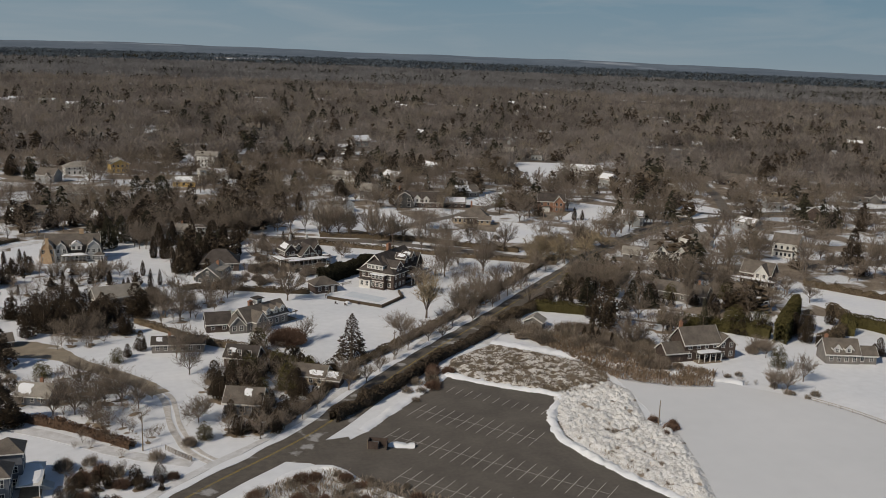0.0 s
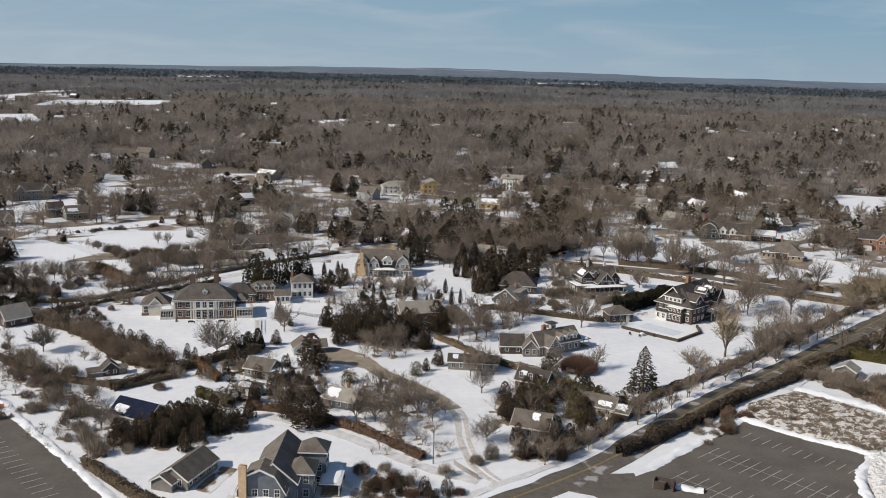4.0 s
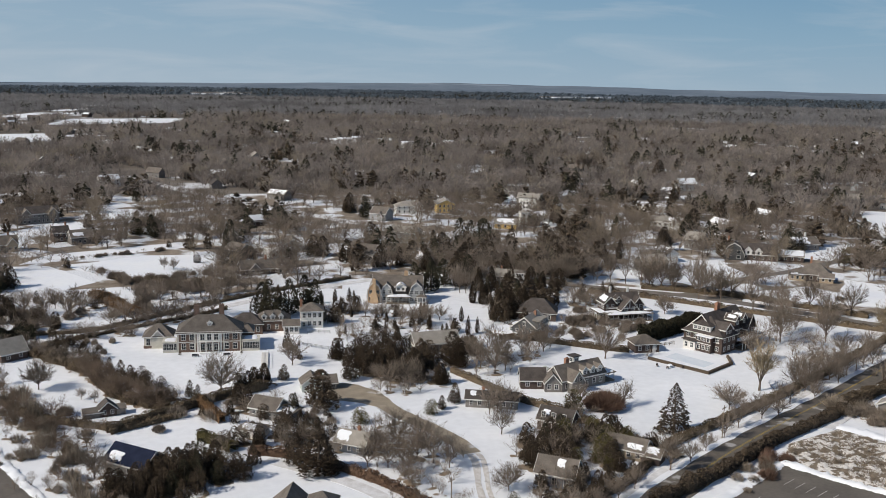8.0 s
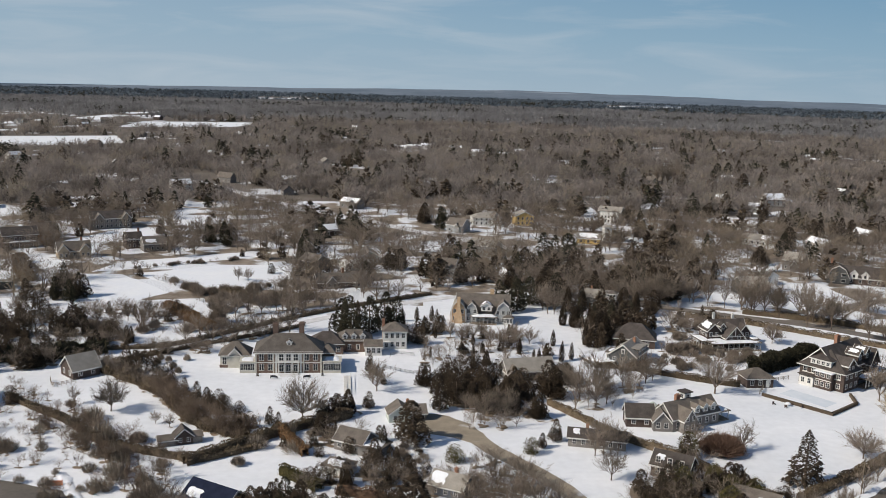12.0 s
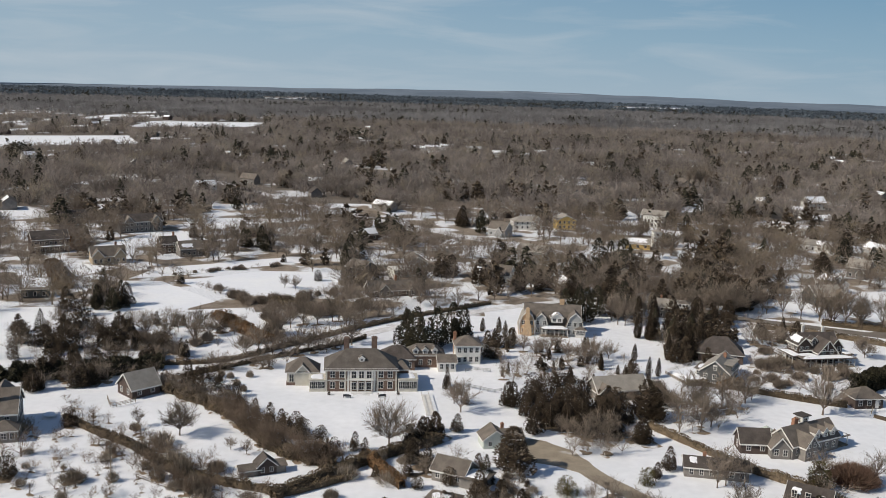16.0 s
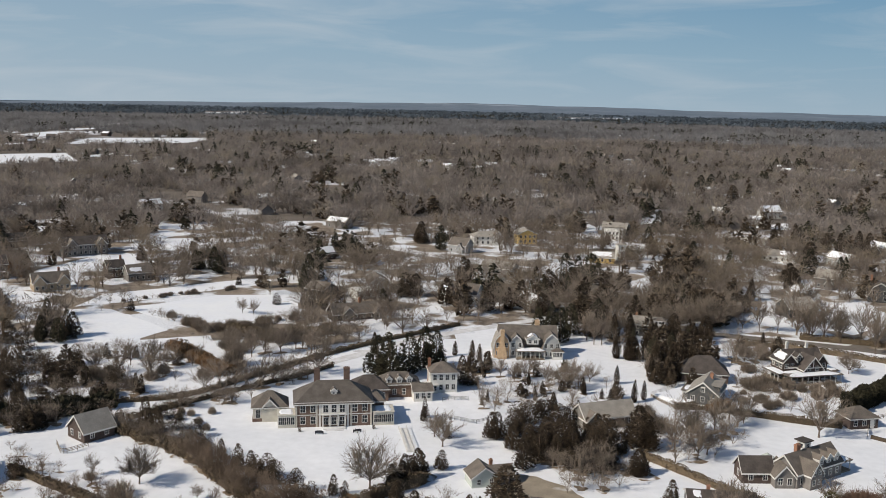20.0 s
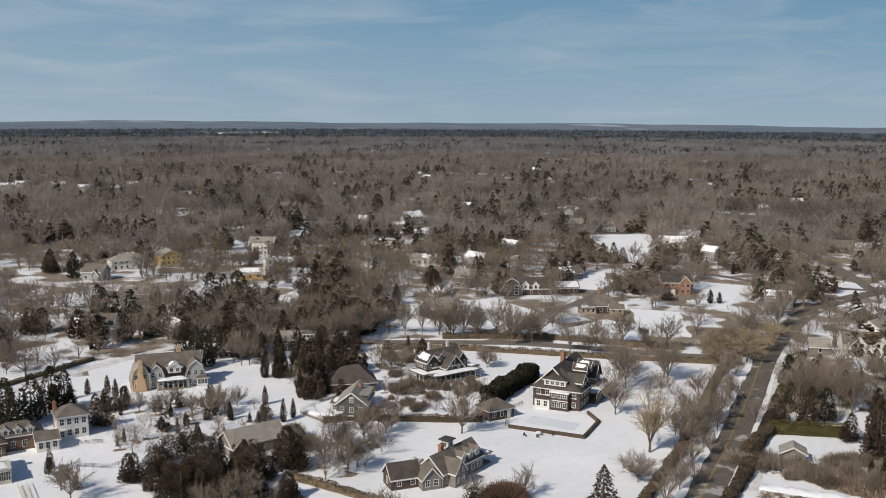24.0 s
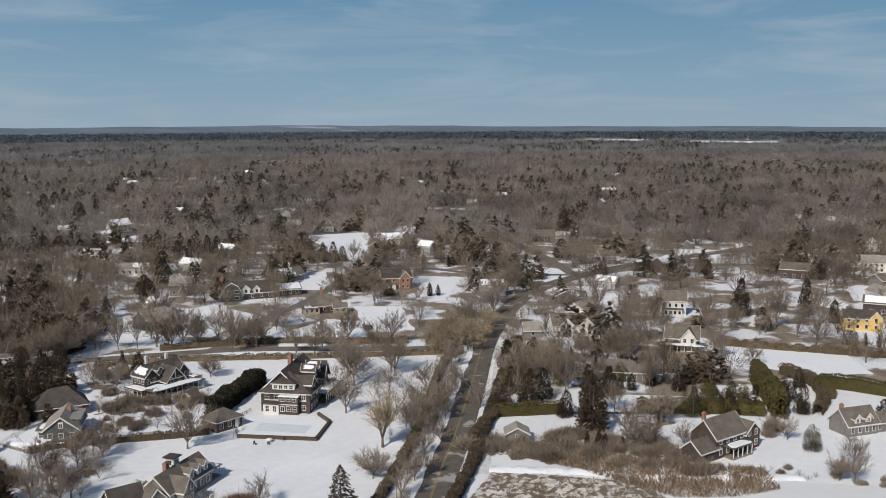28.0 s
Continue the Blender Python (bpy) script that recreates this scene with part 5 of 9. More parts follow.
def shingle_house():
    r = house_at("shingle_house", 143.5, 325.5, 36, "large dark shingled house with hipped roofs, dormers and white porch columns", size=1.06)
    W = dict(wall=WALL_SHINGLE, rmat=ROOF_DARK)
    volume(r, 1.5, 1.0, 20, 11, 6.0, "gable", 5.2, "x", win="s5x2 e3x2 n6x2", over=0.7, storey=2.9, **W)
    volume(r, -6.0, -0.6, 8.5, 14.0, 5.6, "hip", 5.2, win="w5x2 s3x2", over=0.7, storey=2.8, ws=(1.0, 1.3), **W)
    volume(r, -9.0, -0.2, 3.2, 6.4, 1.7, "hip", 1.5, z0=6.6, win="w4", sill=0.3, ws=(0.9, 0.9), wall=TRIM, rmat=ROOF_DARK)
    volume(r, -6.4, -5.0, 4.2, 5.0, 2.2, "gable", 1.8, "y", z0=5.6, win="s2", sill=0.5, ws=(0.9, 1.1), over=0.4, snow=((-1, 0.1, 0.9, 0.1, 0.8),), **W)
    volume(r, -11.4, 2.8, 2.6, 4.4, 2.8, "shed", 0.4, "y", wall=TRIM, rmat=ROOF_DARK, win="w2", ws=(0.9, 1.5))
    volume(r, -11.3, -2.0, 1.6, 5.4, 5.0, "flat", wall=WALL_SHINGLE, rmat=SNOW, win="w3x2", ws=(1.0, 1.3), over=0.2)
    part("window_band", boxes((-10.36, -10.26, -6.6, 5.4, 3.35, 3.6), (-12.2, -12.12, -4.7, 0.7, 2.7, 2.95)), TRIM, r, "white band above a row of windows")
    for x in (2.0, 6.2):
        volume(r, x, -3.8, 2.6, 3.8, 1.9, "gable", 1.5, "y", z0=7.2, win="s1", sill=0.3, ws=(1.0, 1.2), over=0.35, snow=((1, 0.1, 0.9, 0.1, 0.8),), **W)
    volume(r, 9.4, -3.4, 5.0, 6.4, 6.0, "gable", 3.8, "y", win="s2x2 e2x2", over=0.6, storey=2.9, snow=((-1, 0.3, 0.95, 0.1, 0.8),), **W)
    porch(r, -1.4, 12.6, -10.0, -6.6, 3.0, 8)
    porch(r, 12.0, 14.6, -8, 2, 3.0, 5, "e")
    part("balcony_rail", boxes((-1.6, 12.8, -10.2, -10.12, 4.0, 4.1), *[(x, x + 0.06, -10.19, -10.13, 3.3, 4.0) for x in np.arange(-1.5, 12.8, 0.5)]), TRIM, r, "white balcony railing")
    chimney(r, 1.2, 1.5, 13.6, 2.0, 1.0, 9, BRICK)
    return r


def pool_house():
    r = house_at("pool_house", 114.8, 320.5, 4, "low dark shingled outbuilding with a hipped roof beside the fence")
    volume(r, 0, 0, 8.6, 7, 3.0, "hip", 2.6, wall=WALL_SHINGLE, rmat=ROOF_GREY, win="s3 e2", over=0.5)
    volume(r, 4.2, 2.2, 3, 3, 2.4, "hip", 1.0, wall=TRIM, rmat=ROOF_LIGHT, over=0.3)
    door(r, 2.4, -3.55)
    return r


def cottage():
    r = house_at("cottage", 81.5, 286.2, 26, "grey shingled cottage with cross gables, brick chimney and cupola")
    volume(r, 0, 0, 17, 7.6, 3.6, "gable", 3.4, "x", WALL_GREY, ROOF_GREY, win="s6 e2x2 n4", over=0.4)
    volume(r, -4.4, -3.6, 4.4, 5, 3.6, "gable", 2.6, "y", WALL_GREY, ROOF_GREY, win="s2x2", over=0.35, storey=2.4, ws=(0.9, 1.2))
    for x in (0.4, 3.4, 6.2):
        volume(r, x, -2.4, 1.7, 2.6, 1.3, "gable", 0.9, "y", WALL_WHITE, ROOF_GREY, z0=4.1, win="s1", sill=0.15, ws=(0.8, 0.9), over=0.2)
    chimney(r, -3.4, 0.5, 8.6, 1.4, 0.9, 5, BRICK)
    volume(r, 0.3, 1.4, 2.2, 2.2, 2.6, "flat", wall=WALL_WHITE, rmat=ROOF_DARK, z0=6.0, over=0.5, win="s1 e1 w1", sill=1.0, ws=(1.0, 1.0))
    volume(r, -6.6, 6.4, 6, 6, 2.8, "pyramid", 2.4, wall=TRIM, rmat=WALL_GREEN, win="s3 w3", over=0.2, rname="glazed_roof")
    porch(r, 8.6, 13, -3.4, 1.6, 2.7, 3, "e")
    r2 = house_at("cottage_wing", 69.5, 284.5, -6, "dark shingled garage wing with a steep gable beside the cottage", "outbuilding")
    volume(r2, -1.6, 1.2, 7.4, 6, 2.8, "gable", 2.8, "x", WALL_SHINGLE, ROOF_DARK, win="s2 w1", over=0.4)
    volume(r2, 3.8, -1.6, 4.6, 6, 2.8, "gable", 2.6, "y", WALL_GREY, ROOF_GREY, win="s2", over=0.35)
    return r


def simple(name, x, y, rot, w, d, h, rh, label, wall, rmat, win, roof="gable", axis="x", extra=(), snow=(), chim=None, ch=None, por=None, category="house", size=1.0):
    r = house_at(name, x, y, rot, label, category, size=size)
    volume(r, 0, 0, w, d, h, roof, rh, axis, wall, rmat, win=win, snow=snow)
    for e in extra:
        kw = dict(e[1]) if len(e) > 1 else {}
        volume(r, *e[0], **kw)
    if chim:
        chimney(r, chim[0], chim[1], chim[2], 0.9, 0.8, h * 0.6, ch or BRICK)
    if por:
        porch(r, *por)
    return r


def tower_house():
    r = house_at("blue_grey_house", -2.5, 191.5, -9, "blue-grey shingled house with gambrel gable, turret and white balconies")
    volume(r, -0.5, 1, 9, 17, 5.6, "gable", 3.9, "y", WALL_BLUE, ROOF_GREY, win="e4x2 w4x2", over=0.6, storey=2.9)
    volume(r, -2.5, -8.5, 9.5, 5, 5.2, "gambrel", 4.4, "y", WALL_BLUE, ROOF_GREY, win="s4x2 e2x2", over=0.5, storey=2.9)
    volume(r, 4.4, -1.5, 5.5, 6, 6.0, "hip", 2.6, wall=WALL_BLUE, rmat=ROOF_GREY, win="e2x2 s2x2", ws=(1.1, 1.6), storey=2.9, over=0.5)
    volume(r, 6.2, 5.2, 5.5, 5.5, 7.8, "pyramid", 2.4, wall=WALL_BLUE, rmat=ROOF_GREY, win="e2x2 s2x2", ws=(1.0, 1.3), storey=2.7, over=0.5)
    porch(r, -8.5, 1.5, -14, -10.8, 3.4, 5, snow=True, rmat=TRIM)
    part("balcony_rail", boxes((-8.7, 1.7, -14.2, -14.1, 4.3, 4.4), (-8.7, -8.6, -14.2, -10.8, 4.3, 4.4), *[(x, x + 0.05, -14.18, -14.12, 3.6, 4.3) for x in np.arange(-8.6, 1.6, 0.35)]), TRIM, r, "white balcony railing")
    chimney(r, -5.9, -11.6, 10.6, 1.5, 1.0, 3.6, STONE_CH)
    for x, z in ((-4.6, 1.9), (-2.5, 1.9), (-0.4, 1.9)):
        part("porch_screen", boxes((x - 0.9, x + 0.9, -13.9, -13.85, 0.5, 3.2)), GLASS, r, "dark porch screen")
    for y in (3.8, 6.6):
        bm = bmesh.new()
        bmesh.ops.create_cone(bm, cap_ends=True, segments=18, radius1=0.75, radius2=0.75, depth=0.1, matrix=Matrix.Translation((9.0, y, 6.6)) @ Matrix.Rotation(math.pi / 2, 4, "Y") @ Matrix.Diagonal((0.75, 1.15, 1, 1)))
        part("oval_window", bm, TRIM, r, "white oval window frame")
        bm = bmesh.new()
        bmesh.ops.create_cone(bm, cap_ends=True, segments=18, radius1=0.5, radius2=0.5, depth=0.1, matrix=Matrix.Translation((9.03, y, 6.6)) @ Matrix.Rotation(math.pi / 2, 4, "Y") @ Matrix.Diagonal((0.75, 1.15, 1, 1)))
        part("pane", bm, GLASS, r)
    porch(r, 8.4, 12.5, -2.5, 8, 2.8, 4, "e", rmat=TRIM)
    for i in range(6):
        part("step", boxes((12.5 + i * 0.35, 12.85 + i * 0.35, 1, 4, 0, 1.1 - i * 0.18)), TRIM, r)
    return r


WALL_BLUE = material("blue_grey_wall_shingles", (0.115, 0.125, 0.145), (0.16, 0.17, 0.19), 0.8, 0.85, bump=0.03, fine=0.15)
mansion(), gambrel_house(), white_gable_house(), shingle_house(), pool_house(), cottage(), tower_house()

simple("long_garage", -22.8, 200, 64, 13.5, 8, 2.6, 2.6, "low brown garage with a grey shingle roof beside the drive", WALL_GREY, ROOF_GREY, "s6 w2", extra=(((-6.5, 1.6, 5, 5.5, 2.3, "gable", 1.6),),), category="garage", size=0.9)
simple("solar_house", -38, 233.5, -35, 12, 8, 2.8, 2.8, "low house with dark solar panels on its roof", WALL_GREY, SOLAR, "s4 e2", snow=((-1, 0.06, 0.4, 0.05, 0.55),))
simple("barn", -93, 326.3, 42, 8.5, 8.0, 2.8, 3.6, "brown shingled barn with a steep grey roof and white doors", WALL_SHINGLE, ROOF_LIGHT, "s2 w2", category="barn")
simple("garden_studio", -52, 271.5, 20, 6, 5, 3.0, 2.6, "small dark garden house with a low wing", WALL_SHINGLE, ROOF_DARK, "s2 w1", axis="y", extra=(((-5.5, -0.5, 6.5, 4, 2.2, "gable", 1.3),), ((4.2, -0.5, 4, 3.5, 2.2, "shed", 0.8),)), category="garden house", size=0.72)
simple("grey_house", 43.5, 326.5, 12, 15.5, 7.5, 3.2, 3.0, "long low grey house with a pale weathered roof", WALL_GREY, ROOF_LIGHT, "s6 w2 e2", extra=(((-5.6, -3, 4.4, 4, 3.0, "gable", 2.0, "y"),),))
simple("deck_house", 81, 345.5, -33, 9, 12.5, 3.4, 3.4, "dark grey shingled house with white trim and a snowy deck", WALL_DUSK, ROOF_LIGHT, "s3 e5", axis="y", extra=(((2.6, 0.8, 3.6, 8.5, 1.7, "shed", 0.3, "y"), dict(wall=WALL_DUSK, rmat=ROOF_LIGHT, z0=3.5, win="e5", sill=0.5, ws=(0.9, 0.9))), ((-4.6, -1.5, 3.4, 6, 3.0, "flat"), dict(wall=WALL_WHITE, win="s2 w3", snow=((1, 0, 1, 0, 1),))), ((0, -6.2, 1.2, 0.2, 1.4, "flat"), dict(wall=TRIM, rmat=TRIM, z0=3.8, over=0.05, win="s1", sill=0.15, ws=(0.9, 1.1)))), chim=(1, 2, 7.6))
hedge([(76.5, 333), (80, 335.5), (85, 338.5)], 2.2, 2.0, RUST, "low rust-brown hedge in front of a house")
simple("hip_barn", 88.5, 366, -16, 14.5, 10, 3.0, 4.8, "brown hipped-roof outbuilding among evergreens", WALL_SHINGLE, ROOF_DARK, "s3", "hip", category="outbuilding")
simple("ranch_house", 53, 270.5, -14, 17, 7.5, 2.9, 1.7, "low dark-roofed bungalow with a patch of roof snow", WALL_GREY, ROOF_DARK, "s6 e2", snow=((-1, 0.08, 0.2, 0.3, 0.9),), chim=(-3, 1, 5.6), size=0.86)
simple("white_cottage", 2.5, 288.5, 8, 8, 7, 3.0, 2.8, "small white-fronted cottage with gable ends", WALL_GREEN, ROOF_GREY, "s2 e2", axis="y", extra=(((5.5, 0.5, 7, 6, 2.6, "gable", 2.2), dict(win="s3")),), chim=(3, 1, 6.6), size=0.8)
simple("blue_cottage", 13, 241.5, -30, 10, 7.5, 3.0, 2.8, "grey-green cottage with snow on a flat roof corner", WALL_BLUE, ROOF_LIGHT, "s3 e2 w2", snow=((-1, 0.0, 0.45, 0.1, 0.9),), extra=(((-5.5, -1, 4.5, 6, 2.5, "flat"), dict(snow=((1, 0, 1, 0, 1),))),), chim=(1, 1, 7), size=0.82)
simple("garden_house_north", -9, 268, -30, 8, 7, 2.7, 2.2, "low cottage with a snowy flat annexe", WALL_GREY, ROOF_GREY, "s3", extra=(((6, -1, 6, 6, 2.4, "flat"), dict(snow=((1, 0, 1, 0, 1),))),))
simple("hedged_house", -12.5, 253, -25, 9, 7, 2.8, 1.8, "pale garden pavilion with snow on its roof", WALL_WHITE, ROOF_GREY, "s3", "hip", snow=((-1, 0.2, 0.8, 0.1, 0.8),), size=0.75)
simple("close_house", 67, 251, -35, 9, 6.5, 3.0, 2.6, "dark green house half hidden behind evergreens", WALL_SHINGLE, ROOF_DARK, "s3x2 e2", snow=((-1, 0.1, 0.32, 0.3, 0.7),))
simple("tan_house", 80, 232, -38, 11, 7, 2.8, 2.4, "brown house with a weathered roof behind the roadside trees", WALL_TAN, ROOF_GREY, "s4 e2", snow=((-1, 0.55, 0.95, 0.05, 0.5),), extra=(((7.5, -1, 5, 5.5, 2.4, "gable", 1.6), dict(wall=WALL_SHINGLE, snow=((-1, 0.1, 0.9, 0.1, 0.9),))),), size=0.9)
simple("blue_roadside_house", 58.5, 217.5, -30, 9, 7, 3.2, 2.8, "small blue-grey house with a snow-dusted roof behind a hedge", WALL_BLUE, ROOF_GREY, "s3 e2", snow=((-1, 0.5, 0.72, 0.4, 0.9),))
simple("corner_shed", 164.5, 254.5, -45, 6, 5, 2.6, 1.6, "small grey shed with a pitched roof at a snowy yard", WALL_GREY, ROOF_LIGHT, "s1", axis="y", category="shed")
simple("dark_house", 195, 212, -8, 12, 8, 5.4, 4.0, "dark shingled two-storey house with white-trimmed porch", WALL_SHINGLE, ROOF_GREY, "s4x2 e3x2 w2", extra=(((8.2, -1.5, 6, 6, 4.6, "gable", 2.6, "y"), dict(wall=WALL_SHINGLE, win="s2x2")), ((-8.6, -1, 7, 6, 3, "gable", 2.4), dict(wall=WALL_SHINGLE))), chim=(-5, 1, 11), por=(-3, 5, -7, -4, 3.0, 5))
simple("dormer_house", 235, 193.5, -26, 10, 7.5, 3.2, 3.6, "small grey house with two white dormers and a side wing", WALL_GREY, ROOF_GREY, "s4", extra=(((7.5, -0.5, 6, 5.5, 2.8, "gable", 2.0), dict(win="s2")), ((-2, -2.4, 1.8, 2.6, 1.4, "gable", 1.0, "y"), dict(z0=3.6, win="s1", sill=0.2, ws=(0.8, 0.9), wall=WALL_WHITE)), ((1.6, -2.4, 1.8, 2.6, 1.4, "gable", 1.0, "y"), dict(z0=3.6, win="s1", sill=0.2, ws=(0.8, 0.9), wall=WALL_WHITE))), chim=(-4, 0.5, 8))
simple("stone_porch_house", 284, 277, -62, 12, 9, 5.0, 4.0, "dark house with white-framed gables and columned porch", WALL_SHINGLE, ROOF_GREY, "s3x2", extra=(((2.5, -3, 5.5, 6, 5.2, "gable", 3.6, "y"), dict(wall=WALL_WHITE, win="s2x2")),), por=(-9, 9, -8.5, -5, 2.9, 8))
simple("white_tall_house", 337, 314, -58, 11, 9, 6.5, 3.6, "tall white clapboard house among bare trees", WALL_WHITE, ROOF_GREY, "s4x2 w3x2", extra=(((0, -5, 8, 3, 3.0, "flat"), dict(wall=WALL_WHITE, win="s4")),))
simple("arched_house", 227, 478, -24, 26, 9, 3.4, 4.6, "dark house with a white-framed curved gable and long snowy roofs", WALL_SHINGLE, ROOF_DARK, "s6", extra=(((-8, -3.5, 10, 7, 3.2, "gambrel", 5.6, "y"), dict(wall=WALL_DUSK, rmat=ROOF_DARK, win="s2x2", ws=(1.8, 1.4), over=0.5)), ((-1, -3.2, 3.4, 3.6, 2.2, "gable", 1.8, "y"), dict(wall=WALL_WHITE, rmat=ROOF_DARK, z0=3.0, win="s1", sill=0.4)), ((4, -3.2, 3.0, 3.6, 2.0, "gable", 1.6, "y"), dict(wall=WALL_WHITE, rmat=ROOF_DARK, z0=3.0, win="s1", sill=0.3)), ((19, 3, 14, 9, 3.0, "gable", 2.2), dict(wall=WALL_SHINGLE, win="s4", snow=((-1, 0.0, 1.0, 0.0, 1.0),)))), chim=(-11, 1, 11, ))
simple("brick_chimney_house", 235, 427, -28, 14, 10, 3.2, 4.4, "brown house with a steep hipped roof and brick chimney", WALL_SHINGLE, ROOF_GREY, "s4", "hip", extra=(((-7.5, -3.5, 7, 6, 2.6, "flat"), dict(wall=WALL_TAN, win="s3", snow=((1, 0, 1, 0, 1),))), ((5, -5, 6, 4, 2.6, "gable", 1.6), dict(wall=WALL_TAN, win="s2"))), chim=(-2, 1, 10.5))
simple("octagon_house", 88, 424, -25, 14, 9, 5.6, 3.0, "dark grey house with a white turret among evergreens", WALL_DUSK, ROOF_LIGHT, "s4x2", extra=(((8.5, -2, 5, 5, 8.0, "pyramid", 1.6), dict(wall=WALL_PALE, win="s3x3 e2x3")),), chim=(-3, 1, 10), size=0.8)
for kind, x, y, h in (("column", 74, 415, 10), ("column", 79, 412, 11), ("cedar", 97, 414, 10), ("column", 101, 410, 9), ("cedar", 67, 421, 11), ("cedar", 106, 408, 9), ("pine", 60, 424, 12), ("cedar", 110, 415, 9), ("pine", 72, 428, 13)):
    plant(kind, x, y, h, 1.1)
simple("plywood_house", 91, 645, 5, 12, 9, 6.0, 2.6, "new house in bare yellow sheathing under construction", WALL_YELLOW, ROOF_LIGHT, "s4x2", axis="y")
simple("pale_house", 66, 641, 5, 17, 10, 5.0, 3.0, "cream house with a pale hipped roof", WALL_WHITE, ROOF_LIGHT, "s5x2", "hip", extra=(((6, -3, 6, 6, 5.4, "gable", 3, "y"), dict(wall=WALL_WHITE)),))
simple("white_trim_house", 27, 483, -28, 17, 9, 4.6, 3.6, "dark-roofed white-trimmed house behind brown hedges", WALL_WHITE, ROOF_GREY, "s5x2", extra=(((-3, -3.5, 4, 4, 5.5, "gable", 2.4, "y"), dict(wall=WALL_SHINGLE)),), snow=((-1, 0.05, 0.4, 0.1, 0.6),))

# ---- trees and hedges of the gardens ----
for kind, x, y, h, *rest in (
    ("spruce", 97, 245.5, 13.5, 1.2, 0.0, "dark brown-green conifer standing alone on snow", CEDAR), ("dome", -75.5, 293.8, 8.5, 1.0), ("dome", -23.5, 287.5, 11.5, 0.9), ("tall", 135.5, 276, 13, 1.1, 0.0, "leafless weeping tree with golden twigs", TWIG_GOLD), ("dome", 119.3, 261, 7.5, 1.1),
    ("bare", 147.3, 305.6, 9, 1.0), ("bare", 171.5, 334.4, 12), ("bare", 186.6, 329.8, 12), ("bare", 98.7, 311.5, 11), ("bare", 62.4, 313.1, 9), ("bare", 55.7, 305, 9), ("bare", 59, 298, 8), ("bare", 72, 318, 8), ("bare", 80, 321, 7),
    ("thick", 84, 265, 5.0, 1.1), ("bare", 51.3, 248, 7), ("bare", 90, 266, 6), 
    ("pine", -12.4, 371, 15), ("pine", -6, 376, 14), ("pine", -0.5, 383, 14), ("pine", -16, 376, 13), ("pine", 4, 385, 12),
):
    plant(kind, x, y, h, *rest)

# close gardens
for kind, x, y, h, wide in (
    ("cedar", 5.5, 272.1, 11, 1.35), ("spruce", -2.0, 265.2, 7, 1), ("cedar", -14.6, 295.1, 5, 1), ("cedar", -11.6, 297.0, 5.5, 1),
    ("cedar", -17.5, 292.2, 4, 1), ("cedar", 10.1, 317.5, 7, 1), ("cedar", -5.9, 297.0, 5, 1), ("round", 19.1, 300.9, 9, 0.8),
    ("cedar", 14.0, 295.9, 8, 1), ("cedar", 28.1, 303.0, 9, 1), ("cedar", 47.3, 308.1, 11, 1.1), ("cedar", 23.4, 299.4, 7, 1),
    ("cedar", 17.9, 320.5, 6, 1), ("yew", 15.4, 259.0, 4.5, 1.3), ("yew", 34.8, 263.8, 4.5, 1), ("cedar", 42.6, 272.9, 6, 0.9),
    ("cedar", 38.4, 268.0, 4, 1),
):
    plant(kind, x, y, h, wide)

# drive gardens
for kind, x, y, h, wide in (
    ("cedar", 4.0, 227.9, 10, 1.45), ("round", -2.0, 233.3, 6.5, 0.9), ("round", 6.8, 226.4, 6, 1), ("round", -16.7, 226.0, 7, 0.9),
    ("round", -13.0, 225.7, 6, 0.9), ("round", -22.6, 219.2, 6, 1), ("round", -35.8, 218.1, 6, 1), ("round", -29.8, 219.9, 6, 1),
    ("round", -27.0, 226.9, 6, 1), ("cedar", -20.2, 234.1, 6, 1), ("cedar", -33.7, 225.6, 5, 1), ("round", -38.1, 216.4, 4.5, 1),
    ("cedar", -11.4, 233.9, 5, 1), ("round", 22.7, 187.7, 4, 1), ("round", 27.4, 187.0, 4, 1), ("round", 19.4, 186.3, 3.5, 1),
    ("round", 32.2, 186.4, 4, 1),
):
    plant(kind, x, y, h, wide)

# close thicket
for kind, x, y, h, wide in (
    ("bare", 17.9, 237.3, 6, 1), ("bare", 23.5, 242.7, 7, 1), ("bare", 27.6, 233.8, 7, 1), ("bare", 31.2, 230.8, 7, 1),
    ("bare", 20.2, 229.0, 6, 1), ("bare", 24.7, 226.0, 6, 1), ("bare", 34.7, 227.8, 6, 1), ("bare", 15.4, 230.0, 6, 1),
    ("bare", 29.7, 242.9, 6, 1), ("bare", 29.6, 291.6, 7, 1), ("bare", 25.7, 288.5, 6, 1), ("bare", 33.3, 292.5, 6, 1),
    ("shrub", -36.5, 257.0, 2.5, 1), ("shrub", 14.7, 198.4, 3, 1), ("shrub", -55.4, 237.6, 3, 1), ("bare", -52.3, 248.1, 5, 1),
    ("bare", -46.5, 229.2, 6, 1), ("bare", -43.3, 226.5, 6, 1),
):
    plant(kind, x, y, h, wide)

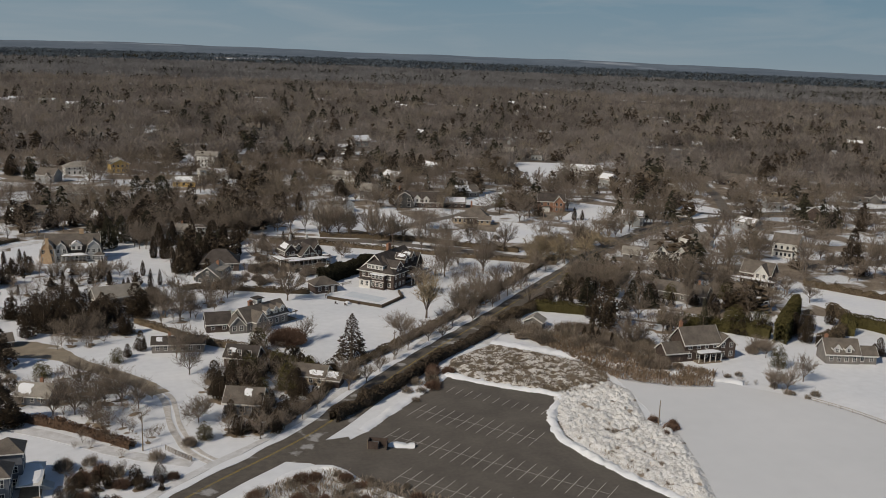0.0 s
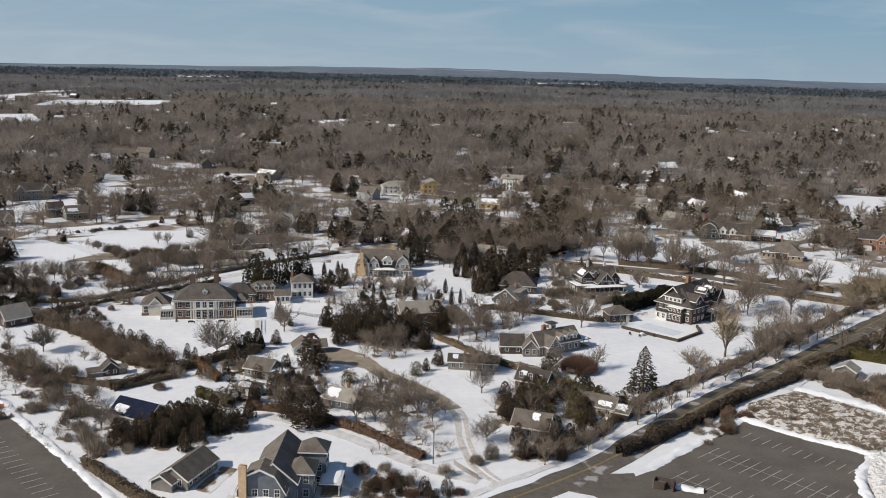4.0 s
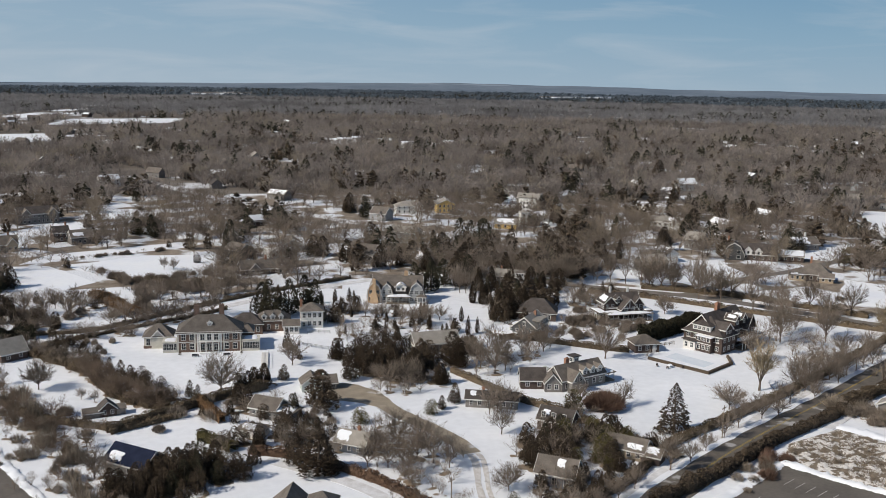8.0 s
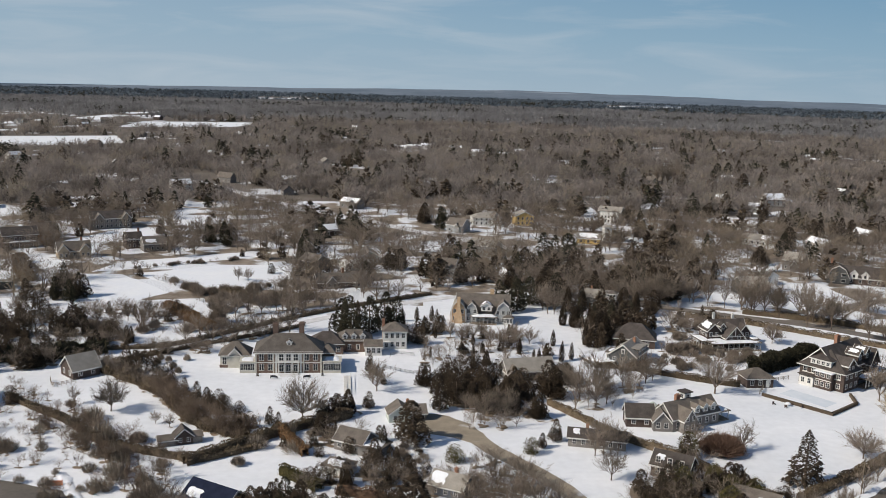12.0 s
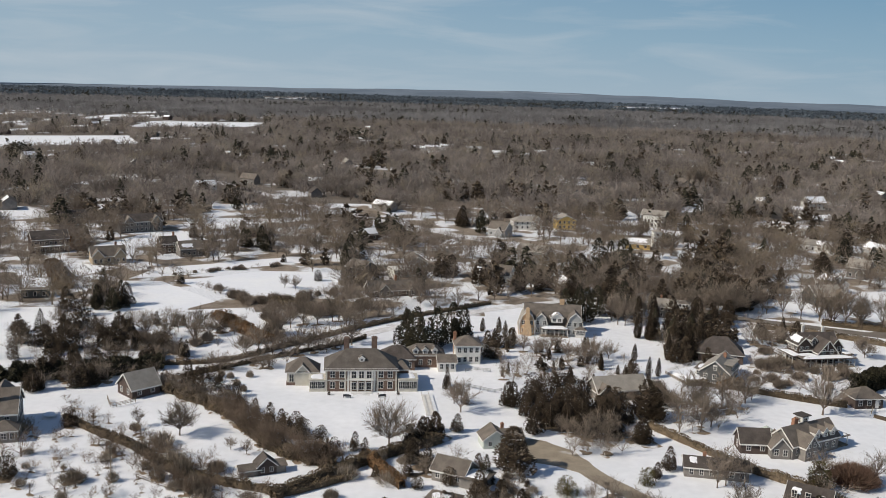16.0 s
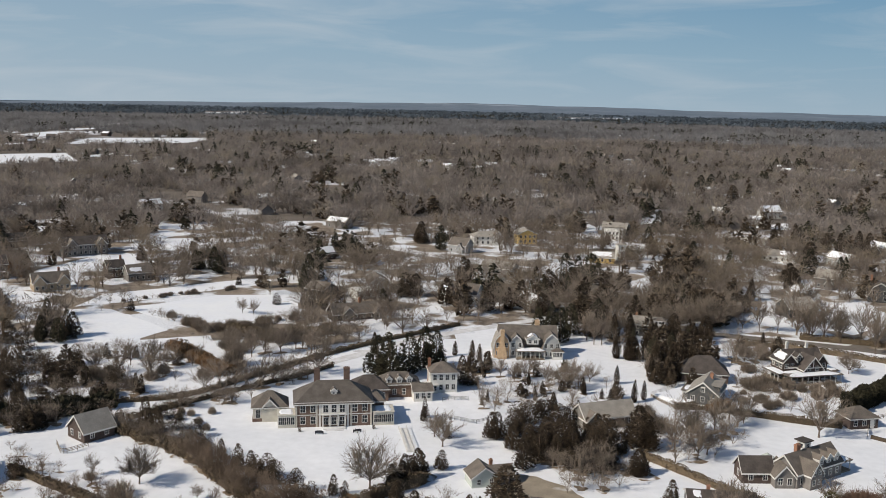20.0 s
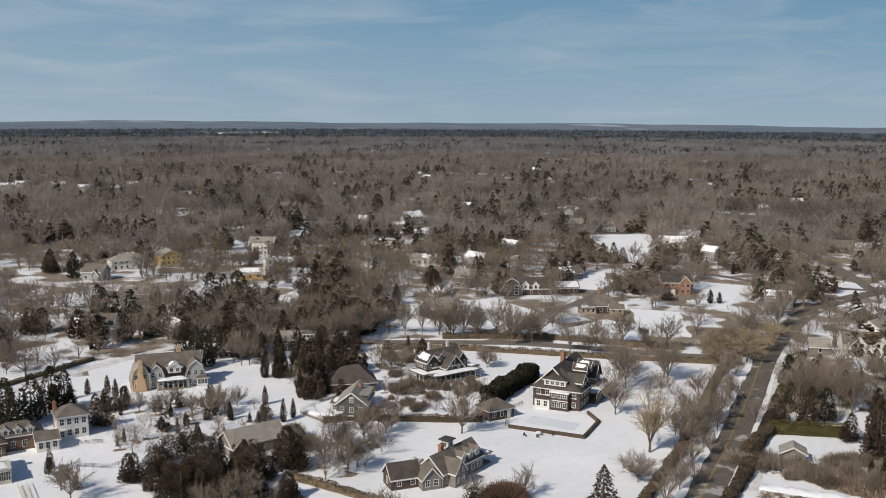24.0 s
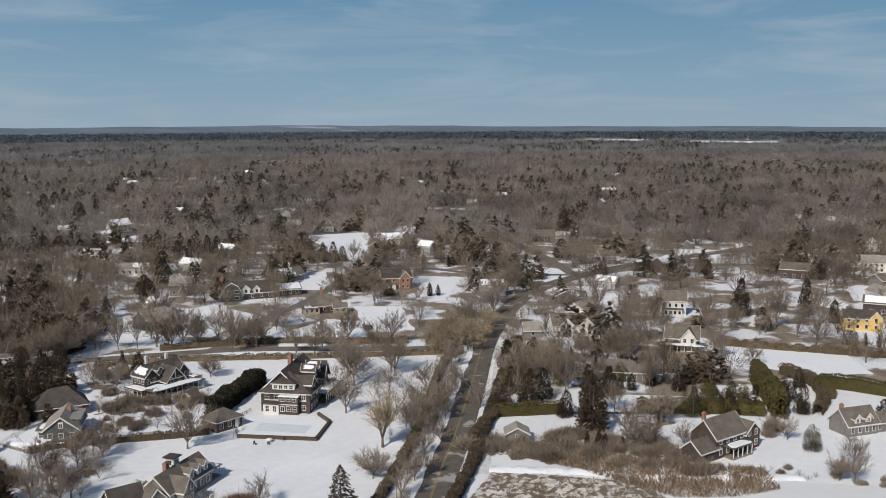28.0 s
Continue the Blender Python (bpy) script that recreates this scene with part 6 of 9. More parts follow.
# close east
for kind, x, y, h, wide in (
    ("bare", 53.2, 263.9, 7, 1), ("bare", 57.5, 266.0, 6, 1), ("cedar", 62.3, 240.6, 7, 1), ("cedar", 58.4, 228.8, 6, 1),
    ("cedar", 79.8, 243.0, 6, 1), ("yew", 64.8, 225.5, 5, 1), ("yew", 71.2, 227.9, 4, 1), ("cedar", 53.7, 213.4, 5, 1),
    ("dome", 46.2, 214.1, 6.5, 1), ("yew", 45.2, 203.7, 4.5, 1.1), ("cedar", 56.0, 229.5, 5, 1), ("bare", 78.0, 268.5, 6, 1),
    ("cedar", 73.1, 240.8, 5, 1), ("bare", 50.8, 262.8, 6, 1), ("cedar", 76.5, 239.2, 5, 1),
):
    plant(kind, x, y, h, wide)

# roadside trees
for kind, x, y, h, wide in (
    ("bare", 56.8, 199.1, 5, 1), ("bare", 69.5, 207.1, 5, 1), ("bare", 75.0, 212.1, 5, 1), ("bare", 86.9, 221.3, 8, 1),
    ("bare", 93.7, 225.7, 5, 1), ("bare", 115.5, 246.8, 6, 1), ("bare", 125.0, 252.6, 6, 1), ("bare", 138.8, 263.5, 6, 1),
    ("bare", 150.5, 272.1, 7, 1), ("bare", 100.2, 231.9, 5, 1), ("bare", 108.6, 240.1, 5, 1), ("bare", 162.2, 283.7, 8, 1),
    ("bare", 170.6, 288.2, 8, 1), ("bare", 185.6, 298.5, 8, 1), ("bare", 146.7, 275.5, 8, 1), ("bare", 153.6, 281.2, 8, 1),
    ("bare", 62.8, 202.3, 4, 1), ("shrub", 41.3, 201.3, 2.5, 1),
):
    plant(kind, x, y, h, wide)

# west garden
for kind, x, y, h, wide in (
    ("cedar", -79.7, 327.5, 10, 0.7), ("cedar", -75.5, 322.5, 9, 0.7), ("round", -46.8, 295.0, 6, 1), ("cedar", -54.1, 301.6, 6, 0.9),
    ("cedar", -38.8, 276.2, 4.5, 1), ("cedar", -32.0, 284.0, 5, 0.8), ("cedar", -29.5, 281.2, 4.5, 0.8), ("cedar", -18.7, 287.0, 6, 0.9),
    ("cedar", -15.7, 288.5, 6, 0.9), ("cedar", -11.3, 291.6, 7, 0.9), ("cedar", -13.7, 290.0, 6.5, 0.9), ("shrub", -63.0, 271.7, 3, 1.2),
    ("bare", -86.9, 299.5, 4, 0.8), ("bare", -61.6, 284.3, 3, 1), ("bare", -57.5, 281.7, 3, 1), ("round", -87.6, 335.8, 4, 1),
    ("cedar", -58.5, 308.2, 5, 0.8), ("cedar", -50.7, 299.9, 5, 1),
):
    plant(kind, x, y, h, wide)

# mansion lawn
for kind, x, y, h, wide in (
    ("cedar", -5.5, 334.5, 6, 0.5), ("bare", -34.5, 377.3, 9, 1),
    ("bare", -51.8, 364.3, 8, 1), ("bare", -3.5, 312.0, 8, 1), ("bare", -64.5, 367.1, 7, 1), ("bare", -68.4, 361.6, 7, 1),
    ("bare", -48.6, 370.0, 7, 1), ("round", -39.9, 325.6, 1.2, 1), ("round", -20.2, 326.3, 1.2, 1), ("bare", -44.0, 370.9, 6, 1),
    ("bare", -59.6, 362.9, 6, 1), ("bare", -56.4, 364.6, 6, 1),
):
    plant(kind, x, y, h, wide)

# pale clipped shrubs on the lawn
for x, y in ((-72.5, 341.9), (-69.6, 339.9), (-64.1, 341.4), (-72.4, 336.8), (-66.8, 333.4), (-64.3, 328.1)):
    plant("shrub", x, y, 2.3, 0.7, 0.0, "pale tan bare clipped shrub on a snowy lawn", BRUSH)

# dark clumps in the overgrown hedge
for x, y, h in ((-49.5, 297.0, 5), (-45.1, 292.4, 5.5), (-40.5, 286.8, 5.5), (-38.9, 276.8, 4), (-68.2, 319.3, 5), (-62.6, 310.4, 4.5), (-77.7, 338.3, 5.5), (-72.2, 329.8, 6), (-66.3, 322.9, 5), (-36.9, 281.5, 4.5)):
    plant("round", x, y, h, 1.1)

# lane side
for kind, x, y, h, wide in (
    ("bare", -56.8, 398.9, 8, 1), ("bare", -52.6, 403.6, 8, 1), ("bare", -64.1, 404.2, 7, 1), ("bare", -47.4, 403.3, 7, 1),
    ("bare", -42.3, 408.0, 8, 1), ("bare", -37.0, 402.7, 8, 1), ("bare", -60.5, 389.9, 7, 1), ("bare", -31.3, 413.0, 8, 1),
    ("cedar", -103.9, 400.7, 5, 0.8), ("cedar", -97.3, 398.1, 4.5, 0.7), ("cedar", -94.6, 400.4, 4, 0.7), ("bare", -87.1, 378.3, 7, 1),
    ("bare", -88.1, 395.7, 7, 1), ("bare", -94.8, 391.2, 6, 1), ("bare", -96.7, 382.6, 6, 1), ("bare", -83.1, 386.5, 6, 1),
    ("round", -78.8, 400.1, 6, 1), ("round", -80.1, 390.8, 5, 1),
):
    plant(kind, x, y, h, wide)

# west evergreens
for kind, x, y, h, wide in (
    ("cedar", -121.8, 429.3, 9, 1), ("cedar", -125.0, 425.5, 8, 1), ("cedar", -132.4, 428.4, 8, 1), ("round", -129.4, 384.0, 9, 1),
    ("round", -123.3, 388.4, 8, 1), ("round", -133.6, 412.3, 8, 1), ("cedar", -141.2, 420.0, 9, 1), ("round", -117.8, 382.0, 7, 1),
    ("round", -111.8, 391.7, 7, 1), ("round", -127.7, 369.3, 9, 1), ("round", -108.8, 368.8, 6, 1), ("cedar", -104.0, 370.6, 6, 1),
    ("bare", -134.6, 392.7, 8, 1), ("round", -94.8, 366.4, 6, 1), ("cedar", -88.0, 362.3, 6, 0.6), ("cedar", -86.2, 360.7, 6, 0.6),
    ("round", -123.0, 369.6, 8, 1), ("bare", -104.2, 385.0, 8, 1),
):
    plant(kind, x, y, h, wide)

# field edges
for kind, x, y, h, wide in (
    ("spruce", -40.7, 514.6, 11, 0.9), ("round", -38.7, 474.8, 8, 1), ("round", -32.4, 476.7, 8, 1), ("round", -25.7, 478.2, 8, 1),
    ("round", -51.4, 478.8, 5, 1), ("spruce", 2.7, 497.4, 9, 1), ("cedar", -70.2, 519.6, 4, 1), ("bare", -59.9, 461.5, 5, 1),
    ("bare", -64.5, 463.7, 5, 1), ("yew", -109.0, 533.6, 5, 1), ("cedar", -123.7, 585.1, 8, 1), ("pine", -93.4, 558.0, 10, 1),
    ("pine", -81.4, 547.9, 9, 1), ("bare", -94.6, 524.4, 8, 1), ("bare", -55.8, 547.6, 9, 1), ("bare", -45.4, 532.9, 9, 1),
    ("cedar", -108.8, 469.3, 5, 1), ("bare", -51.3, 435.9, 5, 1),
):
    plant(kind, x, y, h, wide)

# gambrel lawn
for kind, x, y, h, wide in (
    ("pine", 53.3, 413.6, 13, 1), ("pine", 48.2, 409.9, 11, 1), ("pine", 46.8, 421.9, 11, 1), ("column", 67.5, 390.8, 9, 1),
    ("column", 70.8, 388.3, 10, 1), ("column", 77.6, 391.3, 9, 1), ("column", 73.7, 369.6, 12, 0.8), ("column", 78.1, 367.8, 12, 0.8),
    ("column", 84.6, 373.2, 11, 0.8), ("column", 123.9, 397.7, 7, 0.9), ("column", 57.9, 343.4, 7, 0.8), ("column", 61.6, 345.7, 6, 0.8),
    ("column", 58.3, 361.8, 6, 0.9), ("column", 49.9, 341.7, 5, 1), ("round", 34.9, 371.1, 4, 1), ("column", 17.7, 395.3, 6, 1),
    ("column", 19.3, 390.0, 6, 1), ("column", 21.0, 380.7, 6, 1),
):
    plant(kind, x, y, h, wide)

# gambrel thicket
for kind, x, y, h, wide in (
    ("bare", 36.2, 361.4, 7, 1), ("bare", 40.3, 358.2, 7, 1), ("bare", 45.0, 358.4, 7, 1), ("bare", 50.4, 364.6, 6, 1),
    ("bare", 30.5, 367.7, 6, 1), ("bare", 34.5, 374.7, 6, 1), ("bare", 22.9, 371.4, 6, 1), ("bare", 26.5, 365.9, 6, 1),
    ("bare", 45.2, 367.5, 7, 1), ("bare", 64.9, 409.3, 11, 0.7), ("bare", 67.4, 408.3, 11, 0.7), ("bare", 63.9, 415.5, 11, 0.7),
    ("bare", 73.2, 417.7, 10, 0.7), ("column", -15.4, 401.0, 9, 1), ("column", -10.5, 395.0, 9, 1), ("column", 1.3, 393.9, 7, 1),
    ("column", 6.6, 394.6, 6, 1), ("column", 12.1, 397.3, 6, 1),
):
    plant(kind, x, y, h * 0.85, wide * 1.1)

# pool cedars
for kind, x, y, h, wide in (
    ("cedar", 11.6, 316.6, 8, 0.8), ("round", 18.8, 324.7, 8, 0.9), ("round", 27.5, 330.9, 8, 0.9), ("round", 30.4, 324.8, 7, 0.9),
    ("cedar", 33.3, 300.9, 9, 1), ("cedar", 22.1, 305.1, 9, 1.1), ("cedar", 48.5, 307.6, 10, 1.1), ("cedar", -1.4, 318.0, 4, 0.7),
    ("bare", -4.7, 319.1, 6, 1), ("cedar", -6.2, 331.1, 5, 0.5), ("round", 22.6, 327.9, 7, 0.9), ("round", 34.1, 327.2, 6, 0.9),
    ("round", 15.4, 318.6, 6, 0.9), ("bare", 62.4, 310.8, 7, 1), ("bare", 63.0, 301.5, 7, 1), ("cedar", 32.1, 312.8, 5, 1),
    ("bare", 80.1, 326.8, 7, 1), ("bare", 87.8, 331.1, 6, 1),
):
    plant(kind, x, y, h * 0.92, wide * 1.2)

# street trees
for kind, x, y, h, wide in (
    ("bare", 154.2, 409.8, 12, 0.8), ("bare", 158.1, 406.8, 12, 0.8), ("bare", 169.9, 399.5, 13, 0.8), ("bare", 167.1, 406.5, 12, 0.8),
    ("bare", 150.9, 412.4, 12, 0.8), ("bare", 174.0, 393.4, 10, 1), ("bare", 191.9, 374.5, 10, 1), ("bare", 204.2, 374.1, 11, 1),
    ("bare", 213.8, 359.8, 10, 1), ("dome", 140.2, 368.2, 8, 0.8), ("bare", 180.0, 374.6, 9, 1), ("bare", 163.1, 292.8, 7, 1),
    ("bare", 171.5, 293.9, 7, 1), ("bare", 150.8, 283.4, 6, 1), ("bare", 179.2, 305.4, 8, 1), ("bare", 204.4, 359.9, 9, 1),
    ("bare", 189.1, 362.6, 9, 1), ("bare", 182.5, 366.7, 9, 1),
):
    plant(kind, x, y, h, wide)

# road willows
for kind, x, y, h, wide in (
    ("bare", 250.6, 356.2, 11, 1.0), ("willow", 212.7, 331.7, 9, 0.9), ("bare", 234.3, 347.9, 9, 1), ("willow", 224.3, 345.6, 9, 0.9),
    ("bare", 189.6, 308.5, 8, 1), ("bare", 166.0, 286.6, 7, 1), ("bare", 149.0, 274.0, 6, 1), ("bare", 136.1, 264.8, 5, 1),
    ("bare", 205.5, 319.6, 8, 1), ("bare", 230.7, 340.8, 9, 1), ("bare", 280.4, 368.1, 9, 1), ("bare", 127.0, 258.1, 5, 1),
    ("bare", 180.1, 294.9, 6, 1), ("bare", 163.1, 280.1, 6, 1), ("bare", 148.3, 267.1, 5, 1), ("bare", 130.0, 253.1, 5, 1),
    ("willow", 261.5, 353.0, 9, 1),
):
    plant(kind, x, y, h, wide)

# east yard
for kind, x, y, h, wide in (
    ("cedar", 190.3, 249.8, 15, 0.7), ("bare", 204.6, 290.5, 11, 1), ("bare", 202.7, 285.7, 11, 1), ("bare", 212.7, 287.3, 9, 1),
    ("pine", 216.7, 304.5, 10, 1), ("pine", 225.4, 306.0, 10, 1), ("pine", 233.9, 306.3, 8, 1), ("column", 171.6, 236.5, 5, 1),
    ("column", 172.0, 233.1, 6.5, 1), ("column", 174.0, 232.5, 5, 1), ("column", 176.8, 229.1, 4.5, 1), ("bare", 181.9, 224.9, 7, 1),
    ("bare", 181.2, 228.3, 7, 1), ("bare", 201.7, 235.1, 8, 1), ("bare", 213.3, 280.9, 10, 1), ("bare", 221.5, 283.7, 9, 1),
    ("bare", 224.0, 292.1, 9, 1), ("bare", 203.9, 250.8, 8, 1), ("bare", 205.3, 233.4, 7, 1),
):
    plant(kind, x, y, h, wide)

# east lawns
for kind, x, y, h, wide in (
    ("yew", 211.9, 194.8, 7, 0.8), ("dome", 196.6, 180.9, 6, 1), ("cedar", 239.7, 210.2, 9, 0.8), ("round", 252.9, 245.9, 2.5, 1.6),
    ("cedar", 227.9, 238.4, 5, 0.8), ("bare", 282.0, 260.9, 8, 1), ("bare", 280.3, 246.8, 7, 1), ("bare", 256.8, 267.9, 9, 1),
    ("bare", 266.5, 285.8, 8, 1), ("round", 332.7, 234.1, 6, 1), ("column", 336.0, 230.6, 5, 1), ("column", 336.8, 225.8, 5, 1),
    ("cedar", 251.1, 191.7, 6, 1), ("bare", 214.8, 207.3, 5, 1), ("bare", 215.2, 203.0, 5, 1), ("bare", 275.7, 297.6, 8, 1),
    ("bare", 286.5, 284.3, 8, 1), ("shrub", 214.2, 207.9, 3, 1), ("shrub", 200.3, 207.4, 2, 1),
):
    plant(kind, x, y, h, wide)

# east shade
for kind, x, y, h, wide in (
    ("cedar", 186.6, 269.6, 9, 1), ("cedar", 189.3, 257.6, 8, 1), ("pine", 216.1, 261.5, 9, 1), ("pine", 214.0, 267.5, 9, 1),
    ("round", 237.7, 269.1, 7, 1), ("cedar", 234.5, 248.2, 7, 1), ("round", 243.7, 250.2, 6, 1), ("bare", 185.9, 234.0, 8, 1),
    ("bare", 185.9, 226.5, 7, 1), ("bare", 191.1, 219.7, 6, 1), ("bare", 256.6, 286.6, 9, 1), ("bare", 244.0, 291.9, 9, 1),
    ("bare", 210.4, 273.9, 10, 1), ("bare", 296.6, 293.0, 9, 1), ("bare", 301.3, 315.3, 9, 1), ("cedar", 286.4, 282.6, 5, 1),
    ("bare", 330.0, 280.7, 8, 1), ("bare", 344.4, 300.8, 8, 1),
):
    plant(kind, x, y, h, wide)

# east gardens
for kind, x, y, h, wide in (
    ("round", 249.5, 219.2, 8, 0.9), ("cedar", 241.6, 217.7, 8, 0.9), ("cedar", 264.6, 222.8, 7, 0.8), ("bare", 209.4, 182.7, 7, 0.9),
    ("bare", 198.5, 178.1, 6, 1.1), ("shrub", 220.3, 209.3, 4, 1), ("bare", 232.0, 295.6, 9, 1), ("bare", 220.0, 297.7, 9, 1),
    ("pine", 232.6, 278.0, 9, 1), ("bare", 329.5, 267.2, 8, 1), ("bare", 298.8, 342.0, 9, 1), ("bare", 298.6, 326.5, 9, 1),
    ("bare", 359.6, 286.2, 8, 1), ("round", 309.6, 260.6, 3, 1), ("cedar", 205.2, 260.3, 7, 1), ("cedar", 198.0, 286.5, 8, 1),
    ("cedar", 200.5, 280.5, 8, 1),
):
    plant(kind, x, y, h, wide)

# evergreens of the woods, west
for kind, x, y, h, wide in (
    ("pine", -37.9, 508.8, 16.5, 0.76), ("round", 4.2, 492.8, 10.8, 1.17), ("cedar", 36.3, 522.4, 11.5, 1.01), ("cedar", 69.3, 495.6, 11.6, 1.1),
    ("spruce", -26.5, 1040.5, 10.7, 1.45), ("pine", -23.8, 786.8, 11.1, 1.14), ("pine", -14.4, 785.1, 13.7, 1.0), ("cedar", -46.1, 779.2, 8.8, 1.7),
    ("cedar", 49.1, 732.8, 9.5, 1.63), ("cedar", 59.3, 740.5, 9.6, 1.63), ("cedar", 27.2, 642.6, 11.5, 1.08), ("pine", 40.1, 658.1, 8.1, 1.7),
    ("pine", 46.8, 654.3, 8.1, 1.52), ("round", 135.0, 1186.4, 12.3, 1.7), ("round", 64.6, 1179.9, 9.5, 1.7), ("cedar", 120.9, 704.9, 9.7, 1.7),
    ("pine", 198.5, 958.3, 16.5, 1.66), ("cedar", 3.7, 761.9, 7.7, 1.12), ("pine", 24.5, 860.6, 10.7, 1.7),
):
    plant(kind, x, y, h, wide)

# woods, east
for kind, x, y, h, wide in (
    ("tall", 253.2, 900.0, 15, 0.66), ("tall", 255.6, 891.9, 15, 0.71), ("tall", 261.1, 893.0, 15, 0.69), ("tall", 269.9, 903.5, 15, 0.7),
    ("tall", 277.7, 914.0, 15, 0.62), ("pine", 327.7, 952.9, 16.5, 1.35), ("pine", 344.2, 966.4, 16.5, 1.28), ("cedar", 315.4, 854.5, 16.5, 1.28),
    ("column", 368.3, 1002.9, 16.5, 1.35), ("column", 343.9, 884.3, 15.2, 1.11), ("round", 198.7, 690.2, 12.6, 1.15), ("cedar", 223.5, 683.6, 9.8, 1.08),
    ("cedar", 232.4, 569.4, 12.9, 1.32), ("cedar", 269.9, 617.9, 10.7, 1.13), ("pine", 92.5, 510.7, 16.5, 1.35), ("cedar", 196.9, 519.7, 10.0, 1.35),
    ("dome", 126.8, 437.4, 12.1, 1.06), ("bare", 170.9, 456.5, 12.5, 0.91),
):
    plant(kind, x, y, h, wide)

# woods, far west and hedged fields
for kind, x, y, h, wide in (
    ("column", 142.9, 535.2, 8.7, 1.47), ("cedar", 146.9, 535.6, 9.3, 0.77), ("column", 152.9, 533.1, 8.7, 1.47), ("cedar", 157.1, 533.5, 9.3, 0.87),
    ("spruce", 116.8, 465.9, 11.2, 0.86), ("spruce", 116.3, 455.0, 10.4, 0.9), ("pine", -115.6, 694.8, 9.4, 1.18), ("cedar", -124.0, 583.0, 8.2, 0.92),
    ("pine", -91.5, 558.9, 9.3, 1.29), ("pine", -84.8, 556.3, 11.8, 1.02), ("pine", -80.9, 563.4, 8.1, 1.09), ("pine", -295.3, 785.8, 14.2, 0.95),
    ("pine", -287.1, 787.5, 12.7, 1.15), ("pine", -135.0, 446.3, 10.6, 0.8), ("pine", -124.4, 420.6, 9.0, 1.02), ("pine", -123.4, 429.7, 9.7, 0.84),
    ("spruce", -140.9, 390.6, 8.0, 1.09), ("cedar", -129.6, 395.7, 5.4, 1.32), ("pine", -131.0, 422.0, 9.5, 0.77),
):
    plant(kind, x, y, h, wide)

# behind the gambrel house
for kind, x, y, h, wide in (
    ("cedar", 28.2, 650.9, 12.0, 1.14), ("pine", 35.7, 617.6, 14.5, 0.8), ("cedar", 34.3, 523.6, 12.7, 0.85), ("yew", 40.9, 520.4, 4.9, 0.78),
    ("cedar", 66.1, 508.1, 10.7, 0.61), ("pine", 80.9, 510.4, 16.5, 0.98), ("pine", 86.3, 507.8, 15.7, 0.84), ("cedar", 8.5, 493.0, 10.3, 1.21),
    ("yew", 85.7, 464.1, 6.2, 0.77), ("round", 137.7, 588.7, 7.4, 1.7), ("pine", 189.8, 687.2, 15.3, 0.95), ("cedar", 239.3, 619.6, 16.5, 0.85),
    ("cedar", 247.9, 615.6, 16.5, 0.65), ("pine", 218.4, 540.3, 13.8, 1.17), ("cedar", 255.4, 577.1, 16.5, 0.62), ("cedar", 275.4, 592.4, 15.6, 0.69),
    ("cedar", 280.5, 590.0, 14.8, 0.79), ("column", 302.3, 601.0, 11.5, 1.2), ("pine", 218.1, 512.0, 14.4, 0.73), ("cedar", 188.4, 502.1, 11.4, 1.21),
    ("pine", 162.1, 557.4, 14.9, 0.95),
):
    plant(kind, x, y, h, wide)

# round the cross street
for kind, x, y, h, wide in (
    ("dome", 115.5, 425.5, 13, 1.06), ("pine", 257.0, 497.1, 12.0, 1.15), ("pine", 262.4, 494.5, 11.1, 1.11), ("cedar", 313.9, 540.3, 10.7, 0.87),
    ("cedar", 319.0, 537.8, 12.1, 0.76), ("cedar", 321.6, 532.0, 12.8, 0.8), ("cedar", 329.7, 532.8, 9.3, 1.0), ("bare", 341.3, 536.8, 9.7, 0.72),
    ("dome", 275.0, 450.6, 13, 1.22), ("yew", 270.6, 462.6, 10.6, 0.6), ("column", 345.4, 516.2, 6.8, 1.36), ("column", 348.7, 514.7, 8.2, 1.35),
    ("column", 353.7, 494.7, 4.9, 1.47), ("column", 357.5, 492.9, 5.6, 1.61), ("column", 360.2, 474.9, 7.2, 0.98), ("column", 290.6, 418.6, 6.7, 1.23),
    ("column", 294.4, 416.7, 5.5, 1.22), ("cedar", 278.0, 433.6, 7.9, 1.17), ("cedar", 431.4, 449.4, 11.6, 1.35), ("cedar", 534.8, 528.2, 16.5, 0.99),
):
    plant(kind, x, y, h, wide)

# side street and road bend
for kind, x, y, h, wide in (
    ("cedar", 131.9, 536.0, 9.8, 0.99), ("cedar", 134.7, 521.5, 9.6, 0.99), ("cedar", 125.7, 488.6, 11.2, 0.72), ("pine", 124.6, 475.6, 10.9, 0.64),
    ("cedar", 148.4, 477.6, 11.1, 0.79), ("column", 158.0, 480.0, 9.9, 1.18), ("cedar", 158.5, 510.0, 8.9, 0.77), ("willow", 225.4, 342.0, 12.5, 0.8),
    ("willow", 226.9, 332.4, 12.5, 0.92), ("willow", 244.9, 341.7, 12.5, 0.83), ("willow", 215.9, 337.9, 11.3, 0.78), ("bare", 300.3, 383.4, 12.5, 0.72),
    ("bare", 323.0, 392.7, 12.5, 0.76), ("bare", 150.1, 413.6, 12.5, 1.26), ("bare", 158.7, 406.2, 12.1, 0.6), ("bare", 163.8, 391.5, 12.5, 0.63),
    ("bare", 172.5, 389.2, 12.3, 0.6), ("bare", 136.2, 425.8, 12.5, 0.61), ("bare", 142.3, 422.8, 11.7, 0.6), ("bare", 183.9, 324.9, 12.5, 0.65),
    ("bare", 167.2, 326.0, 12.5, 0.88),
):
    plant(kind, x, y, h, wide)

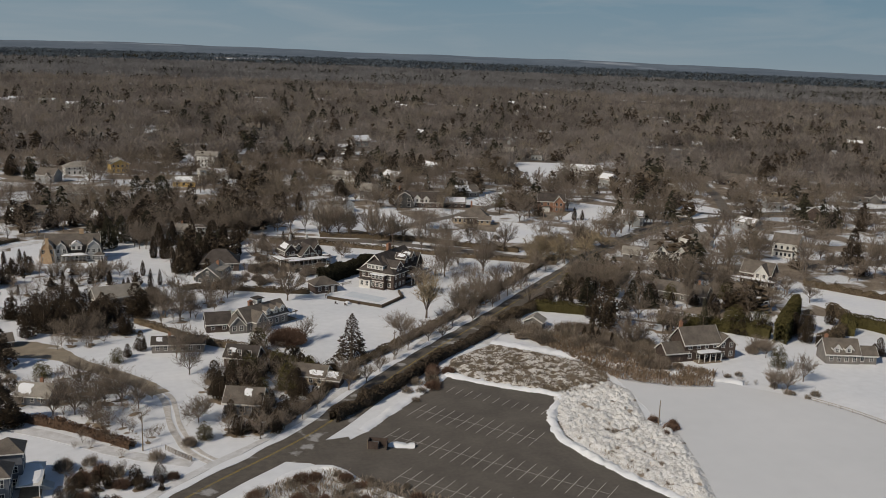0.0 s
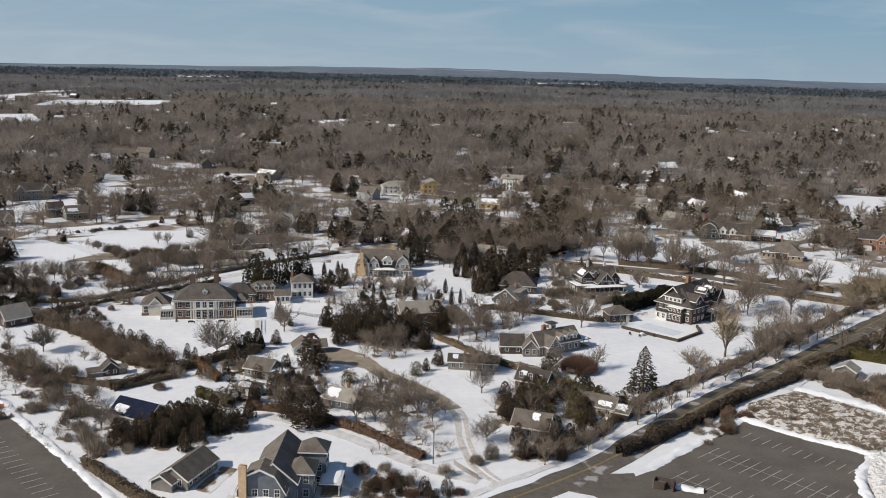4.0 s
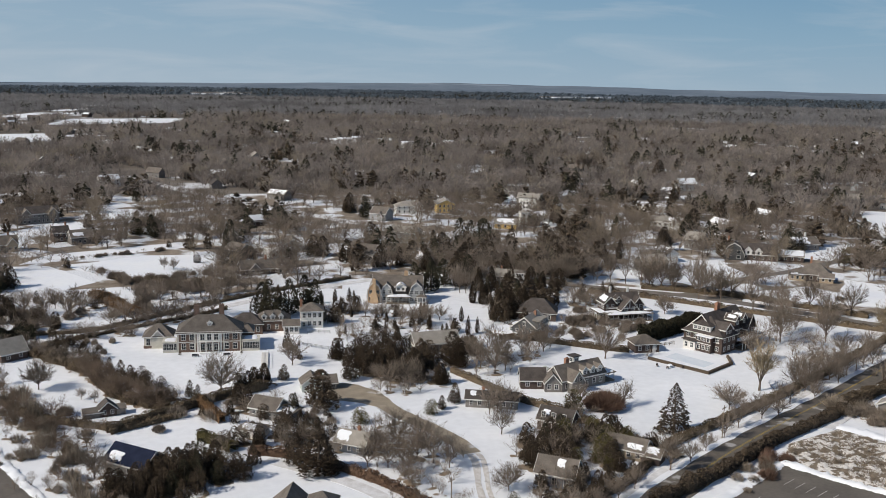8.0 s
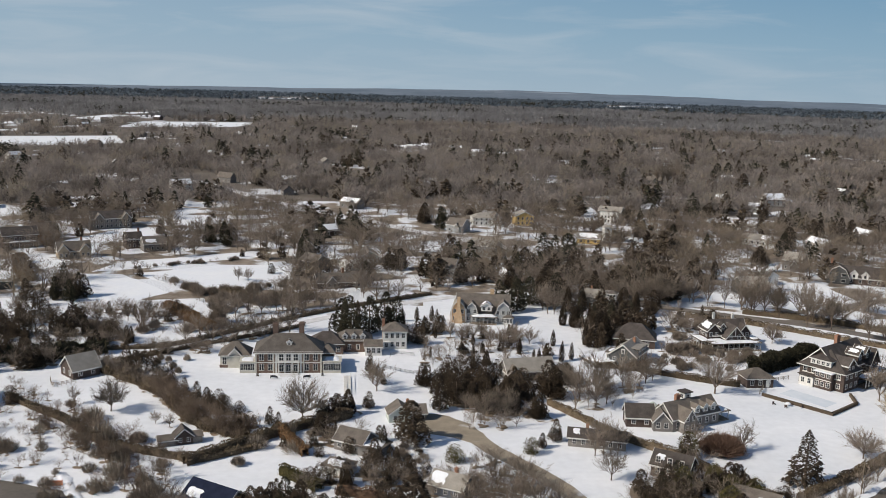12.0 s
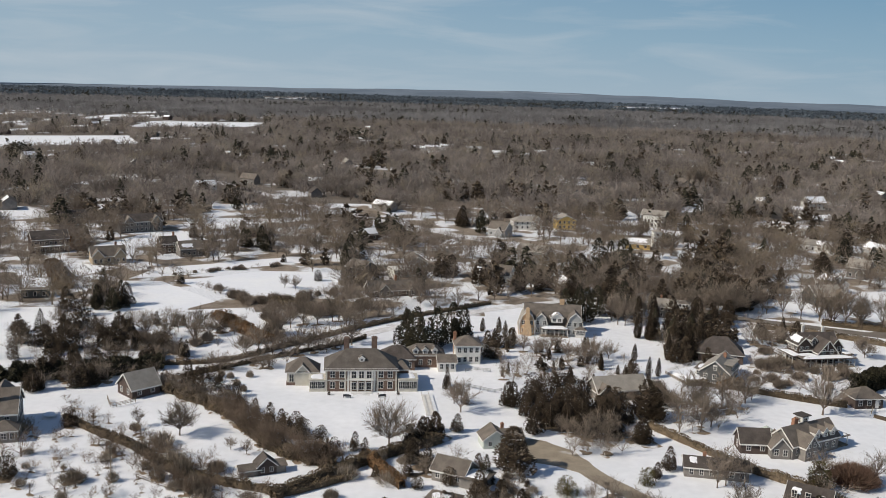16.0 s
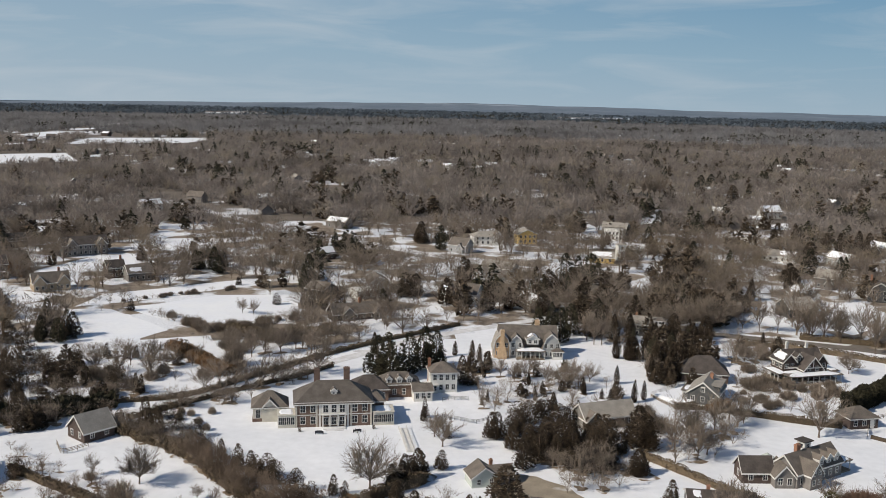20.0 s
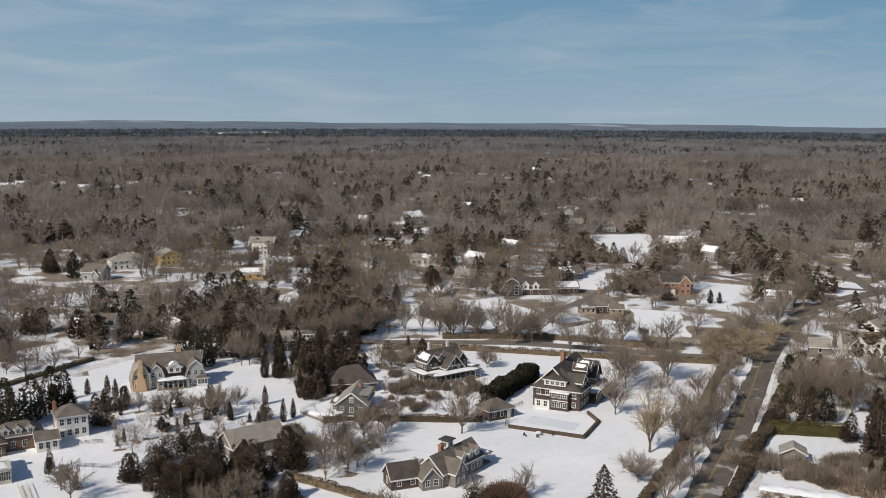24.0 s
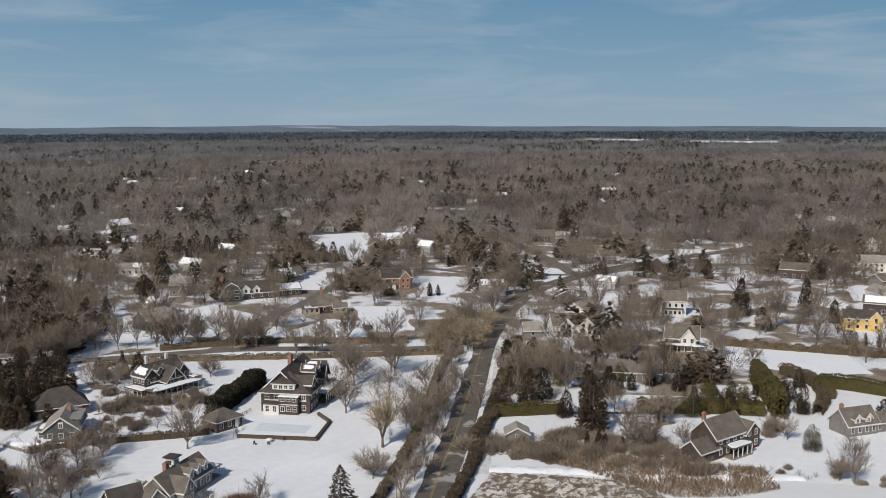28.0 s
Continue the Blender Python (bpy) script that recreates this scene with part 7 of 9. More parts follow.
# gardens beyond the pond
for kind, x, y, h, wide in (
    ("cedar", 183.9, 243.8, 16.5, 0.79), ("pine", 216.3, 303.5, 10.6, 1.03), ("pine", 221.7, 298.0, 9.9, 1.1), ("spruce", 215.0, 231.2, 11.7, 0.61),
    ("spruce", 406.5, 357.5, 3.8, 1.36), ("cedar", 370.4, 269.4, 16.5, 0.64), ("cedar", 350.8, 289.9, 16.5, 0.77), ("bare", 341.0, 268.4, 12.5, 0.72),
    ("bare", 374.0, 265.6, 12.5, 0.65), ("bare", 321.3, 289.0, 12.5, 0.6), ("bare", 308.0, 318.3, 12.5, 0.92), ("bare", 316.2, 309.8, 12.5, 1.03),
    ("bare", 229.6, 255.6, 11.6, 0.6), ("bare", 202.2, 283.9, 10.7, 0.77), ("bare", 302.4, 340.6, 12.5, 0.63), ("bare", 313.9, 337.1, 12.5, 0.69),
):
    plant(kind, x, y, h, wide)

# ---- houses of the middle distance ----
def wing(*row, **kw):
    return (row, kw)


simple("west_house", -123, 297, 12, 15, 12, 6.0, 4.6, "large grey shingled house with brick chimney and porch", WALL_GREY, ROOF_GREY, "s4x2 e4x2", extra=(wing(5, -7, 6, 6, 3.0, "hip", 1.8, win="s3 e3"), wing(3, 4, 8, 9, 6.4, "gable", 3.6, "y", win="e3x2")), chim=(3, -3, 12.5))
simple("long_grey_house", -157, 604, 28, 23, 9, 6.0, 3.6, "long grey house with dormers across a snowy lawn", WALL_GREY, ROOF_DARK, "s9x2", extra=(wing(8, -3, 5, 5, 6, "gable", 3, "y", win="s2x2"), wing(-7, -3, 5, 5, 6, "gable", 3, "y", win="s2x2")))
simple("hotel_house", -186, 540, 30, 17, 10, 6.4, 3.4, "dark three-storey house with rows of white-trimmed balconies", WALL_SHINGLE, ROOF_DARK, "s7x2", por=(-8, 8, -8, -5, 3.0, 8))
simple("beige_house", -151, 514, 24, 15, 9, 3.6, 3.8, "beige shingled house with cross gables", WALL_TAN, ROOF_GREY, "s5", extra=(wing(-5, -3.5, 5, 5, 3.8, "gable", 3, "y", wall=WALL_TAN, win="s2"), wing(5, -3.5, 5, 5, 3.8, "gable", 3, "y", wall=WALL_TAN, win="s2")), chim=(4, 1, 9))
simple("dark_gabled_house", -201, 627, 35, 16, 9, 4.0, 3.4, "dark house behind a bank of bare trees", WALL_SHINGLE, ROOF_DARK, "s5x2")
simple("green_roof_house", -117, 534, 26, 11, 8, 4.0, 3.2, "grey-roofed house with a snowy porch", WALL_GREY, ROOF_GREY, "s4", snow=((-1, 0.1, 0.6, 0.1, 0.6),))
simple("tall_brown_house", -129, 541, 26, 8, 8, 5.0, 3.0, "brown house with a tall chimney among bare trees", WALL_SHINGLE, ROOF_DARK, "s3x2", chim=(3, 0, 10))
simple("gabled_white_house", -152, 786, 30, 16, 9, 5.0, 4.0, "white gabled house in the woods", WALL_WHITE, ROOF_GREY, "s4x2", snow=((-1, 0.0, 1.0, 0.0, 0.9),))
simple("white_garage", -14, 494, 28, 12, 8, 3.4, 1.2, "low white garage with a nearly flat pale roof", WALL_WHITE, WALL_WHITE, "s3", category="garage")
simple("long_brown_house", -19, 455, 16, 22, 8, 2.8, 3.2, "long low brown house with a weathered roof", WALL_SHINGLE, ROOF_GREY, "s6", extra=(wing(-5, -3, 5, 5, 2.8, "gable", 2.6, "y", win="s2"), wing(8, -3, 5, 5, 2.8, "gable", 2.8, "y", win="s2")), chim=(1, 0, 8))
simple("small_white_house", -30, 590, 30, 9, 7, 3.4, 3.0, "small house with a snow-covered roof", WALL_SHINGLE, ROOF_DARK, "s2", snow=((-1, 0.02, 0.98, 0.02, 0.98),))
simple("three_storey_house", 152, 660, -30, 15, 10, 8.0, 2.6, "three-storey white-trimmed house with dormers", WALL_GREY, ROOF_LIGHT, "s6x3", extra=(wing(0, -4, 12, 3, 8, "flat", win="s5x2", wall=WALL_WHITE),))
simple("white_silo_house", 130.5, 583, 5, 4.2, 4.2, 9.0, 1.2, "narrow tall white block among trees", WALL_WHITE, ROOF_LIGHT, "s1x3", "hip", category="tower")
simple("timber_house", 119, 579, -14, 13, 8, 3.2, 2.6, "half-built house with raw timber and snow on it", WALL_YELLOW, ROOF_LIGHT, "s3", snow=((-1, 0.1, 0.9, 0.1, 0.9),))
simple("snow_tent", 187, 566, 4, 8, 8, 2.6, 3.0, "small pavilion with a snow-white pyramid roof", WALL_GREY, SNOW, "s2", "pyramid", category="pavilion")
simple("long_pale_house", 222, 583, -36, 24, 9, 3.4, 2.6, "long pale house with low roofs", WALL_WHITE, ROOF_LIGHT, "s7", extra=(wing(7, -3, 6, 6, 3.4, "gable", 2.6, "y", wall=WALL_WHITE),), snow=((-1, 0.55, 0.95, 0.1, 0.9),))
simple("flat_pale_house", 234, 648, -34, 23, 9, 3.6, 0.6, "low flat-roofed pale building under snow", WALL_WHITE, WALL_WHITE, "s6", "flat", snow=((1, 0, 1, 0, 1),))
simple("brown_long_house", 171, 870, -17, 21, 9, 3.6, 3.0, "long brown-roofed house deep in the woods", WALL_TAN, ROOF_GREY, "s5")
simple("white_wood_house", 307, 768, 10, 16, 10, 5.0, 4.4, "white gabled house deep in the woods", WALL_WHITE, ROOF_LIGHT, "s4x2", snow=((-1, 0.0, 1.0, 0.0, 1.0),))
simple("curved_gable_house", 403, 570, -30, 24, 10, 3.4, 4.0, "white-framed house with curved gables and a snowy roof", WALL_WHITE, ROOF_GREY, "s5", extra=(wing(-9, -4, 7, 6, 3.2, "gambrel", 4.4, "y", wall=WALL_WHITE, win="s2x2"), wing(9, -4, 7, 6, 3.2, "gambrel", 4.4, "y", wall=WALL_WHITE, win="s2x2")), snow=((-1, 0.0, 1.0, 0.0, 1.0),))
simple("red_brick_house", 294, 447, -28, 15, 9, 6.0, 3.6, "red-brown brick house behind bare trees", BRICK, ROOF_DARK, "s4x2", extra=(wing(4, -3.5, 5, 4, 6, "gable", 3, "y", wall=BRICK, win="s2x2"), wing(-3, -4.5, 4, 3, 3, "flat", wall=WALL_WHITE)))
simple("snowy_roof_house", 268, 503, 8, 17, 9, 3.4, 3.4, "low house with broad snowy roofs", WALL_GREY, ROOF_GREY, "s4", snow=((-1, 0.0, 0.7, 0.0, 1.0),), chim=(3, 1, 9, ), ch=WALL_WHITE)
simple("white_grey_house", 275, 321, -36, 18, 9, 4.6, 3.6, "white-grey shingled house with bays behind trees", WALL_WHITE, ROOF_GREY, "s5x2", extra=(wing(-4, -4, 5, 4, 5, "gable", 2.6, "y", wall=WALL_WHITE, win="s2x2"), wing(4, -4, 5, 4, 5, "gable", 2.6, "y", wall=WALL_WHITE, win="s2x2")))
simple("small_grey_garage", 261, 330, -42, 7, 6, 3.0, 2.6, "small grey garage with a pale roof", WALL_GREY, ROOF_LIGHT, "s1", category="garage")
simple("framed_house", 364, 244, -58, 14, 9, 5.0, 2.6, "yellow timber-framed house under construction", WALL_YELLOW, ROOF_DARK, "s4x2", extra=(wing(5, -3, 5, 5, 5, "gable", 3, "y", wall=WALL_YELLOW, win="s1x2"),))
simple("far_white_house", 511, 292, -65, 20, 10, 5.6, 3.4, "white house with dormers far among trees", WALL_WHITE, ROOF_LIGHT, "s7x2")
simple("brown_wood_house", 484, 508, -48, 17, 9, 3.6, 4.0, "brown steep-roofed house at the street bend", WALL_SHINGLE, ROOF_GREY, "s4")
simple("bungalow", 476, 457, -43, 20, 9, 3.2, 2.8, "low brown bungalow at the street bend", WALL_TAN, ROOF_DARK, "s5")
simple("low_grey_house", 237, 268, -56, 20, 9, 3.2, 2.8, "low grey-walled house with a grey roof behind a hedge", WALL_GREY, ROOF_GREY, "s6", chim=(6, 1, 7.5))

DRY = "dry brown brush standing out of the snow"
thicket([(-45, 205), (-58, 236), (-82, 276), (-100, 285), (-115, 262), (-75, 238)], ("brush", "bare", "bare", "bare"), 80, 1.4, 3.6, 1, 0.8)
thicket([(-82, 278), (-60, 240), (-48, 212), (-43, 214), (-54, 244), (-74, 280)], ("bare", "bare", "brush"), 34, 2.4, 5.0, 2, 0.8)
thicket([(46, 172), (63, 180), (68, 178), (84, 157), (70, 150)], ("brush", "redshrub"), 42, 1.2, 2.4, 3)
thicket([(147, 262), (152, 250), (170, 229), (184, 216), (188, 224), (172, 240), (156, 258)], ("bare", "bare", "brush", "bare"), 85, 2.2, 4.8, 4)
thicket([(176, 220), (186, 196), (202, 166), (206, 168), (192, 200), (184, 222)], ("bare", "brush"), 30, 1.0, 2.4, 5)
thicket([(124, 231), (142, 241), (160, 214), (154, 196), (140, 200), (130, 214)], ("brush",), 55, 0.7, 1.5, 6)
thicket([(126, 178), (140, 178), (146, 168), (136, 148), (128, 150)], ("brush",), 30, 0.7, 1.5, 7)
thicket([(150, 178), (153, 170), (150, 162), (146, 166)], ("redshrub",), 5, 1.5, 2.4, 8)
thicket([(176, 282), (190, 272), (206, 262), (222, 262), (236, 300), (226, 314), (200, 300)], ("bare", "pine", "cedar", "bare"), 20, 6, 10, 9)
thicket([(196, 240), (214, 226), (222, 232), (206, 250)], ("column", "bare", "bare"), 9, 5, 8, 10)
thicket([(230, 285), (262, 262), (290, 300), (262, 335), (244, 318)], ("bare", "pine", "column"), 13, 6, 10, 11)
thicket([(-110, 262), (-98, 290), (-104, 318), (-135, 330), (-150, 280)], ("round", "cedar", "bare", "brush"), 16, 3, 7, 12)
thicket([(-150, 352), (-105, 352), (-88, 362), (-100, 385), (-150, 385)], ("round", "cedar", "bare", "bare"), 24, 4, 8, 13)
thicket([(-84, 360), (-58, 376), (-22, 408), (-30, 425), (-70, 412), (-88, 388)], ("bare", "bare", "shrub"), 20, 3, 6.5, 14)
thicket([(108, 372), (128, 388), (118, 400), (98, 388)], ("bare", "cedar", "tall"), 12, 6, 10, 15)
thicket([(67, 372), (72, 358), (82, 370), (102, 390), (94, 408), (70, 404)], ("column", "spruce", "cedar", "bare", "column", "cedar"), 30, 7, 11.5, 16)
thicket([(96, 345), (110, 338), (116, 352), (104, 360)], ("bare", "shrub"), 4, 3, 5, 17)
thicket([(58, 206), (76, 218), (90, 232), (84, 238), (66, 228), (54, 214)], ("bare", "cedar", "bare"), 14, 3, 6, 18)
thicket([(20, 232), (36, 218), (38, 206), (28, 212), (14, 226)], ("bare",), 16, 2.5, 4.5, 19)
thicket([(18, 196), (36, 186), (30, 178), (10, 180)], ("round", "redshrub", "cedar", "round"), 30, 1.5, 3.4, 20)
thicket([(-20, 226), (-40, 216), (-46, 222), (-30, 234)], ("round", "cedar", "cedar"), 26, 4.5, 7, 21)
thicket([(108, 330), (112, 326), (104, 318), (88, 326), (92, 336)], ("bare",), 3, 3, 5, 22)

# crowded small trees round the gardens
thicket([(22, 354), (48, 349), (56, 376), (30, 380)], ("bare", "bare", "bare", "column"), 30, 2.8, 4.6, 41)
thicket([(3, 356), (17, 360), (23, 384), (8, 379)], ("bare", "cedar", "bare", "column"), 18, 4, 7, 42)
thicket([(100, 352), (123, 344), (133, 353), (106, 361)], ("bare", "shrub"), 7, 2.5, 4, 43)
thicket([(62, 311), (76, 305), (90, 326), (70, 329)], ("bare",), 6, 4, 7, 44)
thicket([(55, 244), (69, 239), (61, 222), (51, 231)], ("bare", "cedar", "bare", "round"), 24, 3.5, 7, 45)
thicket([(72, 270), (78, 250), (88, 239), (73, 230), (64, 244)], ("bare", "bare", "cedar", "yew"), 26, 3.5, 7, 46)
thicket([(19, 219), (34, 207), (35, 192), (18, 184), (13, 190)], ("brush", "bare", "bare"), 24, 1.5, 3.5, 47)
thicket([(-78, 275), (-56, 247), (-41, 216), (-44, 210), (-58, 232), (-76, 256)], ("bare", "bare", "brush"), 18, 2.2, 4.2, 48)
thicket([(62, 254), (86, 239), (90, 223), (63, 205), (52, 213)], ("bare", "bare", "cedar", "round"), 34, 3, 6.5, 49)
thicket([(156, 302), (155, 278), (182, 314), (180, 330)], ("bare",), 14, 5, 8, 50)
thicket([(6, 250), (30, 246), (36, 232), (24, 236), (12, 244)], ("bare",), 18, 3.0, 5.5, 51)
thicket([(24, 296), (40, 280), (46, 286), (30, 304)], ("cedar", "bare", "round"), 12, 3.5, 7, 52)
thicket([(26, 312), (56, 316), (58, 330), (28, 318)], ("bare", "shrub", "cedar"), 16, 3, 6, 53)
thicket([(-30, 262), (-8, 262), (4, 276), (-16, 284)], ("cedar", "bare", "round"), 16, 3, 5.5, 54)
thicket([(-24, 240), (0, 240), (8, 252), (-14, 258)], ("round", "cedar", "bare"), 22, 3, 6.5, 55)
thicket([(12, 316), (14, 302), (30, 297), (50, 306), (50, 316), (30, 318), (24, 326)], ("cedar", "cedar", "round"), 18, 5.5, 9, 71, 1.1)
thicket([(50, 436), (75, 440), (120, 432), (150, 448), (140, 515), (60, 505)], ("pine", "spruce", "cedar", "cedar"), 34, 8, 13, 72)
thicket([(-112, 300), (-98, 292), (-84, 276), (-92, 262), (-118, 276)], ("bare", "bare", "brush"), 26, 1.5, 3.6, 73)
thicket([(-64, 262), (-84, 280), (-104, 300), (-107, 297), (-86, 276), (-67, 258)], ("bare",), 30, 2.0, 4.0, 74)
# overgrown edges and shrubberies
thicket([(-88.1, 299.6), (-74.9, 285.7), (-57.8, 270.1), (-45.4, 266.8), (-49.3, 256.6), (-48.3, 237.8), (-35.9, 211.0), (-45.5, 211.9), (-57.6, 238.6), (-71.5, 267.0), (-82.2, 279.1)], ("bare", "bare", "bare", "brush"), 58, 2.4, 4.4, 81)
thicket([(-35.8, 224.9), (-27.3, 239.3), (-12.2, 236.1), (-10.1, 220.9), (-24.4, 213.3), (-33.3, 217.1)], ("pine", "cedar", "cedar"), 15, 4.5, 7.5, 82)
thicket([(-3.9, 263.2), (5.3, 262.4), (9.7, 235.9), (1.4, 233.1), (-7.1, 244.9)], ("cedar", "bare", "round", "bare"), 20, 3.5, 6.5, 83)
thicket([(20.0, 263.4), (31.9, 257.9), (39.0, 233.2), (35.8, 221.3), (24.8, 219.1), (16.7, 235.2)], ("bare",), 40, 3.0, 5.5, 84)
thicket([(19.3, 305.2), (36.6, 297.9), (34.1, 276.5), (19.4, 277.7)], ("bare",), 20, 4.0, 6.5, 85)
thicket([(64.4, 255.0), (73.3, 258.7), (77.7, 241.1), (76.0, 226.1), (60.4, 210.9), (53.5, 221.3)], ("cedar", "bare", "yew", "bare", "pine"), 34, 3.5, 7.0, 86)
thicket([(51.3, 211.8), (58.8, 205.0), (68.2, 210.2), (62.9, 201.2), (50.5, 202.4)], ("bare", "bare", "cedar"), 22, 3.0, 5.5, 87)
thicket([(4.7, 279.0), (17.2, 268.2), (10.4, 255.4), (1.5, 260.5)], ("brush", "shrub", "round"), 10, 1.2, 2.6, 88)
thicket([(-35.2, 268.2), (-30.1, 277.0), (-10.0, 285.3), (-8.0, 275.1), (-25.6, 262.9)], ("bare", "brush", "cedar"), 16, 2.0, 4.0, 89)
thicket([(12.8, 360.2), (33.9, 354.7), (56.0, 361.7), (53.3, 338.0), (28.4, 326.9), (9.8, 336.8)], ("bare", "bare", "bare", "cedar", "column"), 46, 3.0, 5.4, 90)
thicket([(82.6, 398.2), (103.5, 391.4), (81.6, 353.2), (68.4, 358.9)], ("column", "cedar", "bare", "cedar"), 26, 5.0, 9.0, 91)
thicket([(96.6, 363.1), (127.6, 354.7), (113.7, 334.1), (86.8, 333.5)], ("bare", "shrub", "bare"), 36, 1.8, 3.6, 92)
thicket([(-112.5, 321.2), (-83.6, 294.1), (-68.7, 273.1), (-49.9, 263.8), (-50.5, 258.0), (-71.9, 263.8), (-85.5, 279.6), (-110.5, 310.0)], ("bare",), 60, 2.2, 3.8, 93)
thicket([(-153.1, 387.1), (-118.2, 396.2), (-85.5, 356.7), (-86.2, 334.3), (-116.2, 328.4), (-133.3, 333.0)], ("cedar", "bare", "round", "bare", "bare"), 44, 4.0, 7.0, 94)
thicket([(-122.2, 412.1), (-85.9, 414.1), (-70.5, 406.6), (-74.5, 390.8), (-105.2, 382.1)], ("bare",), 44, 3.0, 5.5, 95)
thicket([(-107.1, 382.0), (-82.9, 383.1), (-81.4, 363.0), (-97.6, 356.3)], ("bare", "bare", "shrub"), 26, 3.0, 5.0, 96)
thicket([(-84.4, 432.1), (-50.1, 444.0), (-36.3, 435.1), (-48.1, 407.8), (-64.0, 402.9)], ("bare", "shrub"), 34, 2.5, 5.0, 97)
thicket([(-50.7, 454.2), (-17.9, 456.5), (-14.5, 418.1), (-39.6, 400.2)], ("bare",), 44, 4.0, 8.0, 98)
thicket([(-79.4, 351.0), (-59.4, 357.6), (-35.2, 385.2), (-34.1, 378.2), (-58.5, 348.8), (-76.3, 342.6)], ("bare",), 36, 3.5, 6.0, 99)
thicket([(90.1, 356.4), (110.1, 392.2), (135.7, 407.4), (126.2, 384.2), (99.6, 351.6)], ("bare", "shrub", "bare"), 24, 2.5, 4.5, 101)
thicket([(56.8, 316.8), (84.1, 334.4), (85.6, 322.4), (60.8, 289.1), (51.2, 294.0)], ("bare",), 14, 5.0, 7.0, 102)
thicket([(15.0, 477.1), (119.2, 471.8), (149.8, 456.9), (123.9, 434.1), (72.6, 410.9), (69.2, 450.4), (32.7, 458.3)], ("bare", "bare", "cedar", "tall"), 120, 7.0, 12.0, 103)
thicket([(151.7, 254.3), (176.6, 247.9), (187.1, 224.2), (184.7, 203.3), (177.1, 200.6), (166.3, 222.2), (150.7, 249.4)], ("bare", "brush", "bare", "shrub"), 70, 2.0, 4.2, 105)
thicket([(195.9, 290.3), (237.2, 321.9), (236.7, 287.7), (214.7, 271.0)], ("bare", "yew", "bare", "pine"), 16, 5.0, 9.0, 106)
thicket([(214.6, 262.2), (252.5, 282.4), (255.9, 257.3), (237.0, 248.0)], ("bare", "cedar", "bare", "yew"), 22, 4.0, 7.5, 107)
thicket([(345.8, 295.1), (379.0, 260.4), (320.6, 235.2), (311.2, 270.9)], ("bare", "bare", "cedar"), 12, 6.0, 10.0, 108)
thicket([(232.8, 243.4), (259.3, 225.0), (233.6, 214.2), (214.3, 234.1)], ("yew", "yew", "cedar"), 24, 3.5, 6.0, 109)
thicket([(-135.6, 350.0), (-110.4, 350.9), (-101.1, 338.6), (-111.3, 326.5), (-126.1, 324.1)], ("cedar", "round", "cedar", "bare"), 30, 4.0, 7.5, 121)
thicket([(-139.5, 491.4), (-118.4, 503.9), (-102.4, 473.7), (-124.6, 466.1)], ("bare",), 26, 2.0, 4.5, 122)
thicket([(-143.9, 545.7), (-109.5, 533.7), (-110.3, 515.9), (-137.1, 523.3)], ("bare",), 20, 2.5, 5.0, 123)
# brush and small trees on both sides of the road
thicket([(118, 254), (150, 279), (188, 309), (226, 338), (229, 335), (191, 306), (153, 276), (121, 251)], ("bare",), 14, 3.0, 5.5, 31)
thicket([(132, 243), (160, 264), (196, 292), (232, 320), (228, 325), (192, 297), (156, 269), (128, 247)], ("brush",), 3, 1.0, 1.6, 32)
thicket([(220, 338), (250, 352), (290, 380), (284, 386), (244, 360), (216, 345)], ("bare",), 26, 6, 10, 33)
thicket([(228, 322), (262, 346), (300, 366), (304, 360), (262, 338), (234, 318)], ("bare",), 16, 4, 8, 34)
thicket([(100, 205), (118, 222), (124, 230), (112, 230), (98, 216)], ("brush", "redshrub"), 16, 1.5, 3, 35)
thicket([(150, 310), (190, 340), (186, 346), (146, 318)], ("bare",), 6, 7, 10, 36)

hedge([(57, 202), (74, 215), (92, 236)], 2.0, 1.8, HEDGE_DARK, "clipped brown leafless hedge along a snowy pavement", rag=0.5)
BROWN = "clipped brown leafless hedge standing in snow"
GREEN = "dense clipped evergreen hedge"
hedge([(75.8, 203), (92, 213.5), (104, 222), (121, 236)], 2.4, 3.1, HEDGE_DARK, "tall overgrown brown hedge between road and car park", rag=0.6, leaf=0.34)
hedge([(121, 236), (148.5, 254), (173, 272.5), (208, 298.5), (243, 323)], 2.6, 2.4, HEDGE_DARK, BROWN, rag=0.5)
hedge([(92, 236), (128.5, 262), (156.4, 283), (191, 312), (228, 341)], 2.2, 2.0, HEDGE, BROWN, rag=0.4)
hedge([(-88.8, 331.8), (-66.5, 309.9), (-51.1, 284.5), (-37, 273.6)], 3.6, 1.9, HEDGE, "wide overgrown brown hedge between two snowy gardens", rag=0.9, leaf=0.45)
thicket([(-91, 331), (-68, 308), (-53, 283), (-38, 271), (-34, 276), (-48, 287), (-63, 312), (-86, 335)], ("bare",), 125, 3.5, 6.2, 61)
hedge([(-48.8, 256.8), (-27.4, 277.6), (-10.7, 289.7)], 2.2, 2.6, HEDGE, BROWN, rag=0.4)
hedge([(-106, 304), (-95, 294), (-84.6, 285.2), (-71.3, 270.4), (-51.1, 260.6), (-46.6, 258.8), (-32.4, 267.9)], 2.0, 1.6, HEDGE, BROWN, rag=0.4)
hedge([(-28.9, 278.2), (-25, 270), (-21, 262.3)], 2.2, 2.6, RUST, "low rust-brown hedge beside a lawn")
hedge([(-25.6, 251.8), (-21, 247), (-16.7, 242.4)], 2.6, 2.4, YEW, GREEN)
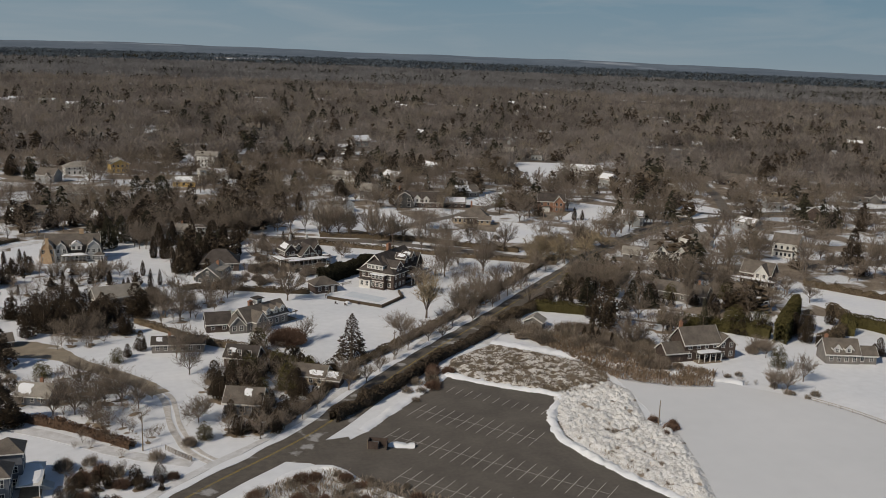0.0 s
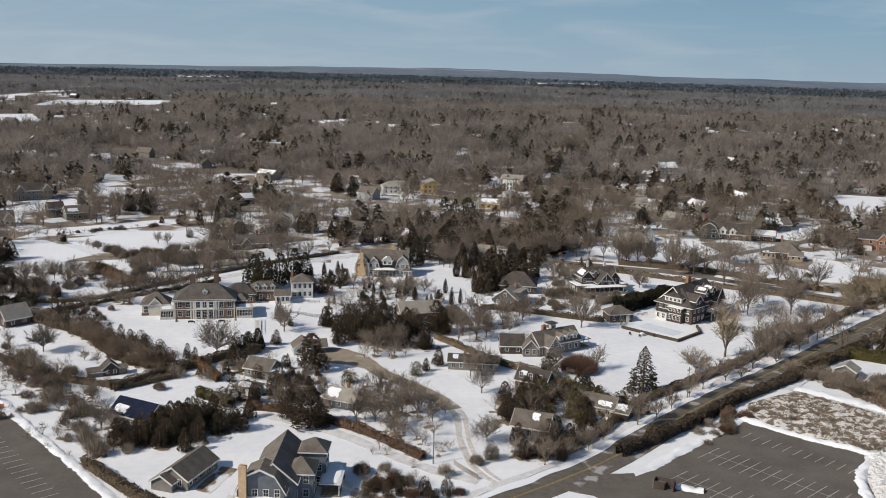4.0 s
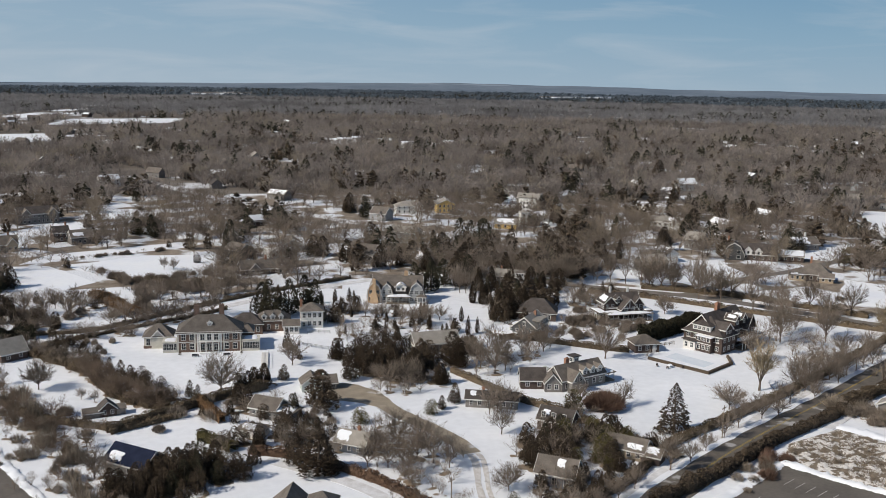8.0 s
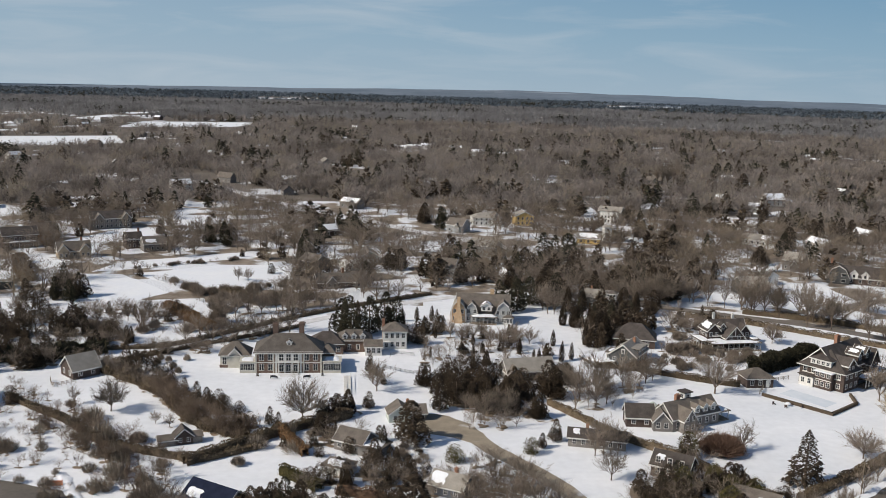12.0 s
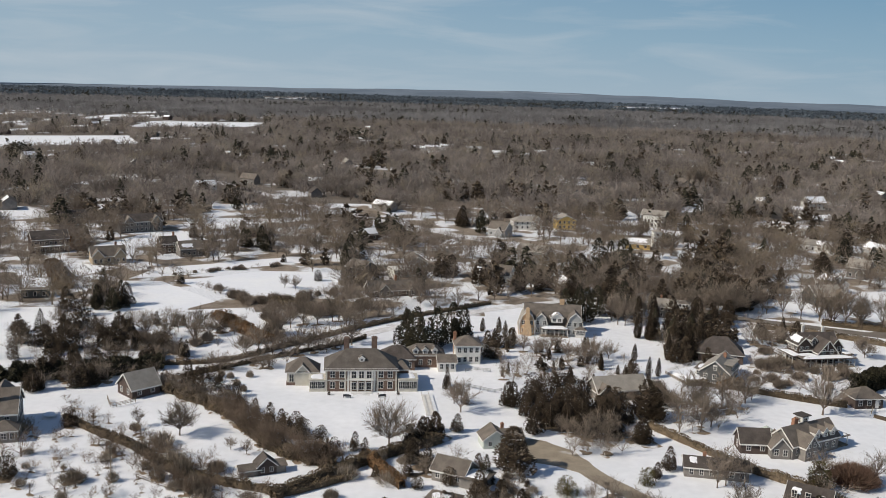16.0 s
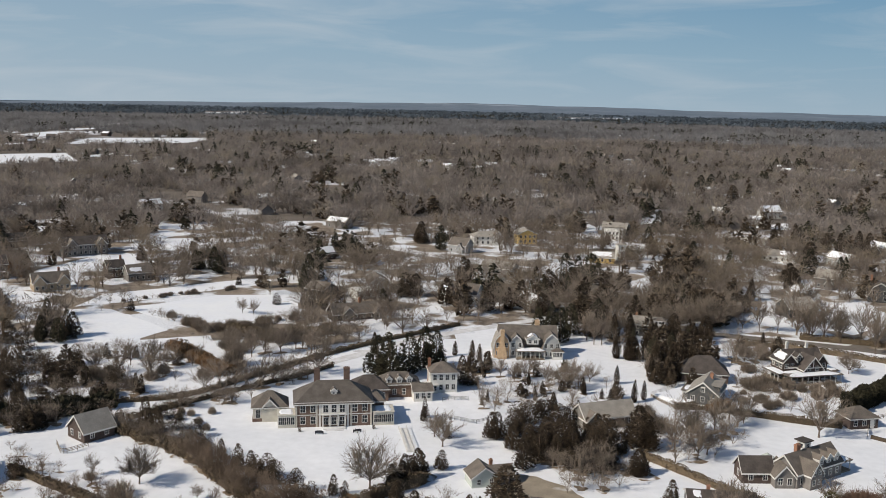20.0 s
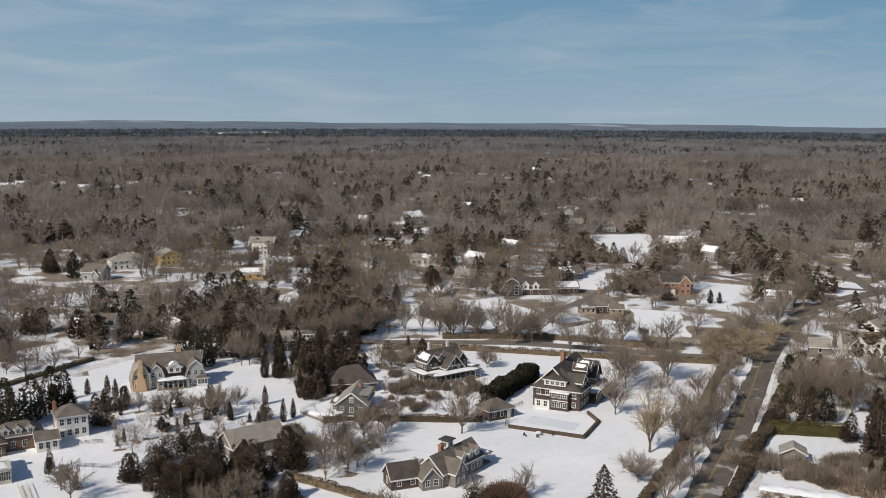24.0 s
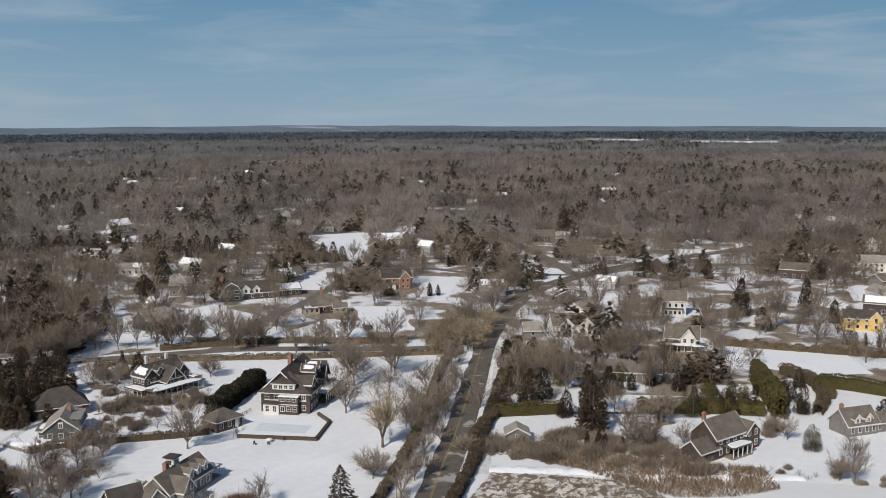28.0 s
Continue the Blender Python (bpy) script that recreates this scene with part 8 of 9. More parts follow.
hedge([(-46.1, 208.2), (-33.2, 191.5), (-24, 182)], 2.0, 2.2, HEDGE, BROWN)
hedge([(-12.6, 241), (0.2, 235.9), (16.7, 221.8), (29.4, 204.6)], 2.2, 1.8, RUST_DARK, "rust-brown hedge along a snowy drive", rag=0.5)
hedge([(-84.4, 412.5), (-74, 396), (-63, 378)], 5.5, 2.6, RUST, "wide rust-brown hedge block between gardens", rag=0.35, leaf=0.4, dense=50)
hedge([(-190, 338), (-150, 336), (-126, 338), (-106, 343), (-92, 350)], 4, 3.4, PINE, "dark tall evergreen belt behind the barn", rag=0.7, leaf=0.8)
thicket([(-117, 485), (-96, 500), (-71, 512), (-70, 509), (-95, 496), (-115, 482)], ("bare", "shrub"), 34, 1.4, 2.6, 112)
thicket([(-97, 464), (-74, 439), (-60, 442), (-41, 460), (-38, 455), (-58, 436), (-76, 433), (-100, 460)], ("bare", "shrub", "bare"), 60, 2.2, 4.4, 111)
hedge([(-66.5, 433), (-50, 421), (-30, 430)], 4, 3.0, HEDGE, BROWN, rag=0.5, leaf=0.5)
hedge([(-104, 352), (-75.3, 356.2), (-55.8, 374.5), (-23.5, 407), (20, 440)], 1.4, 1.4, HEDGE, BROWN, rag=0.5)
hedge([(-86, 338), (-60, 360.5), (-40, 376), (-30, 386)], 1.2, 1.2, HEDGE, BROWN, rag=0.5)
hedge([(118.4, 330.6), (132, 340), (147.2, 349.7)], 4.5, 5.0, PINE, "tall dark green hedge sheltering a house", rag=0.35, leaf=0.55)
hedge([(146.4, 413), (177.3, 397.5), (200, 375), (219, 356.2)], 2.0, 2.2, HEDGE, BROWN, rag=0.4)
hedge([(120, 406), (138.5, 398), (181, 362.5), (222, 330)], 1.8, 1.8, HEDGE, BROWN, rag=0.4)
hedge([(176, 272.5), (184, 266.5), (192, 260.4)], 3.0, 3.4, YEW, GREEN)
hedge([(153, 260.7), (165, 267), (176, 272.5)], 2.5, 3.0, HEDGE, BROWN, rag=0.5)
hedge([(230.3, 212.3), (246, 224), (262, 236.5)], 3.5, 7.5, YEW, "tall clipped arborvitae hedge between lawns", leaf=0.5)
hedge([(277, 234.7), (271, 221.5), (256, 211), (241.4, 206.5)], 3.0, 3.6, HEDGE, BROWN, rag=0.4)
hedge([(259, 213.7), (262, 210.5)], 4, 6.0, YEW, GREEN)
hedge([(264, 217), (272.3, 215), (276, 191.8), (277, 175)], 2.6, 4.5, YEW, GREEN)
hedge([(208, 245.4), (216, 236.5), (224, 228), (231, 217.4)], 4, 4.0, YEW, GREEN, rag=0.35)
hedge([(68, 337.2), (78, 335), (100, 322), (109, 318)], 1.6, 1.8, HEDGE, BROWN, rag=0.4)
hedge([(46, 301), (54, 286), (61, 273.5), (70, 263), (78, 250), (85, 239), (92, 228)], 1.8, 1.8, HEDGE, "long brown hedge between two snowy gardens", rag=0.5)
hedge([(300, 268), (318, 229), (330, 205)], 2.6, 2.0, HEDGE, "rust-brown hedge beside a long lawn", rag=0.6, leaf=0.4)
hedge([(-196, 600), (-176, 552), (-168, 540)], 5, 3.5, RUST, "rust-brown hedge between gardens", leaf=0.6)
hedge([(-172, 500), (-160, 470), (-152, 455)], 5, 3.5, RUST, "rust-brown hedge between gardens", leaf=0.6)

snow_bank([(116, 223), (126, 210.5), (137, 197.5), (128.5, 188), (123, 176), (122.5, 166), (125.5, 148), (131, 128)], 2.8, 0.9, "bright ridge of ploughed snow along the car park edge")
snow_bank([(80, 195), (92, 204.5), (104, 213.5), (116, 223)], 3.0, 0.4, "shaded strip of snow below the roadside hedge")
snow_bank([(-76, 252), (-68, 238), (-49, 209), (-32, 182)], 2.8, 0.5, "snow bank along the car park edge")
snow_bank([(30, 161), (46, 172.5), (60, 179.5), (67, 178), (73, 162), (90, 136), (100, 118)], 2.4, 0.5, "low snow bank round the brushy island by the entrance")
snow_bank([(143, 245), (156, 230), (166, 214), (176, 204), (192, 188)], 4.0, 0.7, "smooth snow bank along the pond shore")


# ---- pool, fences, poles, cars and other small things ----
def wall_line(points, width, height, mat, name, label, category):
    bm = bmesh.new()
    for a, b in zip(points, points[1:]):
        a, b = Vector(a), Vector(b)
        d = (b - a).normalized()
        n = Vector((-d.y, d.x)) * width / 2
        a, b = a - d * width / 2, b + d * width / 2
        low = [bm.verts.new((p.x, p.y, 0)) for p in (a - n, b - n, b + n, a + n)]
        high = [bm.verts.new((p.x, p.y, height)) for p in (a - n, b - n, b + n, a + n)]
        bm.faces.new(high)
        for i in range(4):
            j = (i + 1) % 4
            bm.faces.new((low[i], low[j], high[j], high[i]))
    return tagged(new(name, mesh_of(bm, mat, name)), label, category)


def fence(points, height, gap, mat, label, rails=2, name="fence", thick=0.1):
    pts = smooth_line(points, gap)
    root = thing(name, pose(pts[0].x, pts[0].y, 0), label, "fence")
    post = mesh_of(boxes((-thick / 2, thick / 2, -thick / 2, thick / 2, 0, height)), mat, "post")
    o = pts[0]
    for i, p in enumerate(pts):
        child("post", post, root, Matrix.Translation((p.x - o.x, p.y - o.y, 0)))
        if i + 1 < len(pts):
            q = pts[i + 1]
            L, w = (q - p).length, math.atan2(q.y - p.y, q.x - p.x)
            for k in range(rails):
                z = height * (0.92 - 0.5 * k / max(1, rails - 1)) if rails < 4 else height * (0.95 - k * 0.9 / rails)
                part("rail", boxes((0, L, -thick / 4, thick / 4, z - 0.06, z + 0.06)), mat, root, m=Matrix.Translation((p.x - o.x, p.y - o.y, 0)) @ Matrix.Rotation(w, 4, "Z"))
    return root


surface("pool_terrace", plate([(114.5, 311.5), (126.5, 293.5), (137.5, 301.8), (139, 309), (128, 322), (118, 316.5)], 0.12, wobble=0.2), SNOW, "snow-covered terrace round a covered pool", "terrace")
surface("pool_cover", plate([(119, 311.5), (127.5, 299), (133, 303), (124.5, 315.5)], 0.14), material("pool_cover_snow", (0.62, 0.68, 0.74), (0.72, 0.76, 0.80), 0.3, 0.6), "pale cover of a swimming pool under thin snow", "pool")
wall_line([(113, 309.5), (126.4, 292.6), (138.2, 301.7), (140.3, 309.5)], 0.7, 0.9, HEDGE_DARK, "low_hedge", "low clipped brown hedge round the pool terrace", "hedge")
fence([(112.5, 311), (120, 322), (128, 326)], 1.3, 2.0, WOOD, "weathered post-and-rail fence by the pool", 3)
fence([(1.2, 348.1), (5, 349.5), (9.1, 348.4)], 1.2, 1.6, METAL, "dark metal fence curving round a snowy terrace", 3)
fence([(-0.7, 333.9), (4, 331), (8, 328.4), (12, 331)], 1.2, 1.6, METAL, "dark metal fence on the lawn", 3)
fence([(64.8, 348.4), (73, 354.5), (81.7, 360.2)], 1.6, 2.2, TRIM, "white painted railing along a snowy deck", 4)
fence([(64.8, 348.4), (68.1, 337.6), (73.7, 336.9)], 1.0, 1.2, WOOD, "weathered board fence below the deck", 4, thick=0.14)
fence([(-92, 318), (-97, 314), (-100, 320)], 1.4, 1.2, WOOD, "small wooden paddock fence by the barn", 3)
fence([(199, 172), (203, 160), (205, 146)], 1.0, 3.0, WOOD, "low wooden rail fence along the pond", 2)
fence([(36, 201), (38, 196.5), (40, 193)], 1.3, 1.0, WOOD, "weathered wooden gate fence at the close", 4)
fence([(-80, 268), (-72, 262), (-62, 258)], 1.0, 2.4, WOOD, "low snow fence among brush", 2)


def boardwalk():
    r = thing("boardwalk", pose(-12.6, 325.5, 0, 0, 0, -88), "pale wooden boardwalk with rails running down the lawn", "boardwalk")
    part("deck", boxes((0, 17, -1.0, 1.0, 0.25, 0.4)), TRIM, r)
    for s_ in (-1, 1):
        part("rail", boxes((0, 17, s_ * 1.0 - 0.05, s_ * 1.0 + 0.05, 1.15, 1.25)), TRIM, r)
        for i in range(10):
            part("post", boxes((i * 1.85, i * 1.85 + 0.12, s_ * 1.0 - 0.06, s_ * 1.0 + 0.06, 0, 1.2)), TRIM, r)


def pole(x, y, h, arm=True):
    r = thing("utility_pole", pose(x, y, 0, 0, 0, 40), "weathered wooden utility pole with a crossarm" if arm else "thin leaning wooden pole", "pole")
    vs, fs = [], []
    tube(vs, fs, Vector((0, 0, 0)), Vector((0, 0, h)), 0.16, 0.1, 8)
    child("pole", quad_mesh(vs, fs, WOOD, "pole"), r)
    if arm:
        part("crossarm", boxes((-1.1, 1.1, -0.06, 0.06, h - 0.9, h - 0.75)), WOOD, r)
        for x_ in (-1, -0.4, 0.4, 1):
            part("insulator", boxes((x_ - 0.05, x_ + 0.05, -0.05, 0.05, h - 0.75, h - 0.55)), METAL, r)


def car(x, y, rot, mat, label):
    r = thing("car", pose(x, y, 0, 0, 0, rot), label, "car")
    bm = bmesh.new()
    prof = [(-2.2, 0.35), (-2.25, 0.8), (-2.0, 0.98), (-1.0, 1.02), (1.0, 1.0), (2.05, 0.85), (2.25, 0.6), (2.2, 0.35)]
    a, b = [bm.verts.new((u, -0.88, z)) for u, z in prof], [bm.verts.new((u, 0.88, z)) for u, z in prof]
    bm.faces.new(a), bm.faces.new(b[::-1])
    for i in range(len(prof)):
        bm.faces.new((a[i], b[i], b[(i + 1) % len(prof)], a[(i + 1) % len(prof)]))
    bmesh.ops.recalc_face_normals(bm, faces=bm.faces)
    part("body", bm, mat, r)
    bm = bmesh.new()
    low, high = [(-1.7, -0.82), (1.1, -0.82), (1.1, 0.82), (-1.7, 0.82)], [(-1.1, -0.66), (0.4, -0.66), (0.4, 0.66), (-1.1, 0.66)]
    lv, hv = [bm.verts.new((*p, 1.0)) for p in low], [bm.verts.new((*p, 1.48)) for p in high]
    for i in range(4):
        bm.faces.new((lv[i], lv[(i + 1) % 4], hv[(i + 1) % 4], hv[i]))
    bm.faces.new(hv)
    part("windows", bm, GLASS, r)
    part("car_roof", boxes((-1.12, 0.42, -0.68, 0.68, 1.48, 1.53)), mat, r)
    wheel = bmesh.new()
    bmesh.ops.create_cone(wheel, cap_ends=True, segments=14, radius1=0.33, radius2=0.33, depth=0.22, matrix=Matrix.Rotation(math.pi / 2, 4, "X"))
    me = mesh_of(wheel, ASPHALT, "wheel")
    for x_ in (-1.4, 1.4):
        for y_ in (-0.82, 0.82):
            child("wheel", me, r, Matrix.Translation((x_, y_, 0.33)))


def garden_seat(x, y, rot, label="dark wooden garden chair half buried in snow", name="garden_chair"):
    r = thing(name, pose(x, y, 0, 0, 0, rot), label, "chair", "chairs on the snowy lawn")
    part("seat", boxes((-0.35, 0.35, -0.35, 0.35, 0.38, 0.44)), WALL_SHINGLE, r)
    part("backrest", boxes((-0.35, 0.35, 0.3, 0.37, 0.44, 1.0)), WALL_SHINGLE, r)
    for a in (-0.3, 0.3):
        for b in (-0.3, 0.3):
            part("leg", boxes((a - 0.04, a + 0.04, b - 0.04, b + 0.04, 0, 0.4)), WALL_SHINGLE, r)


def garden_bench(x, y, rot):
    r = thing("garden_bench", pose(x, y, 0, 0, 0, rot), "dark curved metal garden bench on a snowy lawn", "bench")
    part("seat", boxes((-1.1, 1.1, -0.3, 0.3, 0.40, 0.47)), CAR_DARK, r)
    part("backrest", boxes((-1.1, 1.1, 0.26, 0.32, 0.55, 0.98), (-0.7, 0.7, 0.26, 0.32, 0.98, 1.08)), CAR_DARK, r)
    for a in (-1.0, 1.0):
        part("leg", boxes((a - 0.05, a + 0.05, -0.28, -0.2, 0, 0.4), (a - 0.05, a + 0.05, 0.22, 0.3, 0, 0.55)), CAR_DARK, r)
        part("armrest", boxes((a - 0.05, a + 0.05, -0.3, 0.3, 0.62, 0.68), (a - 0.04, a + 0.04, -0.28, -0.22, 0.47, 0.62)), CAR_DARK, r)


def round_table(x, y, r_, label, name="garden_table"):
    r = thing(name, pose(x, y, 0), label, "table")
    for part_name, rad, z0, z1, mat in (("tabletop", r_, 0.68, 0.74, TRIM), ("leg", 0.08, 0, 0.68, TRIM), ("snow", r_ * 0.95, 0.74, 0.95, SNOW)):
        bm = bmesh.new()
        bmesh.ops.create_cone(bm, cap_ends=True, segments=20, radius1=rad, radius2=rad * (0.8 if part_name == "snow" else 1), depth=z1 - z0, matrix=Matrix.Translation((0, 0, (z0 + z1) / 2)))
        part(part_name, bm, mat, r)


def shelter():
    r = thing("wooden_enclosure", pose(80, 185, 0, 0, 0, -32), "dark wooden enclosure at the car park with heaped snow", "enclosure")
    part("back_panel", boxes((-2.2, 2.2, 1.0, 1.15, 0, 2.0)), WALL_SHINGLE, r)
    part("side_panel", boxes((-2.2, -2.05, -1.2, 1.0, 0, 2.0)), WALL_SHINGLE, r)
    part("side_panel", boxes((2.05, 2.2, -1.2, 1.0, 0, 2.0)), WALL_SHINGLE, r)
    part("front_panel", boxes((-2.05, 0.2, -1.2, -1.05, 0, 1.9)), WALL_SHINGLE, r)
    part("bin", boxes((-1.8, 0.2, -0.8, 0.8, 0, 1.3)), METAL, r)
    part("post", boxes((-2.3, -2.1, -1.3, -1.1, 0, 2.2)), WOOD, r)


boardwalk(), shelter()
garden_bench(-34.7, 323.4, 170), garden_bench(-24.8, 323.9, 195)
snow_bank([(83, 185.5), (85.5, 183.5), (88, 182.5)], 2.4, 1.0, "heap of snow beside the wooden enclosure")
for x, y, h, arm in ((31.4, 202.4, 9, True), (-85, 266, 9, True), (-113, 269, 8, False), (149.3, 172, 6.5, False), (-38, 372, 9, True), (108, 240, 9, True), (176, 292, 9, True), (226, 330, 9, True)):
    pole(x, y, h, arm)
car(252.3, 192.1, 60, CAR_DARK, "dark blue parked car on a snowy lawn drive")
car(264.6, 298.2, 35, CAR_DARK, "dark parked car in a snowy drive")
car(266.5, 292.5, 35, CAR_DARK, "dark parked car in a snowy drive")
for x, y, a in ((113, 301.5, 20), (115.5, 299, 140), (120.2, 298.8, 200), (118.6, 301.6, 300)):
    garden_seat(x, y, a)
round_table(116.8, 300.6, 0.9, "round white garden table under snow")
round_table(-111, 306.5, 1.9, "large round snow-covered trampoline table on the terrace", "garden_table")
tagged(new("barrier", mesh_of(boxes((-77, -73.5, 245.4, 245.5, 0, 1.2), (-77.05, -76.95, 245.35, 245.55, 0, 1.4), (-73.55, -73.45, 245.35, 245.55, 0, 1.4)), material("orange_mesh", (0.55, 0.20, 0.10), (0.62, 0.28, 0.16), 1, 0.8))), "faded orange barrier netting on the snow", "barrier")
surface('raised_deck', plate([(65.5, 348), (74, 338.5), (77, 345), (82.5, 358)], 1.1, thick=1.05), SNOW, 'snow-covered raised deck behind a white railing', 'deck')
surface("garden_path", ribbon([(186, 268), (196, 256), (206, 246), (212, 238)], 1.8, 0.07, 0.2), FAR_ROAD, "cleared asphalt path across a snowy yard", "path")
# brown sheet laid where the garage's shadow and a wooden ramp lie
surface("turning_yard", plate([(-21, 193), (-17.5, 191), (-12.5, 203), (-16, 205)], 0.05, wobble=0.6), LITTER, "brown patch beside a garage, standing in for its shade and a wooden ramp", "yard")


def bare_ground():
    """Ragged patches of dead grass and leaves laid open under trees and shrubs."""
    rng = np.random.RandomState(12)
    spots = FEET + [(x, y, 0.25 * h) for x, y, h in LOOSE]
    spots = [p for p in spots if inside(np.array([p[0]]), np.array([p[1]]), GARDENS[0])[0]]
    c = np.array(spots)
    crowd = (np.hypot(c[:, None, 0] - c[None, :, 0], c[:, None, 1] - c[None, :, 1]) < 7).sum(1)
    c = c[crowd > 5]
    n, k = len(c), 11
    w = np.linspace(0, 2 * np.pi, k, endpoint=False) + rng.rand(n, 1)
    r = c[:, 2:3] * (0.75 + 0.3 * np.sin(2 * w + rng.rand(n, 1) * 6) + 0.45 * rng.rand(n, k))
    z = 0.05 + 0.004 * (np.arange(n) % 12)
    rim = np.stack([c[:, :1] + r * np.cos(w), c[:, 1:2] + r * np.sin(w) * 0.9, np.repeat(z[:, None] - 0.01, k, 1)], -1)
    verts = np.concatenate([np.concatenate([c[:, :2], z[:, None] + 0.02], 1)[:, None], rim], 1).reshape(-1, 3)
    i, j = np.arange(n)[:, None] * (k + 1), np.arange(k)[None]
    faces = np.stack([i + 0 * j, i + 1 + j, i + 1 + (j + 1) % k], -1).reshape(-1, 3)
    tagged(new("bare_ground", raw_mesh(verts, faces, LITTER, "bare_ground")), "dead grass and leaf litter showing through snow under plants", "leaf litter", kind="stuff")


bare_ground()


# ---- woods to the horizon ----
def twig_cloud(seed, n, wide, tree="bare"):
    """Triangles of one far tree of unit height."""
    rng = np.random.RandomState(seed)
    if tree == "bare":
        # limbs fan out of a short trunk; short upright twigs stand along them and fill the top of the crown
        limbs = 12
        lw, lift = np.arange(limbs) * 2.4 + rng.rand(limbs), rng.uniform(0.35, 1.45, limbs)
        reach = rng.uniform(0.36, 0.52, limbs)
        ends = np.stack([reach * np.cos(lift) * np.cos(lw), reach * np.cos(lift) * np.sin(lw), 0.26 + 1.25 * reach * np.sin(lift) + 0.05], -1)
        m = n - limbs
        pick, q = rng.randint(0, limbs, m), rng.uniform(0.4, 1.1, m)
        at = np.array([0, 0, 0.2]) * (1 - q[:, None]) + ends[pick] * q[:, None] + rng.normal(0, 0.05, (m, 3))
        way = (at - np.array([0, 0, 0.3])) * np.array([1.3, 1.3, 0.6]) + np.array([0, 0, 0.24]) + rng.normal(0, 0.16, (m, 3))
        way /= np.linalg.norm(way, axis=1)[:, None]
        foot = np.concatenate([np.tile([[0, 0, 0.12]], (limbs, 1)), at])
        tip = np.concatenate([ends, at + way * rng.uniform(0.07, 0.2, m)[:, None]])
        side = np.cross(tip - foot, rng.normal(0, 1, (n, 3)))
        side *= wide / (np.linalg.norm(side, axis=1)[:, None] + 1e-9)
        side[:limbs] *= 1.3
        tri = np.stack([foot + side * 1.3, foot - side * 1.3, tip + side * 0.8], 1)
        tri[0] = [[-0.02, 0, 0], [0.02, 0, 0], [0, 0, 0.6]]
        return tri
    if tree == "crown":
        # small facets lying along a lumpy dome, with gaps between
        w, el = rng.rand(n) * 2 * np.pi, np.arcsin(-0.25 + 1.25 * rng.rand(n))
        out = np.stack([np.cos(el) * np.cos(w), np.cos(el) * np.sin(w), np.sin(el)], -1)
        lump = 1 + 0.22 * np.sin(w * 3 + seed) * np.cos(el) + rng.normal(0, 0.10, n)
        c = out * np.array([0.46, 0.46, 0.52]) * lump[:, None] + np.array([0, 0, 0.46])
        face = out * 0.8 + np.array([-0.1, 0, 0.35]) + rng.normal(0, 0.25, (n, 3))
        face /= np.linalg.norm(face, axis=1)[:, None]
        u = np.cross(face, np.array([0.0, 0.0, 1.0]) + rng.normal(0, 0.3, (n, 3)))
        u /= np.linalg.norm(u, axis=1)[:, None] + 1e-9
        v = np.cross(u, face)
        size = wide * (0.7 + 0.7 * rng.rand(n))[:, None]
        tri = np.stack([c - v * size * 1.5, c + v * size + u * size * 0.8, c + v * size - u * size * 0.8], 1)
        tri[0] = [[-0.03, 0, 0], [0.03, 0, 0], [0, 0, 0.6]]
        return tri
    v_, f_ = needle_tree(seed, 1.0, 0.34 if tree == "spruce" else 0.44, "spruce" if tree == "spruce" else "cedar", n, 1.15 if n > 300 else 2.3 if n > 60 else 3.6)
    tri = v_[f_]
    return tri


def scatter(x, y, h, mat, name, label, n, wide, tree="bare", seed=0):
    """One mesh of far trees with feet at x, y."""
    rng = np.random.RandomState(seed)
    kinds = [twig_cloud(s + 40, n, wide, tree) for s in range(10)]
    pick, turn = rng.randint(0, 10, len(x)), rng.rand(len(x)) * 2 * np.pi
    fat = (1.0 + 0.6 * rng.rand(len(x))) if tree in ("bare", "crown") else (0.8 + 0.5 * rng.rand(len(x)))
    out = []
    for k in range(10):
        i = np.where(pick == k)[0]
        t = kinds[k].reshape(-1, 3)
        c, s = np.cos(turn[i])[:, None] * fat[i, None], np.sin(turn[i])[:, None] * fat[i, None]
        vx = (c * t[:, 0] - s * t[:, 1]) * h[i, None] + x[i, None]
        vy = (s * t[:, 0] + c * t[:, 1]) * h[i, None] + y[i, None]
        vz = t[:, 2] * h[i, None] + hills(x[i], y[i] - 60)[:, None]
        out.append(np.stack([vx, vy, vz], -1).reshape(-1, 3))
    verts = np.concatenate(out)
    return tagged(new(name, raw_mesh(verts, np.arange(len(verts)).reshape(-1, 3), mat, name)), label, "woods", kind="stuff")


